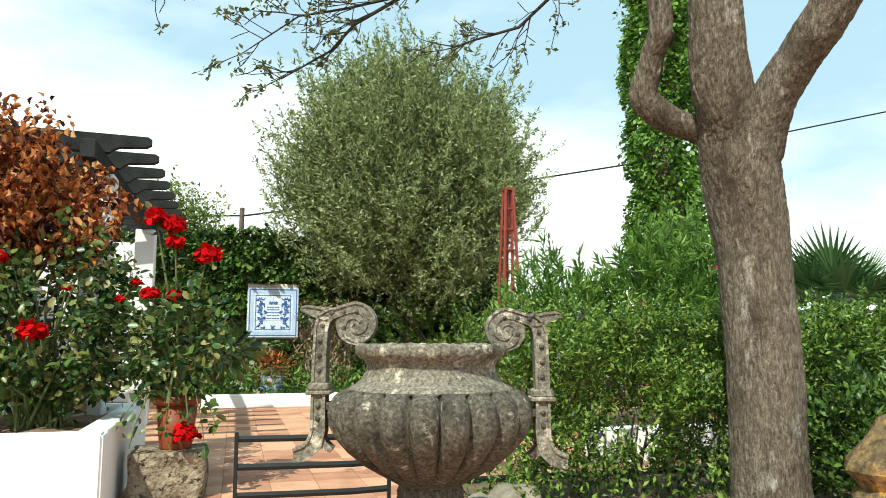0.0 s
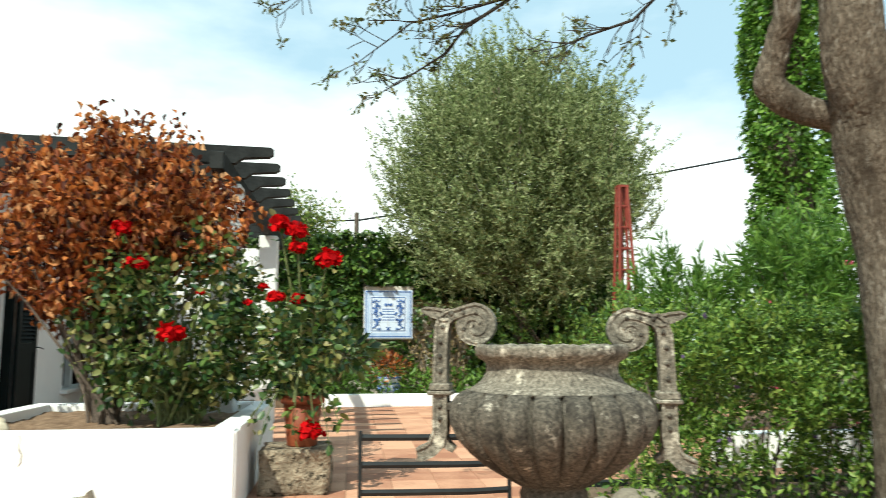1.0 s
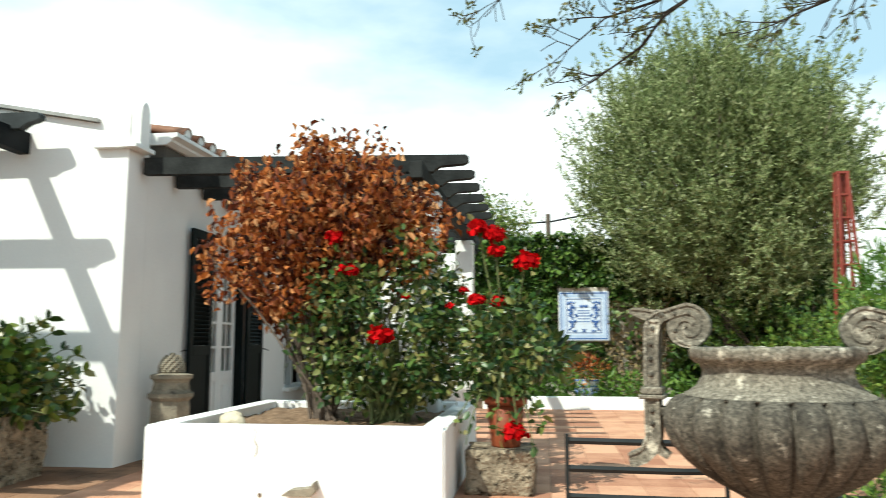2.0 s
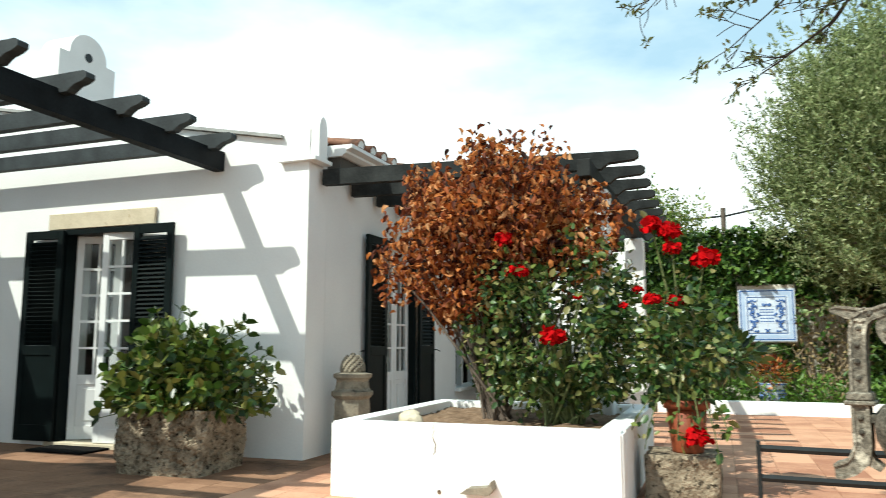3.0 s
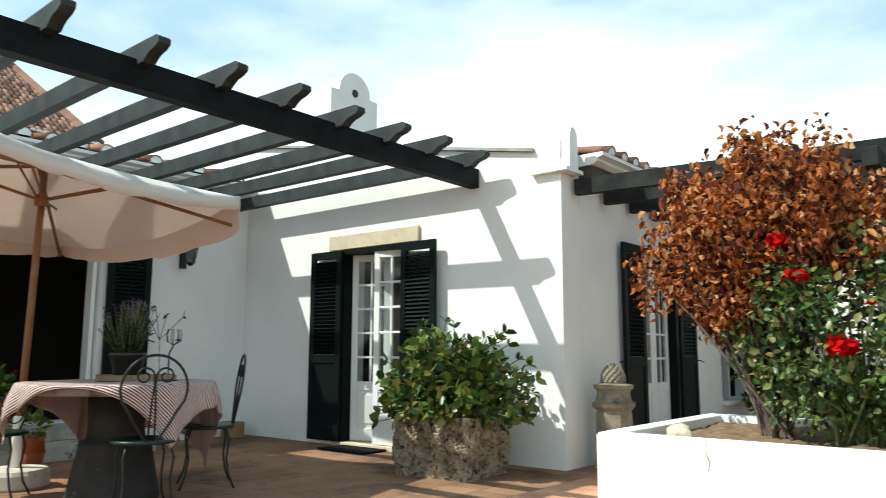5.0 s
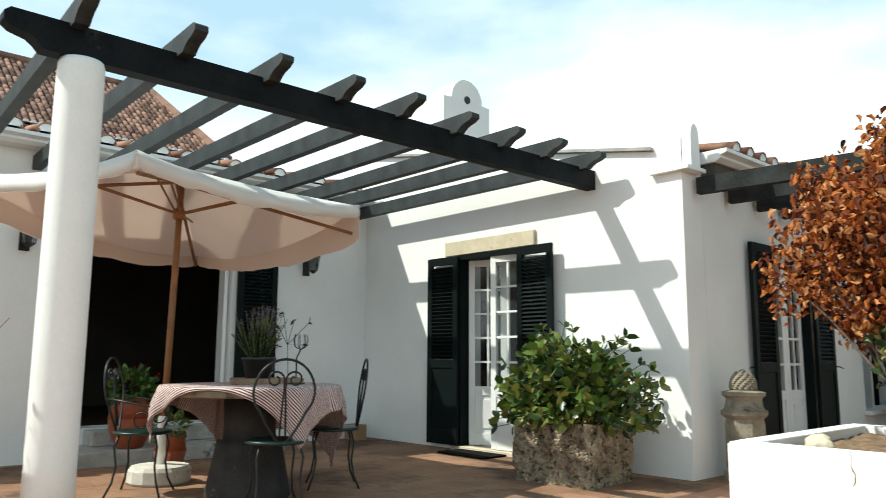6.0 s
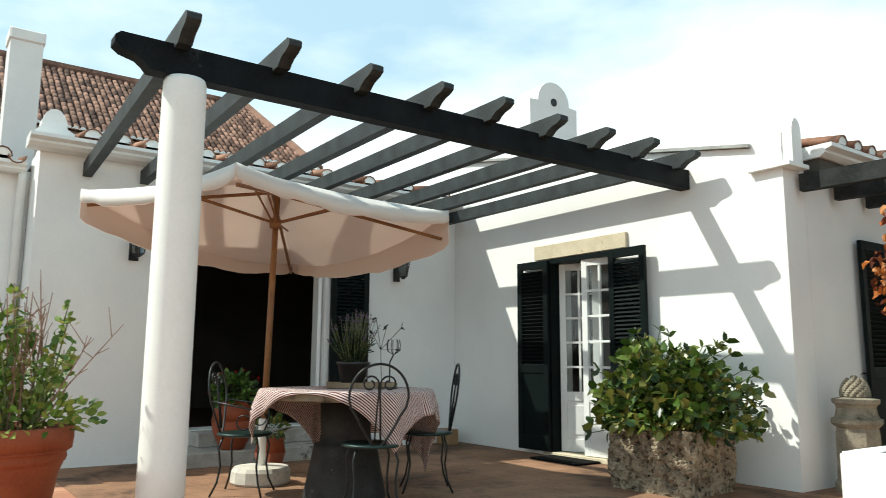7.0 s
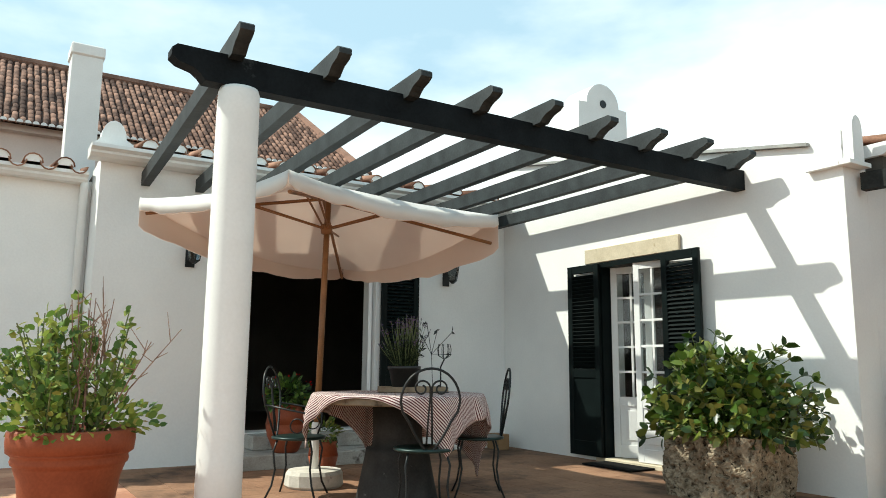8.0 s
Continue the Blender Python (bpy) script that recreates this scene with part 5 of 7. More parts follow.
def dead_shrub():
    ob = thing("dead_shrub", "dead shrub with curled russet-brown leaves", "shrub", (-1.78, 6.1, PZ - 0.07))
    rng = np.random.default_rng(91)
    bm = bmesh.new()
    at, dd = [], []
    for i in range(190):
        v = rng.normal(size=3)
        v /= np.linalg.norm(v)
        r = np.array((0.92, 0.58, 0.66)) * (0.70 + 0.40 * noise.noise(Vector(v) * 2.2) + 0.40 * rng.random())
        tip = np.array((-0.02, 0, 1.60)) + v * r
        if tip[0] > 0.1 and tip[2] < 1.35:
            tip[2] = 1.35 + 0.3 * rng.random()
        if tip[0] < -0.4 and rng.random() < 0.5:
            tip[2] -= 0.2 * rng.random()
        foot = Vector((rng.normal(0, 0.05), rng.normal(0, 0.05), 0))
        mid = foot.lerp(Vector(tip), 0.55) + Vector(rng.normal(0, 0.06, 3)) + Vector((0, 0, 0.12))
        if i % 4 == 0:
            tube(bm, [foot, mid, Vector(tip)], [0.014, 0.009, 0.003], 5)
        k = 46
        f = 0.40 + 0.62 * rng.random(k)[:, None] ** 0.55
        p = np.array(mid) * (1 - f) + tip * f
        at.append(p + rng.normal(0, 0.055, (k, 3)))
        dd.append(rng.normal(0, 0.7, (k, 3)) + np.array((0, 0, -0.8)))
    for i in range(16):                                  # bare shoots on top
        a = rng.uniform(-0.35, 0.35)
        foot = Vector((a, rng.uniform(-0.2, 0.2), 1.98))
        tip = foot + Vector((rng.normal(0, 0.1), 0, rng.uniform(0.1, 0.36)))
        tube(bm, [foot - Vector((0, 0, 0.5)), foot, tip], [0.008, 0.006, 0.003], 5)
        at.append(np.array(tip) + rng.normal(0, 0.03, (7, 3)))
        dd.append(rng.normal(0, 1, (7, 3)))
    part("stem", bm, M_TWIG, ob)
    leaves("foliage", np.concatenate(at), np.concatenate(dd), 0.068, 0.66, M_DEAD, ob, shape=LEAF_CURLED, seed=92)


dead_shrub()


def rose_bloom(parent, at, r, seed):
    rng = np.random.default_rng(seed)
    n = 170
    d = rng.normal(size=(n, 3))
    d[:, 2] = np.abs(d[:, 2]) * 0.9 - 0.25
    d /= np.linalg.norm(d, axis=1, keepdims=True)
    p = np.array(at) + d * r * rng.uniform(0.15, 0.75, (n, 1)) * np.array((1, 1, 0.75))
    side = np.cross(d, rng.normal(size=(n, 3)))
    leaves("bloom", p - side * r * 0.3, side + d * 0.5, r * 0.5, 1.1, M_ROSE, parent, shape=LEAF_BROAD, seed=seed, label="full red bloom")


def rose_bush(name, label, at0, radii, height, n, blooms, seed):
    ob = thing(name, label, "rose bush", at0)
    rng = np.random.default_rng(seed)
    bm = bmesh.new()
    at, dd = [], []
    k = 30
    for i in range(n // k):
        v = rng.normal(size=3)
        v /= np.linalg.norm(v)
        c = np.array((0, 0, height))
        tip = c + v * np.array(radii) * (0.75 + 0.3 * noise.noise(Vector(v) * 2.4 + Vector((seed, 0, 0))) + 0.25 * rng.random())
        tip[2] = max(tip[2], 0.12)
        foot = Vector((rng.normal(0, 0.08), rng.normal(0, 0.08), 0))
        mid = foot.lerp(Vector(tip), 0.55) + Vector(rng.normal(0, 0.06, 3)) + Vector((0, 0, 0.1))
        if i % 4 == 0:
            tube(bm, [foot, mid, Vector(tip)], [0.012, 0.008, 0.003], 5)
        f = 0.45 + 0.55 * rng.random(k)[:, None]
        at.append(np.array(mid) * (1 - f) + tip * f + rng.normal(0, 0.055, (k, 3)))
        dd.append(v * 0.4 + rng.normal(0, 0.6, (k, 3)) + np.array((0, 0, -0.15)))
    for i, (x, y, z, r) in enumerate(blooms):
        q = Vector((x, y, z)) - Vector(at0)
        tube(bm, [Vector((q.x * 0.3, q.y * 0.3, q.z * 0.45)), Vector((q.x * 0.75, q.y * 0.75, q.z * 0.8)), q], [0.009, 0.007, 0.005], 5)
        for s in range(14):
            f = rng.uniform(0.55, 1.02)
            at.append(np.array([[q.x * f, q.y * f, q.z * f]]) + rng.normal(0, 0.05, (1, 3)))
            dd.append(rng.normal(size=(1, 3)))
    part("stem", bm, M_GREENSTEM, ob)
    leaves("foliage", np.concatenate(at), np.concatenate(dd), 0.066, 0.66, M_ROSE_LEAF, ob, shape=LEAF_BROAD, seed=seed + 1)
    for i, (x, y, z, r) in enumerate(blooms):
        rose_bloom(ob, Vector((x, y, z)) - Vector(at0), r * 1.22, seed + 10 + i)
    return ob


rose_bush("rose_bush", "green rose bush with red blooms growing in the planter", (-1.22, 5.95, PZ - 0.07), (0.74, 0.52, 0.70), 0.74, 5200,
          ((-1.50, 5.6, 1.56, 0.045), (-1.43, 5.6, 1.55, 0.05), (-1.57, 5.62, 1.81, 0.06), (-1.19, 5.5, 1.07, 0.08), (-0.62, 5.8, 1.42, 0.032), (-0.72, 5.75, 1.30, 0.03), (-1.5, 5.75, 1.60, 0.045), (-1.02, 5.6, 1.36, 0.025)), 101)
potted_rose = rose_bush("rose_bush", "tall potted rose with a cluster of red blooms", (-0.31, 5.7, 0.62), (0.33, 0.3, 0.46), 0.42, 1150,
          ((-0.49, 5.6, 1.85, 0.075), (-0.37, 5.6, 1.80, 0.07), (-0.36, 5.58, 1.68, 0.055), (-0.15, 5.6, 1.60, 0.08), (-0.50, 5.6, 1.33, 0.055), (-0.34, 5.6, 1.32, 0.055), (-0.24, 5.45, 0.42, 0.07)), 121)
bm, at, dd = bmesh.new(), [], []
trail_rng = np.random.default_rng(127)
for x1, z1 in ((-0.34, -0.16), (-0.26, -0.28), (-0.05, -0.22), (0.10, -0.24), (0.26, -0.14), (0.20, -0.33)):
    path = [Vector((x1 * 0.25, -0.08, 0.06)), Vector((x1 * 0.6, -0.20, 0.08)), Vector((x1 * 0.9, -0.27, z1 * 0.5)), Vector((x1, -0.28, z1))]
    tube(bm, path, [0.006, 0.005, 0.004, 0.003], 5)
    for k in range(16):
        j = trail_rng.integers(0, 3)
        at.append(np.array(path[j].lerp(path[j + 1], trail_rng.random())) + trail_rng.normal(0, 0.03, 3))
        dd.append(trail_rng.normal(0, 0.6, 3) + np.array((0, -0.3, -0.3)))
part("trailing_stem", bm, M_GREENSTEM, potted_rose)
leaves("trailing_foliage", at, dd, 0.07, 0.66, M_ROSE_LEAF, potted_rose, shape=LEAF_BROAD, seed=128)
leafy = thing("shrub", "bushy green plant spreading beside the potted rose", "shrub", (-0.06, 6.0, 0))
rng = np.random.default_rng(131)
p, dd = shell_points(rng, 230, (0, 0, 0.95), (0.26, 0.22, 0.17), 0.3)
bm = bmesh.new()
for i in range(10):
    tube(bm, [(-0.35, -0.2, 0.6), (rng.normal(-0.1, 0.1), rng.normal(0, 0.1), 0.85), (rng.normal(0.1, 0.15), rng.normal(0, 0.15), 1.0)], [0.008, 0.006, 0.003], 5)
part("stem", bm, M_GREENSTEM, leafy)
leaves("foliage", p, dd + np.array((0, 0, 0.2)), 0.085, 0.55, M_ROSE_LEAF, leafy, shape=LEAF_BROAD, seed=132)


def terracotta(name, label, at0, rows, group=""):
    ob = thing(name, label, "flower pot", at0, group)
    widest = max(range(len(rows)), key=lambda i: rows[i][1])
    cut = max(2, widest - 3)
    part("body", lathe(bmesh.new(), rows[:cut + 1], 40), M_POT, ob, smooth=True)
    part("rim", lathe(bmesh.new(), rows[cut:], 40), M_POT, ob, smooth=True)
    return ob


terracotta("flower_pot", "terracotta flower pot holding the tall rose on a stone block", (-0.31, 5.7, 0.3), [(0.10, 0), (0.105, 0.01), (0.135, 0.29), (0.155, 0.295), (0.158, 0.35), (0.14, 0.352), (0.13, 0.30), (0.05, 0.29)])
bm = bmesh.new()
box(bm, -0.24, 0.24, -0.22, 0.22, -0.305, 0.0, 0.0)
bmesh.ops.subdivide_edges(bm, edges=bm.edges[:], cuts=8, use_grid_fill=True)
for v in bm.verts:
    v.co += Vector((noise.noise(v.co * 6), noise.noise(v.co * 6 + Vector((9, 0, 0))), 0.4 * noise.noise(v.co * 7) if v.co.z < -0.01 else 0)) * 0.03
solo("stone_block", bm, M_TROUGH, "rough weathered stone block under the flower pot", "stone", (-0.34, 5.7, 0.298), smooth=True)
# crack, weep hole, spout and stone on the planter
crack_x = -1.864
bm = bmesh.new()
crack_rng = random.Random(4)
tube(bm, [(crack_x + crack_rng.uniform(-0.012, 0.012), PY0 - 0.0005, 0.507 - 0.022 * k) for k in range(10)], [0.0045 * crack_rng.uniform(0.35, 1.0) for k in range(10)], 4)
part("crack", bm, M_SOIL, planter, "thin dark crack in the limewash")
bm = lathe(bmesh.new(), [(0.001, -0.002), (0.014, -0.002), (0.014, 0.004)], 10)
part("weep_hole", bm, M_SOIL, planter, "small dark weep hole").matrix_basis = pose(crack_x + 0.035, PY0, 0.075, 90, 0, 0)
bm = outline(bmesh.new(), [(-0.10, 0.0), (0.09, 0.0), (0.12, 0.035), (0.105, 0.085), (0.085, 0.05), (-0.05, 0.035)], 0.10, "y", -0.10)
sp = part("spout", bm, M_CARVED, planter, "small pale stone spout")
sp.location = (-1.56, PY0 + 0.004, 0.09)
bm = bmesh.new()
bmesh.ops.create_icosphere(bm, subdivisions=4, radius=0.082)
for v in bm.verts:
    v.co = Vector((v.co.x * 1.15, v.co.y * 0.8, v.co.z * 0.9)) * (1 + 0.22 * noise.noise(v.co * 11 + Vector((3, 0, 0))) + 0.10 * noise.noise(v.co * 34) + 0.04 * noise.noise(v.co * 80))
solo("rock", bm, M_LINTEL, "pale rough stone lying in the planter", "stone", (-2.25, 5.45, PZ - 0.03), smooth=True)


# ---- dining terrace ----
def umbrella():
    ob = thing("parasol", "cream canvas parasol with white valance on a wooden pole", "parasol", (-6.45, 2.73, 0))
    cx = Vector((-6.45, 2.73, 0))
    sides, R, apex = 4, 1.66, 2.61
    a0 = radians(-31)
    heights = (2.34, 2.48, 2.10, 2.50)                   # the canopy sags away from the light
    corners = [Vector((R * math.cos(a0 + i * math.pi / 2), R * math.sin(a0 + i * math.pi / 2), heights[i])) * (0.96 if i == 1 else 1.0) for i in range(sides)]
    top = Vector((0, 0, apex))
    for i in range(sides):
        a, b = corners[i], corners[(i + 1) % sides]
        bm_out, bm_in = bmesh.new(), bmesh.new()
        for bm, dz in ((bm_out, 0.012), (bm_in, 0.0)):
            rows = []
            for j in range(7):
                f = j / 6
                row = []
                for k in range(9):
                    g = k / 8
                    p = top.lerp(a.lerp(b, g), f)
                    p.z -= (0.14 if i in (1, 2) else 0.04) * max(0.0, math.sin(math.pi * g)) ** 0.7 * f * f
                    if f > 0.95:
                        p -= ((a + b) / 2).normalized() * 0.05 * math.sin(math.pi * g)
                    row.append(bm.verts.new((p + Vector((0, 0, dz)))))
                rows.append(row)
            for r0, r1 in zip(rows, rows[1:]):
                for k in range(8):
                    bm.faces.new((r0[k], r0[k + 1], r1[k + 1], r1[k]) if dz == 0 else (r0[k], r1[k], r1[k + 1], r0[k + 1]))
        part("canopy_panel", bm_out, M_CANVAS, ob, "white canvas top", smooth=True)
        part("lining_panel", bm_in, M_CANVAS_IN, ob, "cream canvas underside", smooth=True)
        hang, bm_val = [], bmesh.new()
        for k in range(41):
            g = k / 40
            p = a.lerp(b, g)
            p.z -= (0.14 if i in (1, 2) else 0.04) * max(0.0, math.sin(math.pi * g)) ** 0.7
            p -= ((a + b) / 2).normalized() * 0.05 * math.sin(math.pi * g)
            out = ((a + b) / 2).normalized()
            drop = 0.120 + 0.006 * math.sin(g * 19 + i) + 0.003 * math.sin(g * 47 + 2 * i)
            drop += 0.20 * (1 - g) ** 1.6 if i == 1 else 0.14 * g ** 1.6 if i == 2 else 0.0   # slack cloth by the outer corners
            if k in (0, 40):
                drop -= 0.02
            ripple = 0.006 * math.sin(g * 26 + i * 2) + 0.004 * math.sin(g * 61)
            hang.append((bm_val.verts.new((p + out * 0.012 + Vector((0, 0, 0.014)))), bm_val.verts.new((p + out * (0.03 + ripple) + Vector((0, 0, -drop))))))
        hang_copy = [[q.co.copy() for q in pair] for pair in hang]
        for p, q in zip(hang, hang[1:]):
            bm_val.faces.new((p[0], p[1], q[1], q[0]))
        val = part("valance", bm_val, M_CANVAS, ob, "white hanging valance", smooth=True)
        sol = val.modifiers.new("thickness", "SOLIDIFY")
        sol.thickness = 0.004
        lining = bmesh.new()
        mid = (a + b) / 2
        rows = [[lining.verts.new(q - mid.normalized() * 0.009) for q in pair] for pair in hang_copy]
        for p, q in zip(rows, rows[1:]):
            lining.faces.new((p[0], q[0], q[1], p[1]))
        part("valance_lining", lining, M_CANVAS_IN, ob, "cream inner side of the valance", smooth=True)
    for i in range(sides):
        bm = bmesh.new()
        c = (corners[i] * 0.965 + Vector((0, 0, -0.16 if i == 1 else -0.035)))
        tube(bm, [Vector((0, 0, apex - 0.08)), c], 0.016, 6)
        rib = part("rib", bm, M_OAK, ob)
        mid = (Vector((0, 0, apex - 0.06)).lerp(corners[i], 0.47) - Vector((0, 0, 0.02)))
        for s in (-1, 1):
            off = Vector((-mid.y, mid.x, 0)).normalized() * 0.05 * s
            part("strut", tube(bmesh.new(), [Vector((0.02, 0.032, 2.25)) + off * 0.4, mid + off], 0.010, 6), M_OAK, rib)
    part("pole", tube(bmesh.new(), [(0.0, 0, 0.12), (0.025, 0.04, 2.57)], 0.027, 14), M_OAK, ob, smooth=True)
    part("hub", lathe(bmesh.new(), [(0.03, 2.20), (0.05, 2.21), (0.055, 2.28), (0.032, 2.30)], 16, (0.02, 0.032, 0)), M_OAK, ob, smooth=True)
    bm = lathe(bmesh.new(), [(0.036, 0.14), (0.036, 0.52), (0.032, 0.54)], 14)
    part("sleeve", bm, M_TRIM, ob, "white plastic base sleeve", smooth=True)
    bm = lathe(bmesh.new(), [(0.235, -0.004), (0.255, 0.02), (0.25, 0.11), (0.23, 0.14), (0.06, 0.15)], 14)
    part("base", bm, surface("pale_concrete", (0.42, 0.39, 0.33), (0.64, 0.60, 0.53), 0.9, 8, 60, 0.4, stain=(0.22, 0.20, 0.17), stain_at=0.62, stain_scale=9), ob, "pale concrete base", smooth=False)
    return ob


umbrella()


def chair(at0, turn, arms=False):
    """A wrought-iron chair that faces +y before it is turned."""
    ob = thing("garden_chair", "dark green wrought-iron chair with heart-shaped scroll back", "chair", group="iron chairs round the table")
    part("seat", lathe(bmesh.new(), [(0.20, 0.445), (0.215, 0.45), (0.215, 0.465), (0.2, 0.47), (0.05, 0.463)], 28), M_IRON_GREEN, ob, "dark green round seat", smooth=True)
    for sx in (-1, 1):
        for sy in (-1, 1):
            bm = tube(bmesh.new(), [(sx * 0.13, sy * 0.13, 0.45), (sx * 0.155, sy * 0.155, 0.36), (sx * 0.14, sy * 0.14, 0.22), (sx * 0.15, sy * 0.16, 0.1), (sx * 0.19, sy * 0.2, 0.0)], 0.0085, 7)
            part("leg", bm, M_IRON, ob, smooth=True)
    bm = bmesh.new()
    def back(u, z):
        return Vector((u, -0.19 - 0.13 * (z - 0.46), z))
    loop = []
    for k in range(33):
        a = math.pi * 2 * k / 32
        u = 0.205 * math.sin(a) * (1.0 if math.cos(a) > -0.2 else 0.9)
        z = 0.79 + 0.225 * math.cos(a)
        if math.cos(a) < 0:
            u *= 1 - 0.55 * (-math.cos(a)) ** 1.5
            z = 0.79 + 0.34 * math.cos(a)
        loop.append(back(u, z))
    tube(bm, loop[1:16] + [back(0.07, 0.46)], 0.009, 7)
    tube(bm, loop[-2:-17:-1] + [back(-0.07, 0.46)], 0.009, 7)
    tube(bm, [loop[-2], loop[0], loop[1]], 0.009, 7)
    part("back_frame", bm, M_IRON, ob, smooth=True)
    for sx in (-1, 1):
        bm = bmesh.new()
        sp = [back(sx * (0.065 + (0.062 - 0.0022 * k) * math.cos(radians(200 - 24 * k))), 0.88 + (0.062 - 0.0022 * k) * math.sin(radians(200 - 24 * k))) for k in range(20)]
        tube(bm, [back(sx * 0.02, 0.50), back(sx * 0.012, 0.7), back(sx * 0.004, 0.82)] + sp, 0.007, 6)
        part("scroll", bm, M_IRON, ob, smooth=True)
    if arms:
        for sx in (-1, 1):
            bm = bmesh.new()
            ring = [Vector((sx * 0.22, 0.05 + 0.055 * math.cos(radians(k * 25)), 0.56 + 0.055 * math.sin(radians(k * 25)))) for k in range(15)]
            tube(bm, [back(sx * 0.19, 0.72), Vector((sx * 0.24, -0.05, 0.69)), Vector((sx * 0.24, 0.12, 0.66)), Vector((sx * 0.22, 0.13, 0.56)), Vector((sx * 0.19, 0.1, 0.46))], 0.008, 6)
            tube(bm, ring, 0.006, 6)
            part("arm", bm, M_IRON, ob, smooth=True)
    ob.matrix_basis = pose(*at0, 0, 0, turn)
    return ob


chair((-6.05, 2.42, 0.0), -38, True)
chair((-5.40, 3.72, 0.0), 150)
chair((-4.85, 2.88, 0.0), 70)


def striped_cloth():
    m = bpy.data.materials.new("striped_cotton")
    m.use_nodes = True
    n, l = m.node_tree.nodes, m.node_tree.links
    p = n["Principled BSDF"]
    p.inputs["Roughness"].default_value = 0.95
    uv = n.new("ShaderNodeUVMap")
    sep, mul, sn, ramp = n.new("ShaderNodeSeparateXYZ"), n.new("ShaderNodeMath"), n.new("ShaderNodeMath"), n.new("ShaderNodeValToRGB")
    l.new(uv.outputs["UV"], sep.inputs["Vector"])
    mul.operation, sn.operation = "MULTIPLY", "SINE"
    mul.inputs[1].default_value = 2 * math.pi / 0.0175
    l.new(sep.outputs["X"], mul.inputs[0])
    l.new(mul.outputs["Value"], sn.inputs[0])
    ramp.color_ramp.elements[0].position, ramp.color_ramp.elements[1].position = 0.42, 0.58
    ramp.color_ramp.elements[0].color, ramp.color_ramp.elements[1].color = (0.115, 0.030, 0.034, 1), (0.66, 0.55, 0.51, 1)
    rng_ = n.new("ShaderNodeMapRange")
    rng_.inputs["From Min"].default_value, rng_.inputs["From Max"].default_value = -1, 1
    l.new(sn.outputs["Value"], rng_.inputs["Value"])
    l.new(rng_.outputs["Result"], ramp.inputs["Fac"])
    l.new(ramp.outputs["Color"], p.inputs["Base Color"])
    tex, bp = n.new("ShaderNodeTexNoise"), n.new("ShaderNodeBump")
    tex.inputs["Scale"].default_value = 240
    bp.inputs["Strength"].default_value, bp.inputs["Distance"].default_value = 0.2, 0.003
    l.new(tex.outputs["Fac"], bp.inputs["Height"])
    l.new(bp.outputs["Normal"], p.inputs["Normal"])
    return m


TABLE = Vector((-5.42, 2.98, 0))


def table():
    ob = thing("garden_table", "round stone table on a tapered stone pedestal", "table", TABLE)
    lift = 0.045
    part("tabletop", lathe(bmesh.new(), [(0.60, 0.70 + lift), (0.635, 0.71 + lift), (0.64, 0.75 + lift), (0.62, 0.77 + lift), (0.1, 0.771 + lift)], 56), M_CARVED, ob, "pale travertine top", smooth=False)
    part("pedestal", lathe(bmesh.new(), [(0.31, -0.004), (0.315, 0.03), (0.28, 0.2), (0.245, 0.38), (0.24, 0.41), (0.2, 0.42), (0.19, 0.5), (0.2, 0.698 + lift)], 32), surface("dark_stone_pedestal", (0.010, 0.010, 0.010), (0.040, 0.039, 0.037), 0.8, 6, 60, 0.4, stain=(0.26, 0.25, 0.24), stain_at=0.66, stain_scale=9), ob, smooth=True)
    # a square cloth thrown over it, corners hanging
    cl = thing("tablecloth", "crumpled red and white striped cotton tablecloth on the table", "tablecloth", TABLE)
    bm = bmesh.new()
    uvl = bm.loops.layers.uv.new("UVMap")
    N, S, R = 72, 0.88, 0.652
    turn = radians(-53)
    grid = {}
    for i in range(N + 1):
        for k in range(N + 1):
            u, v = (i / N * 2 - 1) * S, (k / N * 2 - 1) * S * 0.96
            x, y = u * math.cos(turn) - v * math.sin(turn) - 0.115, u * math.sin(turn) + v * math.cos(turn) + 0.155
            r, a = math.hypot(x, y), math.atan2(y, x)
            z = 0.7765 + lift
            if r > R:
                over = r - R
                fold = 0.035 * math.sin(a * 11 + 1.0) * min(1, over / 0.15) + 0.02 * math.sin(a * 23 + 2.0) * min(1, over / 0.2)
                bend = min(over, 0.04)
                rr = R + bend * 0.6 + max(fold, -0.004) + 0.10 * max(0, over - 0.04)
                z -= max(0, over - 0.02) * 0.98
                x, y = rr * math.cos(a), rr * math.sin(a)
            grid[i, k] = (bm.verts.new((x, y, z + 0.002 * noise.noise(Vector((x * 6, y * 6, 0))))), u, v)
    for i in range(N):
        for k in range(N):
            q = [grid[i, k], grid[i + 1, k], grid[i + 1, k + 1], grid[i, k + 1]]
            f = bm.faces.new([g[0] for g in q])
            for lp, g in zip(f.loops, q):
                lp[uvl].uv = (g[1], g[2])
    c = part("cloth", bm, striped_cloth(), cl, smooth=True)
    s = c.modifiers.new("thickness", "SOLIDIFY")
    s.thickness = 0.003


table()


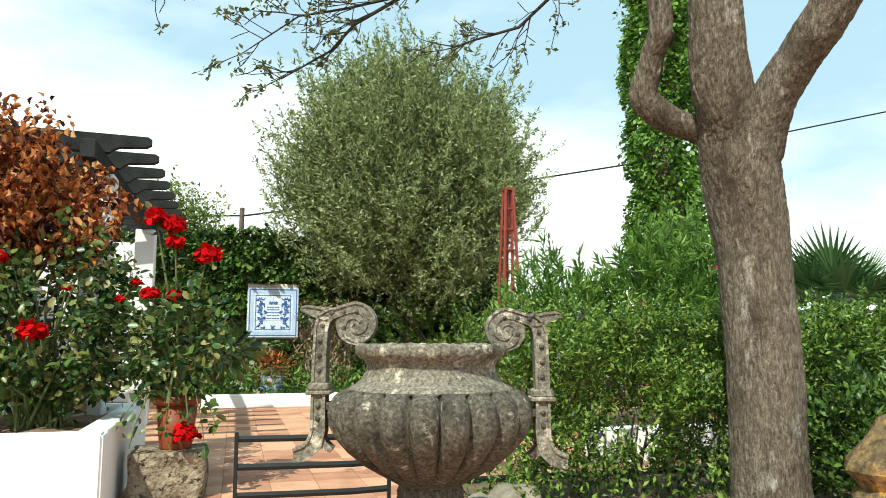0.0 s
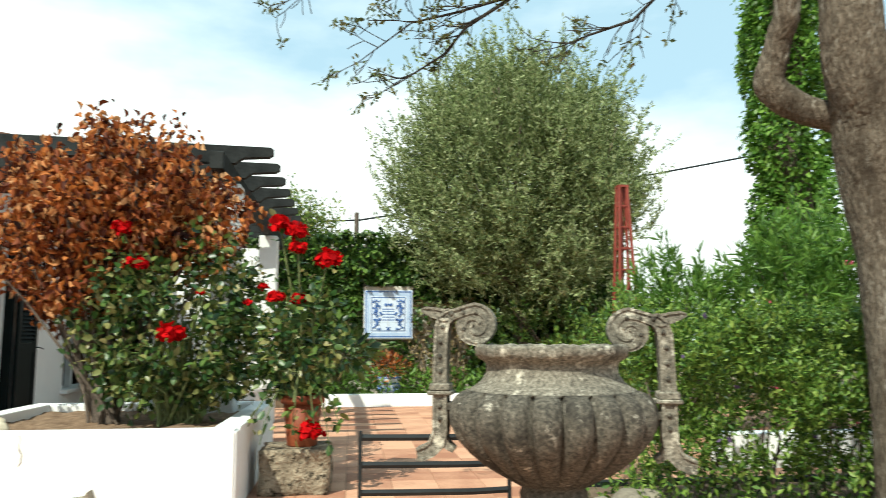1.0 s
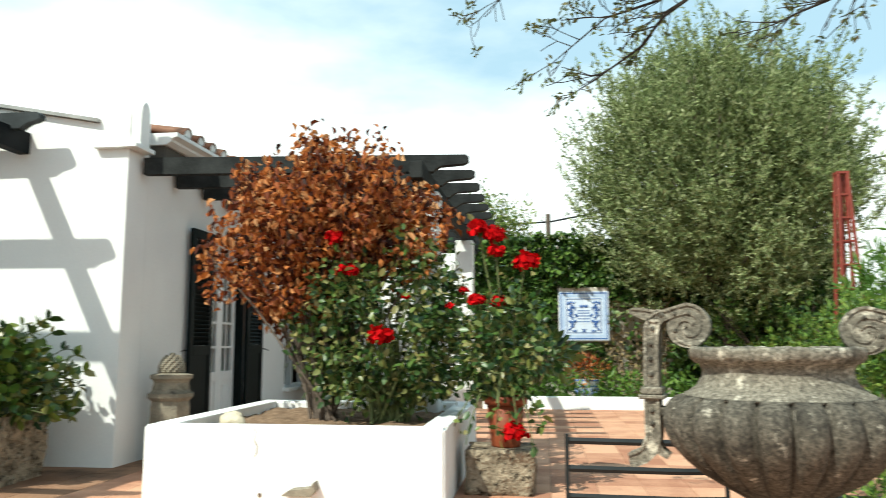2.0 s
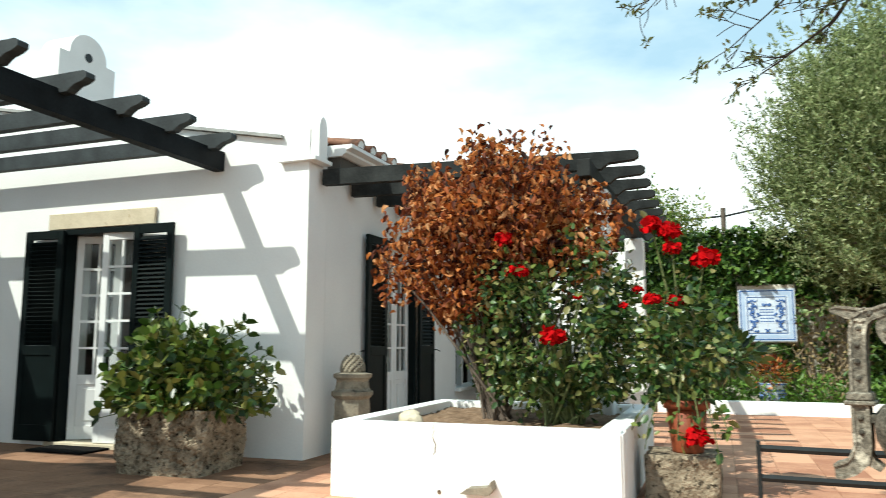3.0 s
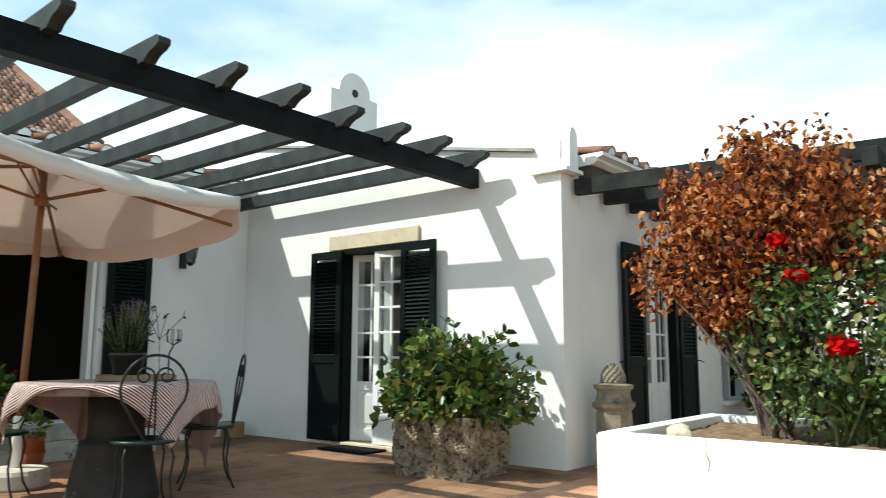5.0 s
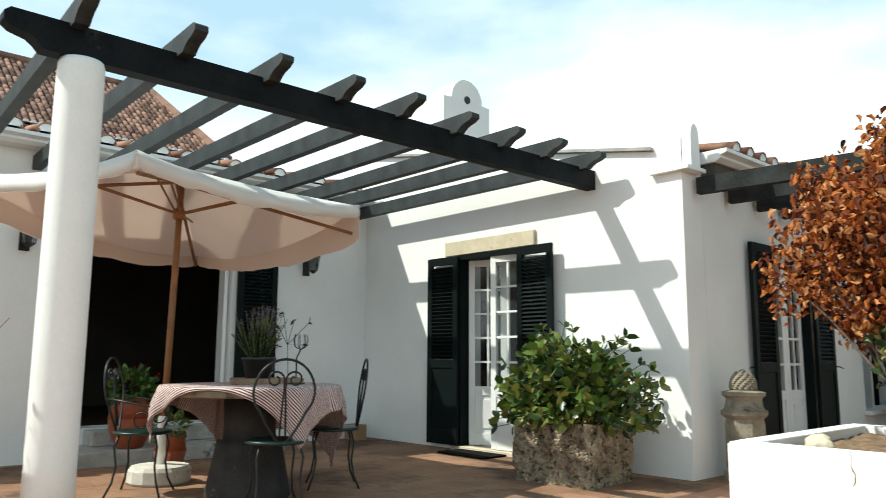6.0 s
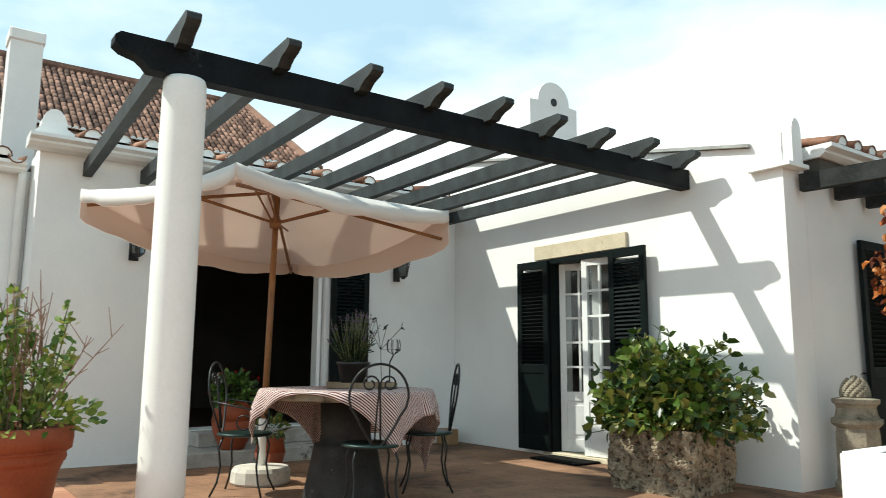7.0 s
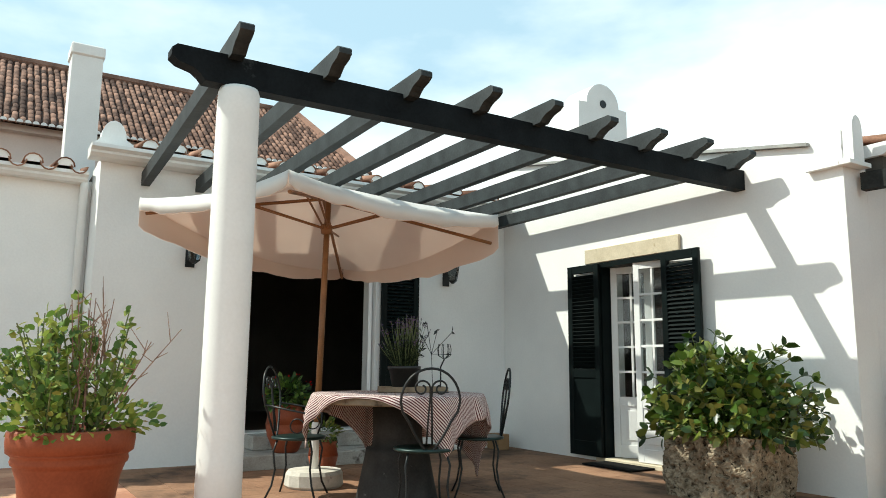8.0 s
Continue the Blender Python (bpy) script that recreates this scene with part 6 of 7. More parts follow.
def table_things():
    tray = thing("tray", "flat wooden tray on the tablecloth", "tray", (-5.5, 3.15, 0.826))
    tray.rotation_euler = (0, 0, radians(65))
    part("bottom", boxes((-0.26, 0.26, -0.14, 0.14, 0.0, 0.012)), M_WOOD, tray)
    for a in ((-0.26, 0.26, -0.152, -0.14, 0, 0.04), (-0.26, 0.26, 0.14, 0.152, 0, 0.04), (-0.272, -0.26, -0.152, 0.152, 0, 0.04), (0.26, 0.272, -0.152, 0.152, 0, 0.04)):
        part("rim", boxes(a), M_WOOD, tray)
    pot = thing("lavender_pot", "dark pot of flowering lavender on the tray", "potted plant", (-5.58, 3.12, 0.839))
    part("pot", lathe(bmesh.new(), [(0.09, 0), (0.095, 0.01), (0.125, 0.16), (0.135, 0.165), (0.135, 0.19), (0.115, 0.19), (0.1, 0.16)], 28), surface("dark_glazed_pot", (0.008, 0.007, 0.007), (0.022, 0.020, 0.019), 0.35, 5, 40, 0.1), pot, smooth=True)
    rng = np.random.default_rng(141)
    bm = bmesh.new()
    at, dd, fa = [], [], []
    for i in range(90):
        a, lean = rng.uniform(0, 6.28), rng.uniform(0, 0.55)
        tip = Vector((math.cos(a) * lean * 0.42, math.sin(a) * lean * 0.42, 0.18 + rng.uniform(0.18, 0.42)))
        foot = Vector((math.cos(a) * 0.06, math.sin(a) * 0.06, 0.16))
        tube(bm, [foot, foot.lerp(tip, 0.5), tip], [0.0025, 0.002, 0.0015], 4)
        for k in range(14):
            at.append(foot.lerp(tip, rng.uniform(0.05, 0.6)))
            dd.append(np.array(tip - foot) * 2 + rng.normal(0, 0.5, 3))
        for k in range(8):
            fa.append(foot.lerp(tip, rng.uniform(0.85, 1.0)))
    part("stem", bm, M_GREENSTEM, pot)
    leaves("foliage", at, dd, 0.06, 0.14, M_LAVENDER, pot, seed=142)
    leaves("flower_spike", fa, rng.normal(size=(len(fa), 3)) + np.array((0, 0, 1)), 0.018, 0.6, M_PURPLE, pot, seed=143, kind="stuff")
    dec = thing("garden_stake", "black iron ornament with leaf sprays and a tulip cage", "ornament", (-5.28, 3.28, 0.824))
    bm = lathe(bmesh.new(), [(0.07, 0), (0.07, 0.006), (0.02, 0.012)], 16)
    part("foot", bm, M_IRON, dec)
    bm = bmesh.new()
    tube(bm, [(0, 0, 0.01), (0, 0, 0.2), (0.02, 0.02, 0.26)], 0.006, 6)
    for k in range(7):
        a = k * math.pi * 2 / 7
        tube(bm, [(0.02, 0.02, 0.26), (0.02 + 0.05 * math.cos(a), 0.02 + 0.05 * math.sin(a), 0.29), (0.02 + 0.055 * math.cos(a), 0.02 + 0.055 * math.sin(a), 0.34), (0.02 + 0.045 * math.cos(a), 0.02 + 0.045 * math.sin(a), 0.38)], 0.003, 5)
    part("tulip_cage", bm, M_IRON, dec)
    bm = bmesh.new()
    pts = []
    for (x, y, z) in ((-0.12, -0.06, 0.55), (-0.05, 0.0, 0.50), (0.03, 0.08, 0.47), (-0.10, -0.1, 0.42), (0.0, 0.1, 0.30)):
        tube(bm, [(-0.05, -0.04, 0.0), (-0.06, -0.05, 0.3), (x, y, z)], 0.0025, 4)
        pts.append((x, y, z))
    part("wire", bm, M_IRON, dec)
    leaves("iron_leaf", np.repeat(np.array(pts), 3, 0), np.random.default_rng(3).normal(size=(15, 3)), 0.05, 0.4, M_IRON, dec, seed=5, kind="stuff")


table_things()


def wall_lantern(y):
    ob = thing("wall_lantern", "black iron wall lantern with glass sides", "lantern", (WALL_B, y, 2.05))
    part("backplate", boxes((0.002, 0.015, -0.05, 0.05, 0.0, 0.3), bevel=0.004), M_IRON, ob)
    part("bracket", tube(bmesh.new(), [(0.01, 0, 0.25), (0.09, 0, 0.33), (0.17, 0, 0.30)], 0.008, 6), M_IRON, ob)
    bm = bmesh.new()
    lathe(bm, [(0.02, 0.02), (0.055, 0.05), (0.06, 0.06)], 4, (0.17, 0, 0))
    lathe(bm, [(0.11, 0.25), (0.05, 0.30), (0.015, 0.33)], 4, (0.17, 0, 0))
    for k in range(4):
        a = k * math.pi / 2
        tube(bm, [(0.17 + 0.058 * math.cos(a), 0.058 * math.sin(a), 0.055), (0.17 + 0.095 * math.cos(a), 0.095 * math.sin(a), 0.25)], 0.006, 5)
    part("cage", bm, M_IRON, ob)
    g = part("pane", lathe(bmesh.new(), [(0.05, 0.06), (0.086, 0.248)], 4, (0.17, 0, 0)), M_SMOKED, ob, "dark-tinted lantern glass")
    g.visible_shadow = False


wall_lantern(5.25)
wall_lantern(2.02)

# pots on the step behind the table
terracotta("flower_pot", "round-bellied terracotta pot on the white step", (-7.8, 2.97, 0.142), [(r * 0.8, z * 0.8) for r, z in ((0.14, -0.002), (0.16, 0.02), (0.25, 0.22), (0.27, 0.36), (0.24, 0.5), (0.2, 0.56), (0.215, 0.6), (0.18, 0.6), (0.16, 0.55), (0.05, 0.54))])
g = thing("geranium", "red-flowering geranium growing in the bellied pot", "potted plant", (-7.8, 2.97, 0.57))
rng = np.random.default_rng(151)
p, dd = shell_points(rng, 420, (0, 0, 0.15), (0.21, 0.21, 0.17), 0.3)
leaves("foliage", p, dd, 0.07, 0.8, M_IVY, g, shape=LEAF_BROAD, seed=152)
p, dd = shell_points(rng, 36, (0, 0, 0.18), (0.25, 0.25, 0.21), 0.85)
leaves("blossom", p, dd, 0.026, 0.9, M_ROSE, g, seed=153)
terracotta("flower_pot", "small terracotta pot on the terrace floor", (-6.9, 3.0, 0.0), [(0.09, -0.004), (0.1, 0.02), (0.14, 0.2), (0.12, 0.3), (0.13, 0.33), (0.1, 0.33), (0.04, 0.3)])
g = thing("green_plant", "small leafy plant in the low pot", "potted plant", (-6.9, 3.0, 0.3))
p, dd = shell_points(rng, 220, (0, 0, 0.1), (0.15, 0.15, 0.13), 0.3)
leaves("foliage", p, dd, 0.06, 0.5, M_HYDRANGEA, g, seed=154)
terracotta("flower_pot", "small terracotta bowl by the column", (-7.55, 2.2, 0.0), [(0.1, -0.004), (0.15, 0.12), (0.14, 0.12), (0.05, 0.1)])
solo("cardboard_box", boxes((-0.13, 0.13, -0.08, 0.08, 0.002, 0.19), bevel=0.004), surface("brown_card", (0.26, 0.15, 0.07), (0.36, 0.22, 0.11), 0.85), "brown box on the floor in the wall corner", "box", (-8.1, 5.9, 0))


# ---- stone trough with its plant ----
def trough():
    ob = thing("stone_trough", "rough pitted limestone trough on the terrace", "trough", (-4.31, 5.46, 0))
    bm = bmesh.new()
    box(bm, -0.42, 0.42, -0.34, 0.34, -0.004, 0.5)
    bmesh.ops.subdivide_edges(bm, edges=bm.edges[:], cuts=44, use_grid_fill=True)
    for v in bm.verts:
        c = v.co.copy()
        pit = noise.noise(c * 15) + 0.8 * noise.noise(c * 34)
        big = noise.noise(c * 3.2)
        k = 0.030 * big - 0.062 * max(0.0, pit - 0.05) ** 1.1 + 0.006 * noise.noise(c * 55)
        side = Vector((1 if c.x > 0.41 else -1 if c.x < -0.41 else 0, 1 if c.y > 0.33 else -1 if c.y < -0.33 else 0, 0.6 if c.z > 0.49 else 0))
        v.co = c + side * k
        v.co.x *= 0.95 + 0.05 * min(1.0, c.z / 0.3)
        corner = max(0, abs(c.x) - 0.37) * max(0, abs(c.y) - 0.29)
        v.co -= Vector((math.copysign(1, c.x), math.copysign(1, c.y), 0)) * corner * 9
    part("block", bm, M_TROUGH, ob)
    part("soil", boxes((-0.35, 0.35, -0.27, 0.27, 0.47, 0.525)), M_SOIL, ob)
    ob.rotation_euler = (0, 0, radians(4))
    pl = thing("hydrangea", "leafy green hydrangea bush growing in the stone trough", "potted plant", (-4.29, 5.46, 0.51))
    rng = np.random.default_rng(161)
    bm = bmesh.new()
    at, dd = [], []
    for i in range(370):
        v = rng.normal(size=3)
        v[2] = abs(v[2]) - 0.12
        v /= np.linalg.norm(v)
        tip = v * np.array((0.76, 0.52, 0.74)) * rng.uniform(0.62, 1.04) * (1 + 0.22 * noise.noise(Vector(v) * 2.5)) + np.array((0, 0, 0.04))
        foot = Vector((rng.uniform(-0.25, 0.25), rng.uniform(-0.2, 0.2), 0))
        tube(bm, [foot, foot.lerp(Vector(tip), 0.5) + Vector((0, 0, 0.06)), Vector(tip)], [0.008, 0.006, 0.004], 5)
        ax = Vector(tip - np.array(foot)).normalized()
        for lv in range(4):
            base = foot.lerp(Vector(tip), 1 - 0.17 * lv)
            spin = rng.uniform(0, 6.28)
            for s in range(3 if lv == 0 else 2):
                a = spin + s * (2.1 if lv == 0 else math.pi)
                side = ax.cross(Vector((0.3, 0.2, 1))).normalized()
                out = side * math.cos(a) + ax.cross(side) * math.sin(a)
                at.append(base)
                dd.append(out + ax * (0.9 if lv == 0 else 0.3) + Vector((0, 0, -0.05)))
    part("stem", bm, M_GREENSTEM, pl)
    leaves("foliage", at, dd, 0.098, 0.68, M_HYDRANGEA, pl, shape=LEAF_BROAD, seed=162)


trough()


def pine_cone_finial():
    ob = thing("stone_finial", "carved stone pine cone on a moulded stone pedestal", "finial", (-3.33, 6.62, 0))
    part("pedestal", lathe(bmesh.new(), [(0.20, -0.004), (0.2, 0.08), (0.18, 0.1), (0.175, 0.47), (0.165, 0.52), (0.195, 0.545), (0.205, 0.555), (0.205, 0.59), (0.15, 0.60)], 8), M_CARVED, ob)
    bm = lathe(bmesh.new(), [(0.175, 0.595), (0.16, 0.62), (0.15, 0.68), (0.155, 0.70), (0.18, 0.72), (0.182, 0.75), (0.12, 0.765)], 24, wave=lambda a, z: 1 - (0.05 * abs(math.sin(a * 6)) if 0.6 < z < 0.69 else 0))
    part("acanthus_cup", bm, M_CARVED, ob)
    bm = bmesh.new()
    for i in range(9):
        f = i / 8
        z, r = 0.775 + 0.14 * f, 0.088 * math.sqrt(max(0.0, 1 - f ** 2.2)) + 0.012
        k = max(5, int(14 * (1 - 0.55 * f)))
        for s in range(k):
            a = 2 * math.pi * (s + 0.5 * (i % 2)) / k
            lathe(bm, [(0.004, -0.02), (0.024, 0.0), (0.016, 0.022), (0.003, 0.03)], 6, (r * math.cos(a), r * math.sin(a), z))
    lathe(bm, [(0.100, 0.76), (0.098, 0.80), (0.074, 0.87), (0.02, 0.92)], 16)
    part("pine_cone", bm, M_CARVED, ob)


pine_cone_finial()


# ---- big terracotta pot in front of the column ----
terracotta("flower_pot", "large ribbed terracotta pot standing on the terrace", (-4.98, 0.65, 0.0), [(r * 0.85, z) for r, z in ((0.24, -0.004), (0.25, 0.01), (0.31, 0.40), (0.335, 0.46), (0.34, 0.475), (0.352, 0.48), (0.358, 0.50), (0.352, 0.52), (0.36, 0.53), (0.385, 0.545), (0.392, 0.60), (0.39, 0.655), (0.375, 0.668), (0.35, 0.665), (0.34, 0.60), (0.1, 0.59))])


def pot_plant():
    ob = thing("potted_shrub", "half-bare green shrub with brown twigs in the large pot", "potted plant", (-4.98, 0.65, 0.59))
    rng = np.random.default_rng(171)
    bm, bm2 = bmesh.new(), bmesh.new()
    at, dd = [], []
    for i in range(66):
        a, lean = rng.uniform(0, 6.28), rng.uniform(0.1, 1.0)
        tip = Vector((math.cos(a) * 0.54 * lean, math.sin(a) * 0.54 * lean, rng.uniform(0.46, 0.90) * (1 - 0.3 * lean)))
        foot = Vector((math.cos(a) * 0.12, math.sin(a) * 0.12, 0))
        mid = foot.lerp(tip, 0.5) + Vector(rng.normal(0, 0.03, 3))
        bare = tip.y > -0.08 and rng.random() < 0.72
        if bare:
            tip.x, tip.y, tip.z = tip.x * 1.1, tip.y * 1.25, tip.z * 1.05
        tube(bm2 if bare else bm, [foot, mid, tip], [0.006, 0.0045, 0.0025] if bare else [0.008, 0.006, 0.0035], 5)
        if bare:
            for s in range(4):
                q = mid.lerp(tip, rng.uniform(0.1, 0.9))
                tube(bm2, [q, q + Vector(rng.normal(0, 0.05, 3)) + Vector((0, 0, 0.07))], [0.0035, 0.002], 4)
            continue
        for k in range(36):
            at.append(foot.lerp(mid, rng.random()).lerp(tip, rng.random()) + Vector(rng.normal(0, 0.02, 3)))
            dd.append(rng.normal(0, 0.8, 3) + np.array((0, 0, 0.3)))
    p, o = shell_points(rng, 420, (0, 0, 0.12), (0.46, 0.46, 0.13), 0.5)
    at += list(p)
    dd += list(o + np.array((0, 0, 0.3)))
    part("stem", bm, M_GREENSTEM, ob)
    part("twig", bm2, surface("red_brown_twig", (0.13, 0.065, 0.045), (0.34, 0.21, 0.15), 0.8, 20, 80, 0.3), ob, "bare reddish brown twigs")
    leaves("foliage", at, dd, 0.054, 0.74, M_LIGHTLEAF, ob, shape=LEAF_BROAD, seed=172)


pot_plant()


# ---- iron bench, obelisk, stones ----
def low_rail():
    ob = thing("iron_rail", "low black iron rail with three bars beside the urn", "railing", (0.48, 4.3, 0))
    for x in (-0.4, 0.4):
        part("post", boxes((x - 0.010, x + 0.010, -0.010, 0.010, -0.004, 0.555), bevel=0.002), M_IRON, ob)
    for z in (0.52, 0.378, 0.236):
        bm = bmesh.new()
        tube(bm, [(-0.39, 0, z), (-0.1, 0.004, z - 0.004), (0.2, -0.004, z - 0.006), (0.39, 0, z)], 0.017, 4)
        for v in bm.verts:
            v.co.y *= 0.4
        part("bar", bm, M_IRON, ob)


low_rail()


def obelisk():
    ob = thing("plant_obelisk", "red-painted iron plant obelisk behind the urn", "obelisk", (3.79, 10.25, 0))
    for sx in (-1, 1):
        for sy in (-1, 1):
            part("leg", tube(bmesh.new(), [(sx * 0.17, sy * 0.17, 0), (sx * 0.115, sy * 0.115, 1.6), (sx * 0.055, sy * 0.055, 3.18)], 0.022, 6), M_RUST, ob)
    for i in range(9):
        z = 0.5 + i * 0.3
        w = 0.155 - 0.032 * z
        bm = boxes((-w, w, -w - 0.008, -w + 0.008, z - 0.01, z + 0.01), (-w, w, w - 0.008, w + 0.008, z - 0.01, z + 0.01), (-w - 0.008, -w + 0.008, -w, w, z - 0.01, z + 0.01), (w - 0.008, w + 0.008, -w, w, z - 0.01, z + 0.01))
        part("cross_bar", bm, M_RUST, ob)
    part("inner_bar", tube(bmesh.new(), [(0.02, 0, 0), (-0.02, 0.02, 1.7), (0.0, 0, 3.15)], 0.018, 6), M_RUST, ob)
    part("inner_bar", tube(bmesh.new(), [(-0.09, -0.1, 0), (0.03, -0.05, 2.0), (0.05, -0.05, 3.15)], 0.015, 6), M_RUST, ob)
    part("cap", boxes((-0.075, 0.075, -0.075, 0.075, 3.17, 3.2)), M_RUST, ob)


obelisk()

bm = lathe(bmesh.new(), [(0.22, -0.004), (0.2, 0.3), (0.16, 0.34), (0.22, 0.42), (0.215, 0.46), (0.12, 0.58), (0.07, 0.66), (0.03, 0.68)], 9)
for v in bm.verts:
    v.co += Vector((noise.noise(v.co * 9), noise.noise(v.co * 9 + Vector((4, 0, 0))), 0)) * 0.02
solo("lichened_finial", bm, M_LICHEN, "lichen-covered carved stone cap by the path", "finial", (3.07, 3.14, 0), smooth=False)


def white_rock(at0, s, seed):
    bm = bmesh.new()
    bmesh.ops.create_icosphere(bm, subdivisions=3, radius=s)
    for v in bm.verts:
        v.co = Vector((v.co.x * 1.3, v.co.y, v.co.z * 0.7)) * (1 + 0.35 * noise.noise(v.co * (1.6 / s) + Vector((seed, 0, 0))))
    solo("rock", bm, M_CARVED, "pale rough stone edging the bed", "stone", at0, smooth=True)


white_rock((1.33, 4.1, 0.12), 0.13, 1)
white_rock((1.62, 4.35, 0.12), 0.13, 5)
white_rock((2.45, 4.0, 0.04), 0.08, 8)

# ---- distance: wire, pole, roofs, chimney ----
solo("overhead_wire", tube(bmesh.new(), [(-12, 16, 3.0), (0.15, 16, 3.56), (3.5, 16, 4.15), (6.72, 16, 4.73), (8.89, 16, 5.18), (13.55, 16, 6.34), (17.12, 16, 7.23), (30, 16, 10.6)], 0.02, 5), M_IRON, "thin black overhead cable", "cable")
solo("utility_pole", tube(bmesh.new(), [(0.1, 16, -0.1), (0.1, 16, 3.72)], 0.05, 8), M_TWIG, "short dark pole behind the garden wall", "pole")


def gable_chimney():
    ob = thing("chimney", "white round-topped plaster chimney with a dark smoke hole", "chimney", (-8.0, 7.77, 3.4))
    p = [(-0.48, 0.92), (0.48, 0.92), (0.48, 1.47), (0.32, 1.48)] + [(0.32 * math.cos(a), 1.49 + 0.32 * math.sin(a)) for a in np.linspace(0.05, math.pi - 0.05, 17)] + [(-0.32, 1.48), (-0.48, 1.47)]
    part("body", outline(bmesh.new(), p, 0.5, "x", -0.5), M_TRIM, ob)
    # added slope, angled into the sun so the chimney foot shows white
    bm = bmesh.new()
    outline(bm, [(-0.55, -0.2), (0.75, -0.2), (0.75, 0.05), (0.0, 0.918), (-0.5, 0.918), (-0.55, 0.8)], 0.98, "y", -0.49)
    part("shoulder", bm, M_TRIM, ob)
    part("smoke_hole", lathe(bmesh.new(), [(0.062, 0), (0.06, 0.012)], 20), M_IRON, ob, "dark round hole").matrix_basis = pose(-0.002, 0.0, 1.50, 0, 90, 0)


gable_chimney()
ch = thing("chimney", "tall square white plaster chimney", "chimney", (-10.5, 1.06, 2.6))
part("shaft", boxes((-0.2, 0.2, -0.18, 0.18, 0, 2.3)), M_TRIM, ch)
part("cap", boxes((-0.22, 0.22, -0.2, 0.2, 2.302, 2.46), bevel=0.02), M_TRIM, ch)


# ---- roof tiles ----
def barrel(length, r0, r1, thick=0.014, seg=7, up=True):
    """One half-round roof tile lying along +x, sloping with its object."""
    bm = bmesh.new()
    rings = []
    for x, r in ((0, r0), (length, r1)):
        ring = []
        for rr in (r, r - thick):
            ring.append([bm.verts.new((x, -rr * math.cos(math.pi * k / (seg - 1)), rr * math.sin(math.pi * k / (seg - 1)) * (1 if up else -1))) for k in range(seg)])
        rings.append(ring)
    for s in (0, 1):
        for k in range(seg - 1):
            bm.faces.new((rings[0][s][k], rings[0][s][k + 1], rings[1][s][k + 1], rings[1][s][k]))
    for e in (0, 1):
        for k in range(seg - 1):
            bm.faces.new((rings[e][0][k], rings[e][0][k + 1], rings[e][1][k + 1], rings[e][1][k]))
    for k in (0, seg - 1):
        bm.faces.new((rings[0][0][k], rings[1][0][k], rings[1][1][k], rings[0][1][k]))
    bmesh.ops.recalc_face_normals(bm, faces=bm.faces)
    return bm


def tile_roof(name, label, edge, y0, y1, run, pitch, spacing, rows, facing=1, mortar=True, limit=300):
    """Barrel tiles in courses up a slope. The eave runs along y at edge=(x, z); the slope climbs away from facing."""
    ob = thing(name, label, "roof", (edge[0], 0, edge[1]), kind="structure")
    slope = Matrix.Rotation(radians(pitch) * facing, 4, "Y")
    deck = bmesh.new()
    box(deck, -run if facing > 0 else 0, 0 if facing > 0 else run, y0, y1, -0.07, -0.015)
    bmesh.ops.transform(deck, matrix=slope, verts=deck.verts)
    part("deck", deck, M_ROOF_JOINED, ob)
    cover = finish("roof_tile", barrel(run / rows * 1.18, spacing * 0.33, spacing * 0.29), M_ROOF, True)
    pan = finish("pan_tile", barrel(run / rows * 1.18, spacing * 0.3, spacing * 0.3, up=False), M_ROOF, True)
    first, count = {"c": cover, "p": pan}, 0
    rest = bmesh.new()
    cols = int((y1 - y0) / spacing)
    for j in range(rows):
        for i in range(cols):
            for kind in ("c", "p"):
                x = -j * run / rows * facing
                y = y0 + (i + 0.5 + (0.5 if kind == "p" else 0)) * spacing
                m = slope @ Matrix.Translation((x + 0.05 * facing, y + random.uniform(-0.006, 0.006), (0.015 if kind == "c" else 0.035) + 0.004 * (j % 2))) @ Matrix.Rotation(math.pi if facing > 0 else 0, 4, "Z") @ Matrix.Rotation(radians(-2.0), 4, "Y")
                if count < limit:
                    t = first.pop(kind, None)
                    if t is None:
                        t = new("roof_tile" if kind == "c" else "pan_tile", (cover if kind == "c" else pan).data)
                    t.parent, t.matrix_basis = ob, m
                    count += 1
                else:
                    start = len(rest.verts)
                    rest.from_mesh((cover if kind == "c" else pan).data)
                    rest.verts.ensure_lookup_table()
                    bmesh.ops.transform(rest, matrix=m, verts=rest.verts[start:])
    if len(rest.verts):
        tagged(part("upper_tiles", rest, M_ROOF_JOINED, ob, smooth=True), kind="stuff")
    else:
        rest.free()
    if mortar:                                           # white mortar plugs under the eave tiles
        me = None
        for i in range(cols):
            if me is None:
                bm = outline(bmesh.new(), [(spacing * 0.3 * math.cos(a), spacing * 0.3 * math.sin(a)) for a in np.linspace(0, math.pi, 11)], 0.03, "x", -0.015)
                q = part("mortar_plug", bm, M_TRIM, ob, "white mortar")
                me = q.data
            else:
                q = new("mortar_plug", me)
                q.parent = ob
            q.matrix_basis = slope @ Matrix.Translation((0.03 * facing, y0 + (i + 0.5) * spacing, 0.018))
    return ob


tile_roof("roof_dining", "terracotta barrel tile roof with white mortared eave ends", (-8.18, 3.22), 1.36, 6.1, 3.2, 9, 0.29, 6)
tile_roof("roof_recess", "terracotta barrel tile roof over the recessed wall", (-8.78, 3.06), -4.0, 0.98, 3.0, 9, 0.29, 5, limit=150)
tile_roof("roof_gabled_room", "terracotta barrel tile roof over the gabled room", (-3.40, 2.96), 6.64, 12.5, 4.6, 7.0, 0.27, 8)
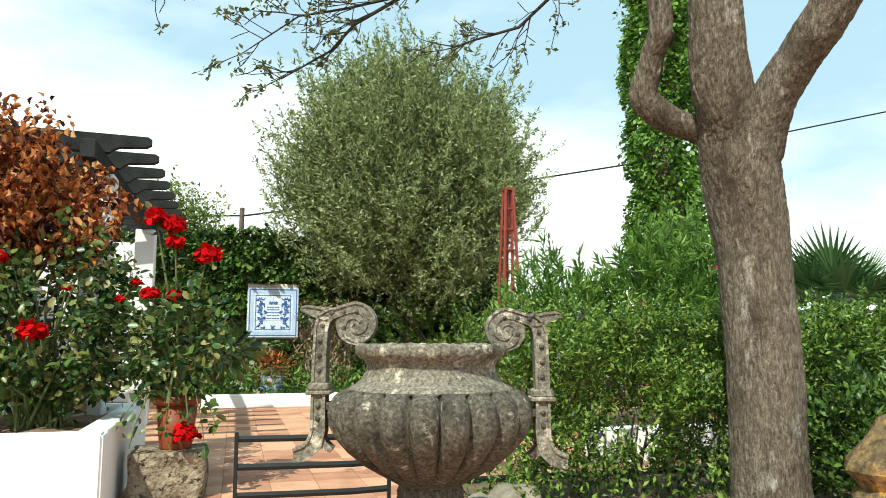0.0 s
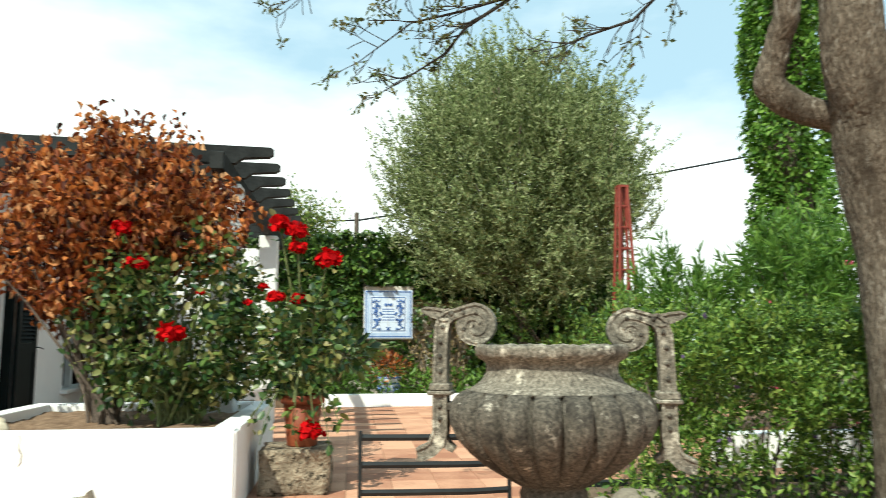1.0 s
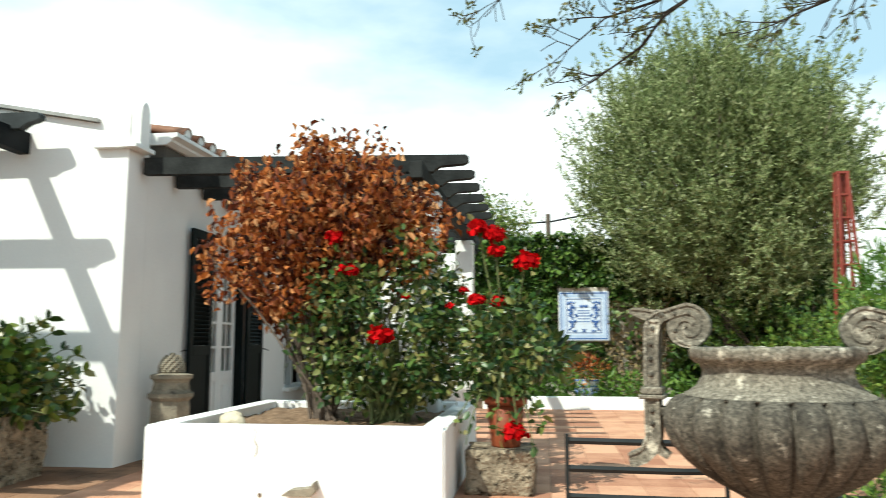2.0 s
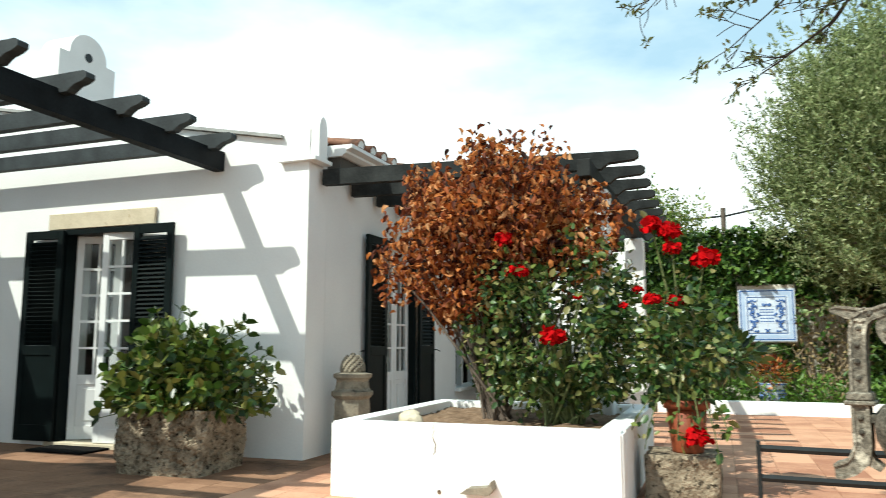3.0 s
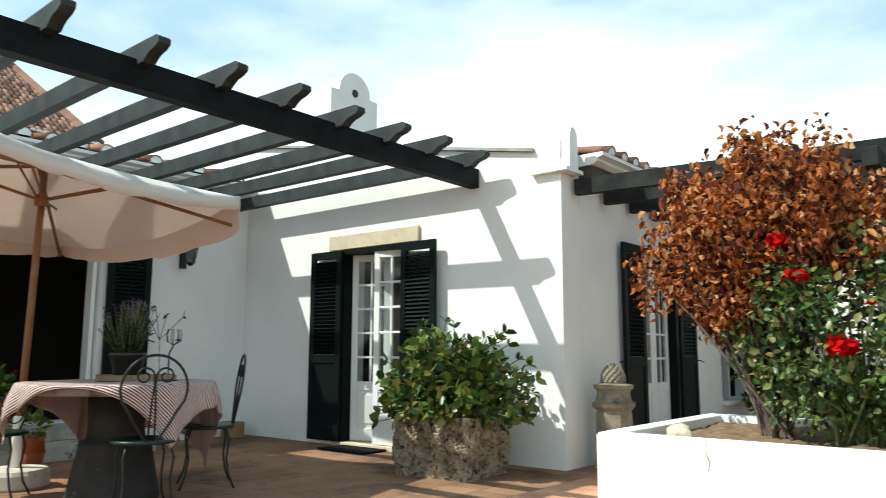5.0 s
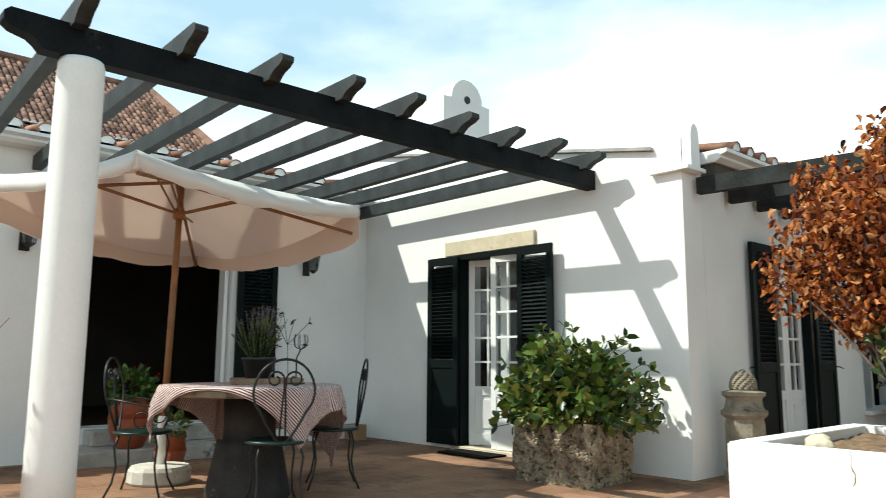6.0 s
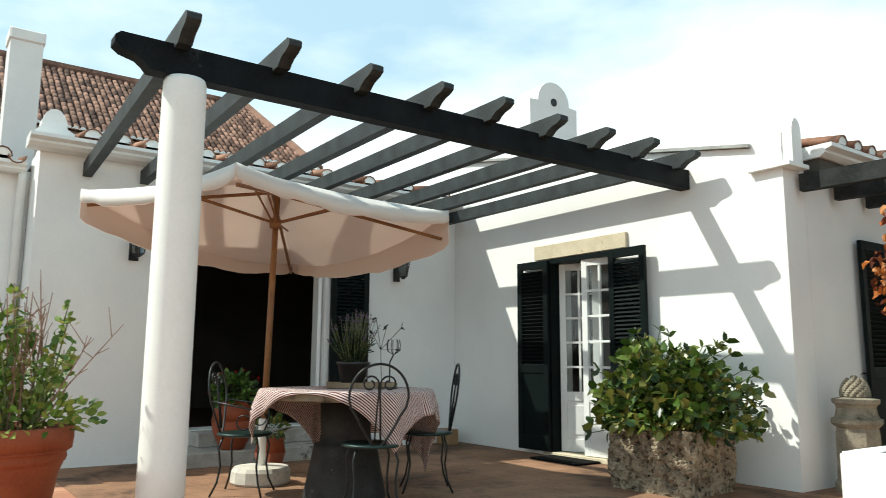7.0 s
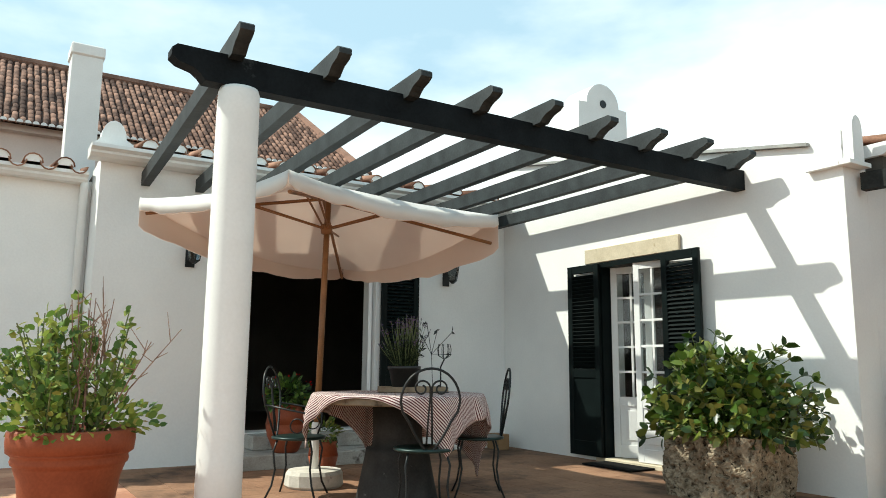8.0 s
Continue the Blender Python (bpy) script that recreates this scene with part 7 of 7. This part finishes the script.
# the big house behind
solo("wall_house_behind", boxes((-18.0, -12.75, -14, 6.0, 0, 4.42), (-18, -12.6, -14, 6.1, 4.42, 4.52), bevel=0.0), surface("pale_pink_render", (0.62, 0.52, 0.48), (0.72, 0.62, 0.57), 0.9, 2, 40, 0.2), "pale pink rendered wall of the house behind", "house", kind="structure")


def big_roof():
    ob = thing("roof_behind", "steep brown terracotta roof of the house behind", "roof", (0, 0, 0), kind="structure")
    x0, z0, x1, z1 = -12.45, 4.50, -15.0, 6.34
    y0, y1, yr = -13.0, 6.1, 5.6
    bm = bmesh.new()
    v = [bm.verts.new(p) for p in ((x0, y0, z0), (x0, y1, z0), (x1, yr, z1), (x1, y0, z1), (-17.6, y0, z0), (-17.6, y1, z0))]
    bm.faces.new((v[0], v[1], v[2], v[3]))
    bm.faces.new((v[3], v[2], v[5], v[4]))
    bm.faces.new((v[1], v[5], v[2]))
    # flat deck coloured dark to stand for the shadow gaps between tiles
    part("deck", bm, surface("tile_gap_shade", (0.03, 0.018, 0.014), (0.10, 0.055, 0.04), 0.9, 4, 40, 0.3), ob)
    slope_len = math.hypot(x1 - x0, z1 - z0)
    ang = math.atan2(z1 - z0, x0 - x1)
    rows, sp = 17, 0.104
    base = finish("roof_tile", barrel(slope_len / rows * 1.14, 0.044, 0.038, 0.018, 6), M_ROOF_FAR, True)
    for v in base.data.vertices:
        v.co.z *= 0.72
    rest, used = bmesh.new(), 0
    m0 = Matrix.Translation((x0, 0, z0)) @ Matrix.Rotation(ang, 4, "Y") @ Matrix.Rotation(math.pi, 4, "Z")
    order = [(j, i) for i in range(int((y1 - y0) / sp)) for j in range(rows)]
    for j, i in order[::-1]:
        y = y0 + (i + 0.5) * sp
        if y > y1 - (y1 - yr) * (j + 1) / rows or y < -6:
            continue
        m = m0 @ Matrix.Translation((j * slope_len / rows - 0.04, -y - random.uniform(-0.008, 0.008), 0.0)) @ Matrix.Rotation(radians(-6.5), 4, "Y")
        if used < 300:
            t = base if used == 0 else new("roof_tile", base.data)
            t.parent, t.matrix_basis = ob, m
            used += 1
        else:
            s = len(rest.verts)
            rest.from_mesh(base.data)
            rest.verts.ensure_lookup_table()
            bmesh.ops.transform(rest, matrix=m, verts=rest.verts[s:])
    tagged(part("field_tiles", rest, M_ROOF_FAR_JOINED, ob, smooth=True), kind="stuff")
    bm = bmesh.new()
    tube(bm, [(x1, y0, z1), (x1, yr, z1)], 0.11, 8)
    tube(bm, [(x1, yr, z1), (x0, y1, z0 + 0.03)], 0.10, 8)
    part("ridge", bm, M_ROOF_FAR_JOINED, ob)
    me = None
    for i in range(int((y1 + 6) / sp)):
        if me is None:
            bm = outline(bmesh.new(), [(0.045 * math.cos(a), 0.045 * math.sin(a)) for a in np.linspace(0, math.pi, 9)], 0.03, "x", -0.015)
            q = part("mortar_plug", bm, M_TRIM, ob, "white mortar")
            me = q.data
        else:
            q = new("mortar_plug", me)
            q.parent = ob
        q.matrix_basis = pose(x0 + 0.06, y1 - (i + 0.5) * sp, z0 + 0.0, 0, 0, 0)


big_roof()


# ---- terracotta paving ----
def paving():
    sp, gap = 0.33, 0.004
    half = (sp - gap) / 2
    master = finish("floor_tile", box(bmesh.new(), -half, half, -half, half, -0.012, 0.0, 0.002), M_TILE)
    shaded_master = finish("floor_tile", box(bmesh.new(), -half, half, -half, half, -0.012, 0.0, 0.001), M_TILE_SHADED)
    rest, used = {True: [], False: []}, {True: 0, False: 0}
    rng = random.Random(9)
    for i in range(-29, 23):
        for k in range(-4, 37):
            x, y = (i + 0.5) * sp, (k + 0.5) * sp
            if x < WALL_B and y > 1.0 or x < -9.5 or y > 12.15 or (x < WALL_C - 0.1 and y > WALL_A) or (PX0 + 0.1 < x < PX1 - 0.1 and PY0 + 0.1 < y < PY1 - 0.1) or (x > 1.3 and 3.4 < y < 5.36):
                continue
            near = (-0.6 < x < 1.6 and 5.0 < y < 9.5) or (-7.6 < x < -3.6 and 3.6 < y < 6.1)
            z, tilt = rng.uniform(-0.0005, 0.0005), (rng.uniform(-0.06, 0.06), rng.uniform(-0.06, 0.06), rng.uniform(-0.3, 0.3))
            old = x < -3.3 and y > 1.3                                # old: dirtier dining tiles, with the terrace shade put into their colour
            if near and used[old] < 150:
                src = shaded_master if old else master
                t = src if used[old] == 0 else new("floor_tile", src.data)
                t.parent = floor
                t.matrix_basis = pose(x, y, z, *tilt)
                used[old] += 1
            else:
                rest[old].append((x, y, z))
    src_v = [tuple(v.co) for v in master.data.vertices]
    src_f = [tuple(p.vertices) for p in master.data.polygons]
    for old, material in ((False, M_TILE_JOINED), (True, M_TILE_SHADED_JOINED)):
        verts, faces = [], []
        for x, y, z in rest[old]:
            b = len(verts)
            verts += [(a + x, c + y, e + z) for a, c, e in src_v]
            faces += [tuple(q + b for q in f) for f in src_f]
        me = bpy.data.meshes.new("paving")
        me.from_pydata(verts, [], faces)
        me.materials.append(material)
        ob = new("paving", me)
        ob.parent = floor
        tagged(ob, "grimy terracotta tiles, colour darkened for the dining-terrace shade" if old else "sunlit terracotta terrace tiles", "", "", "stuff")


paving()
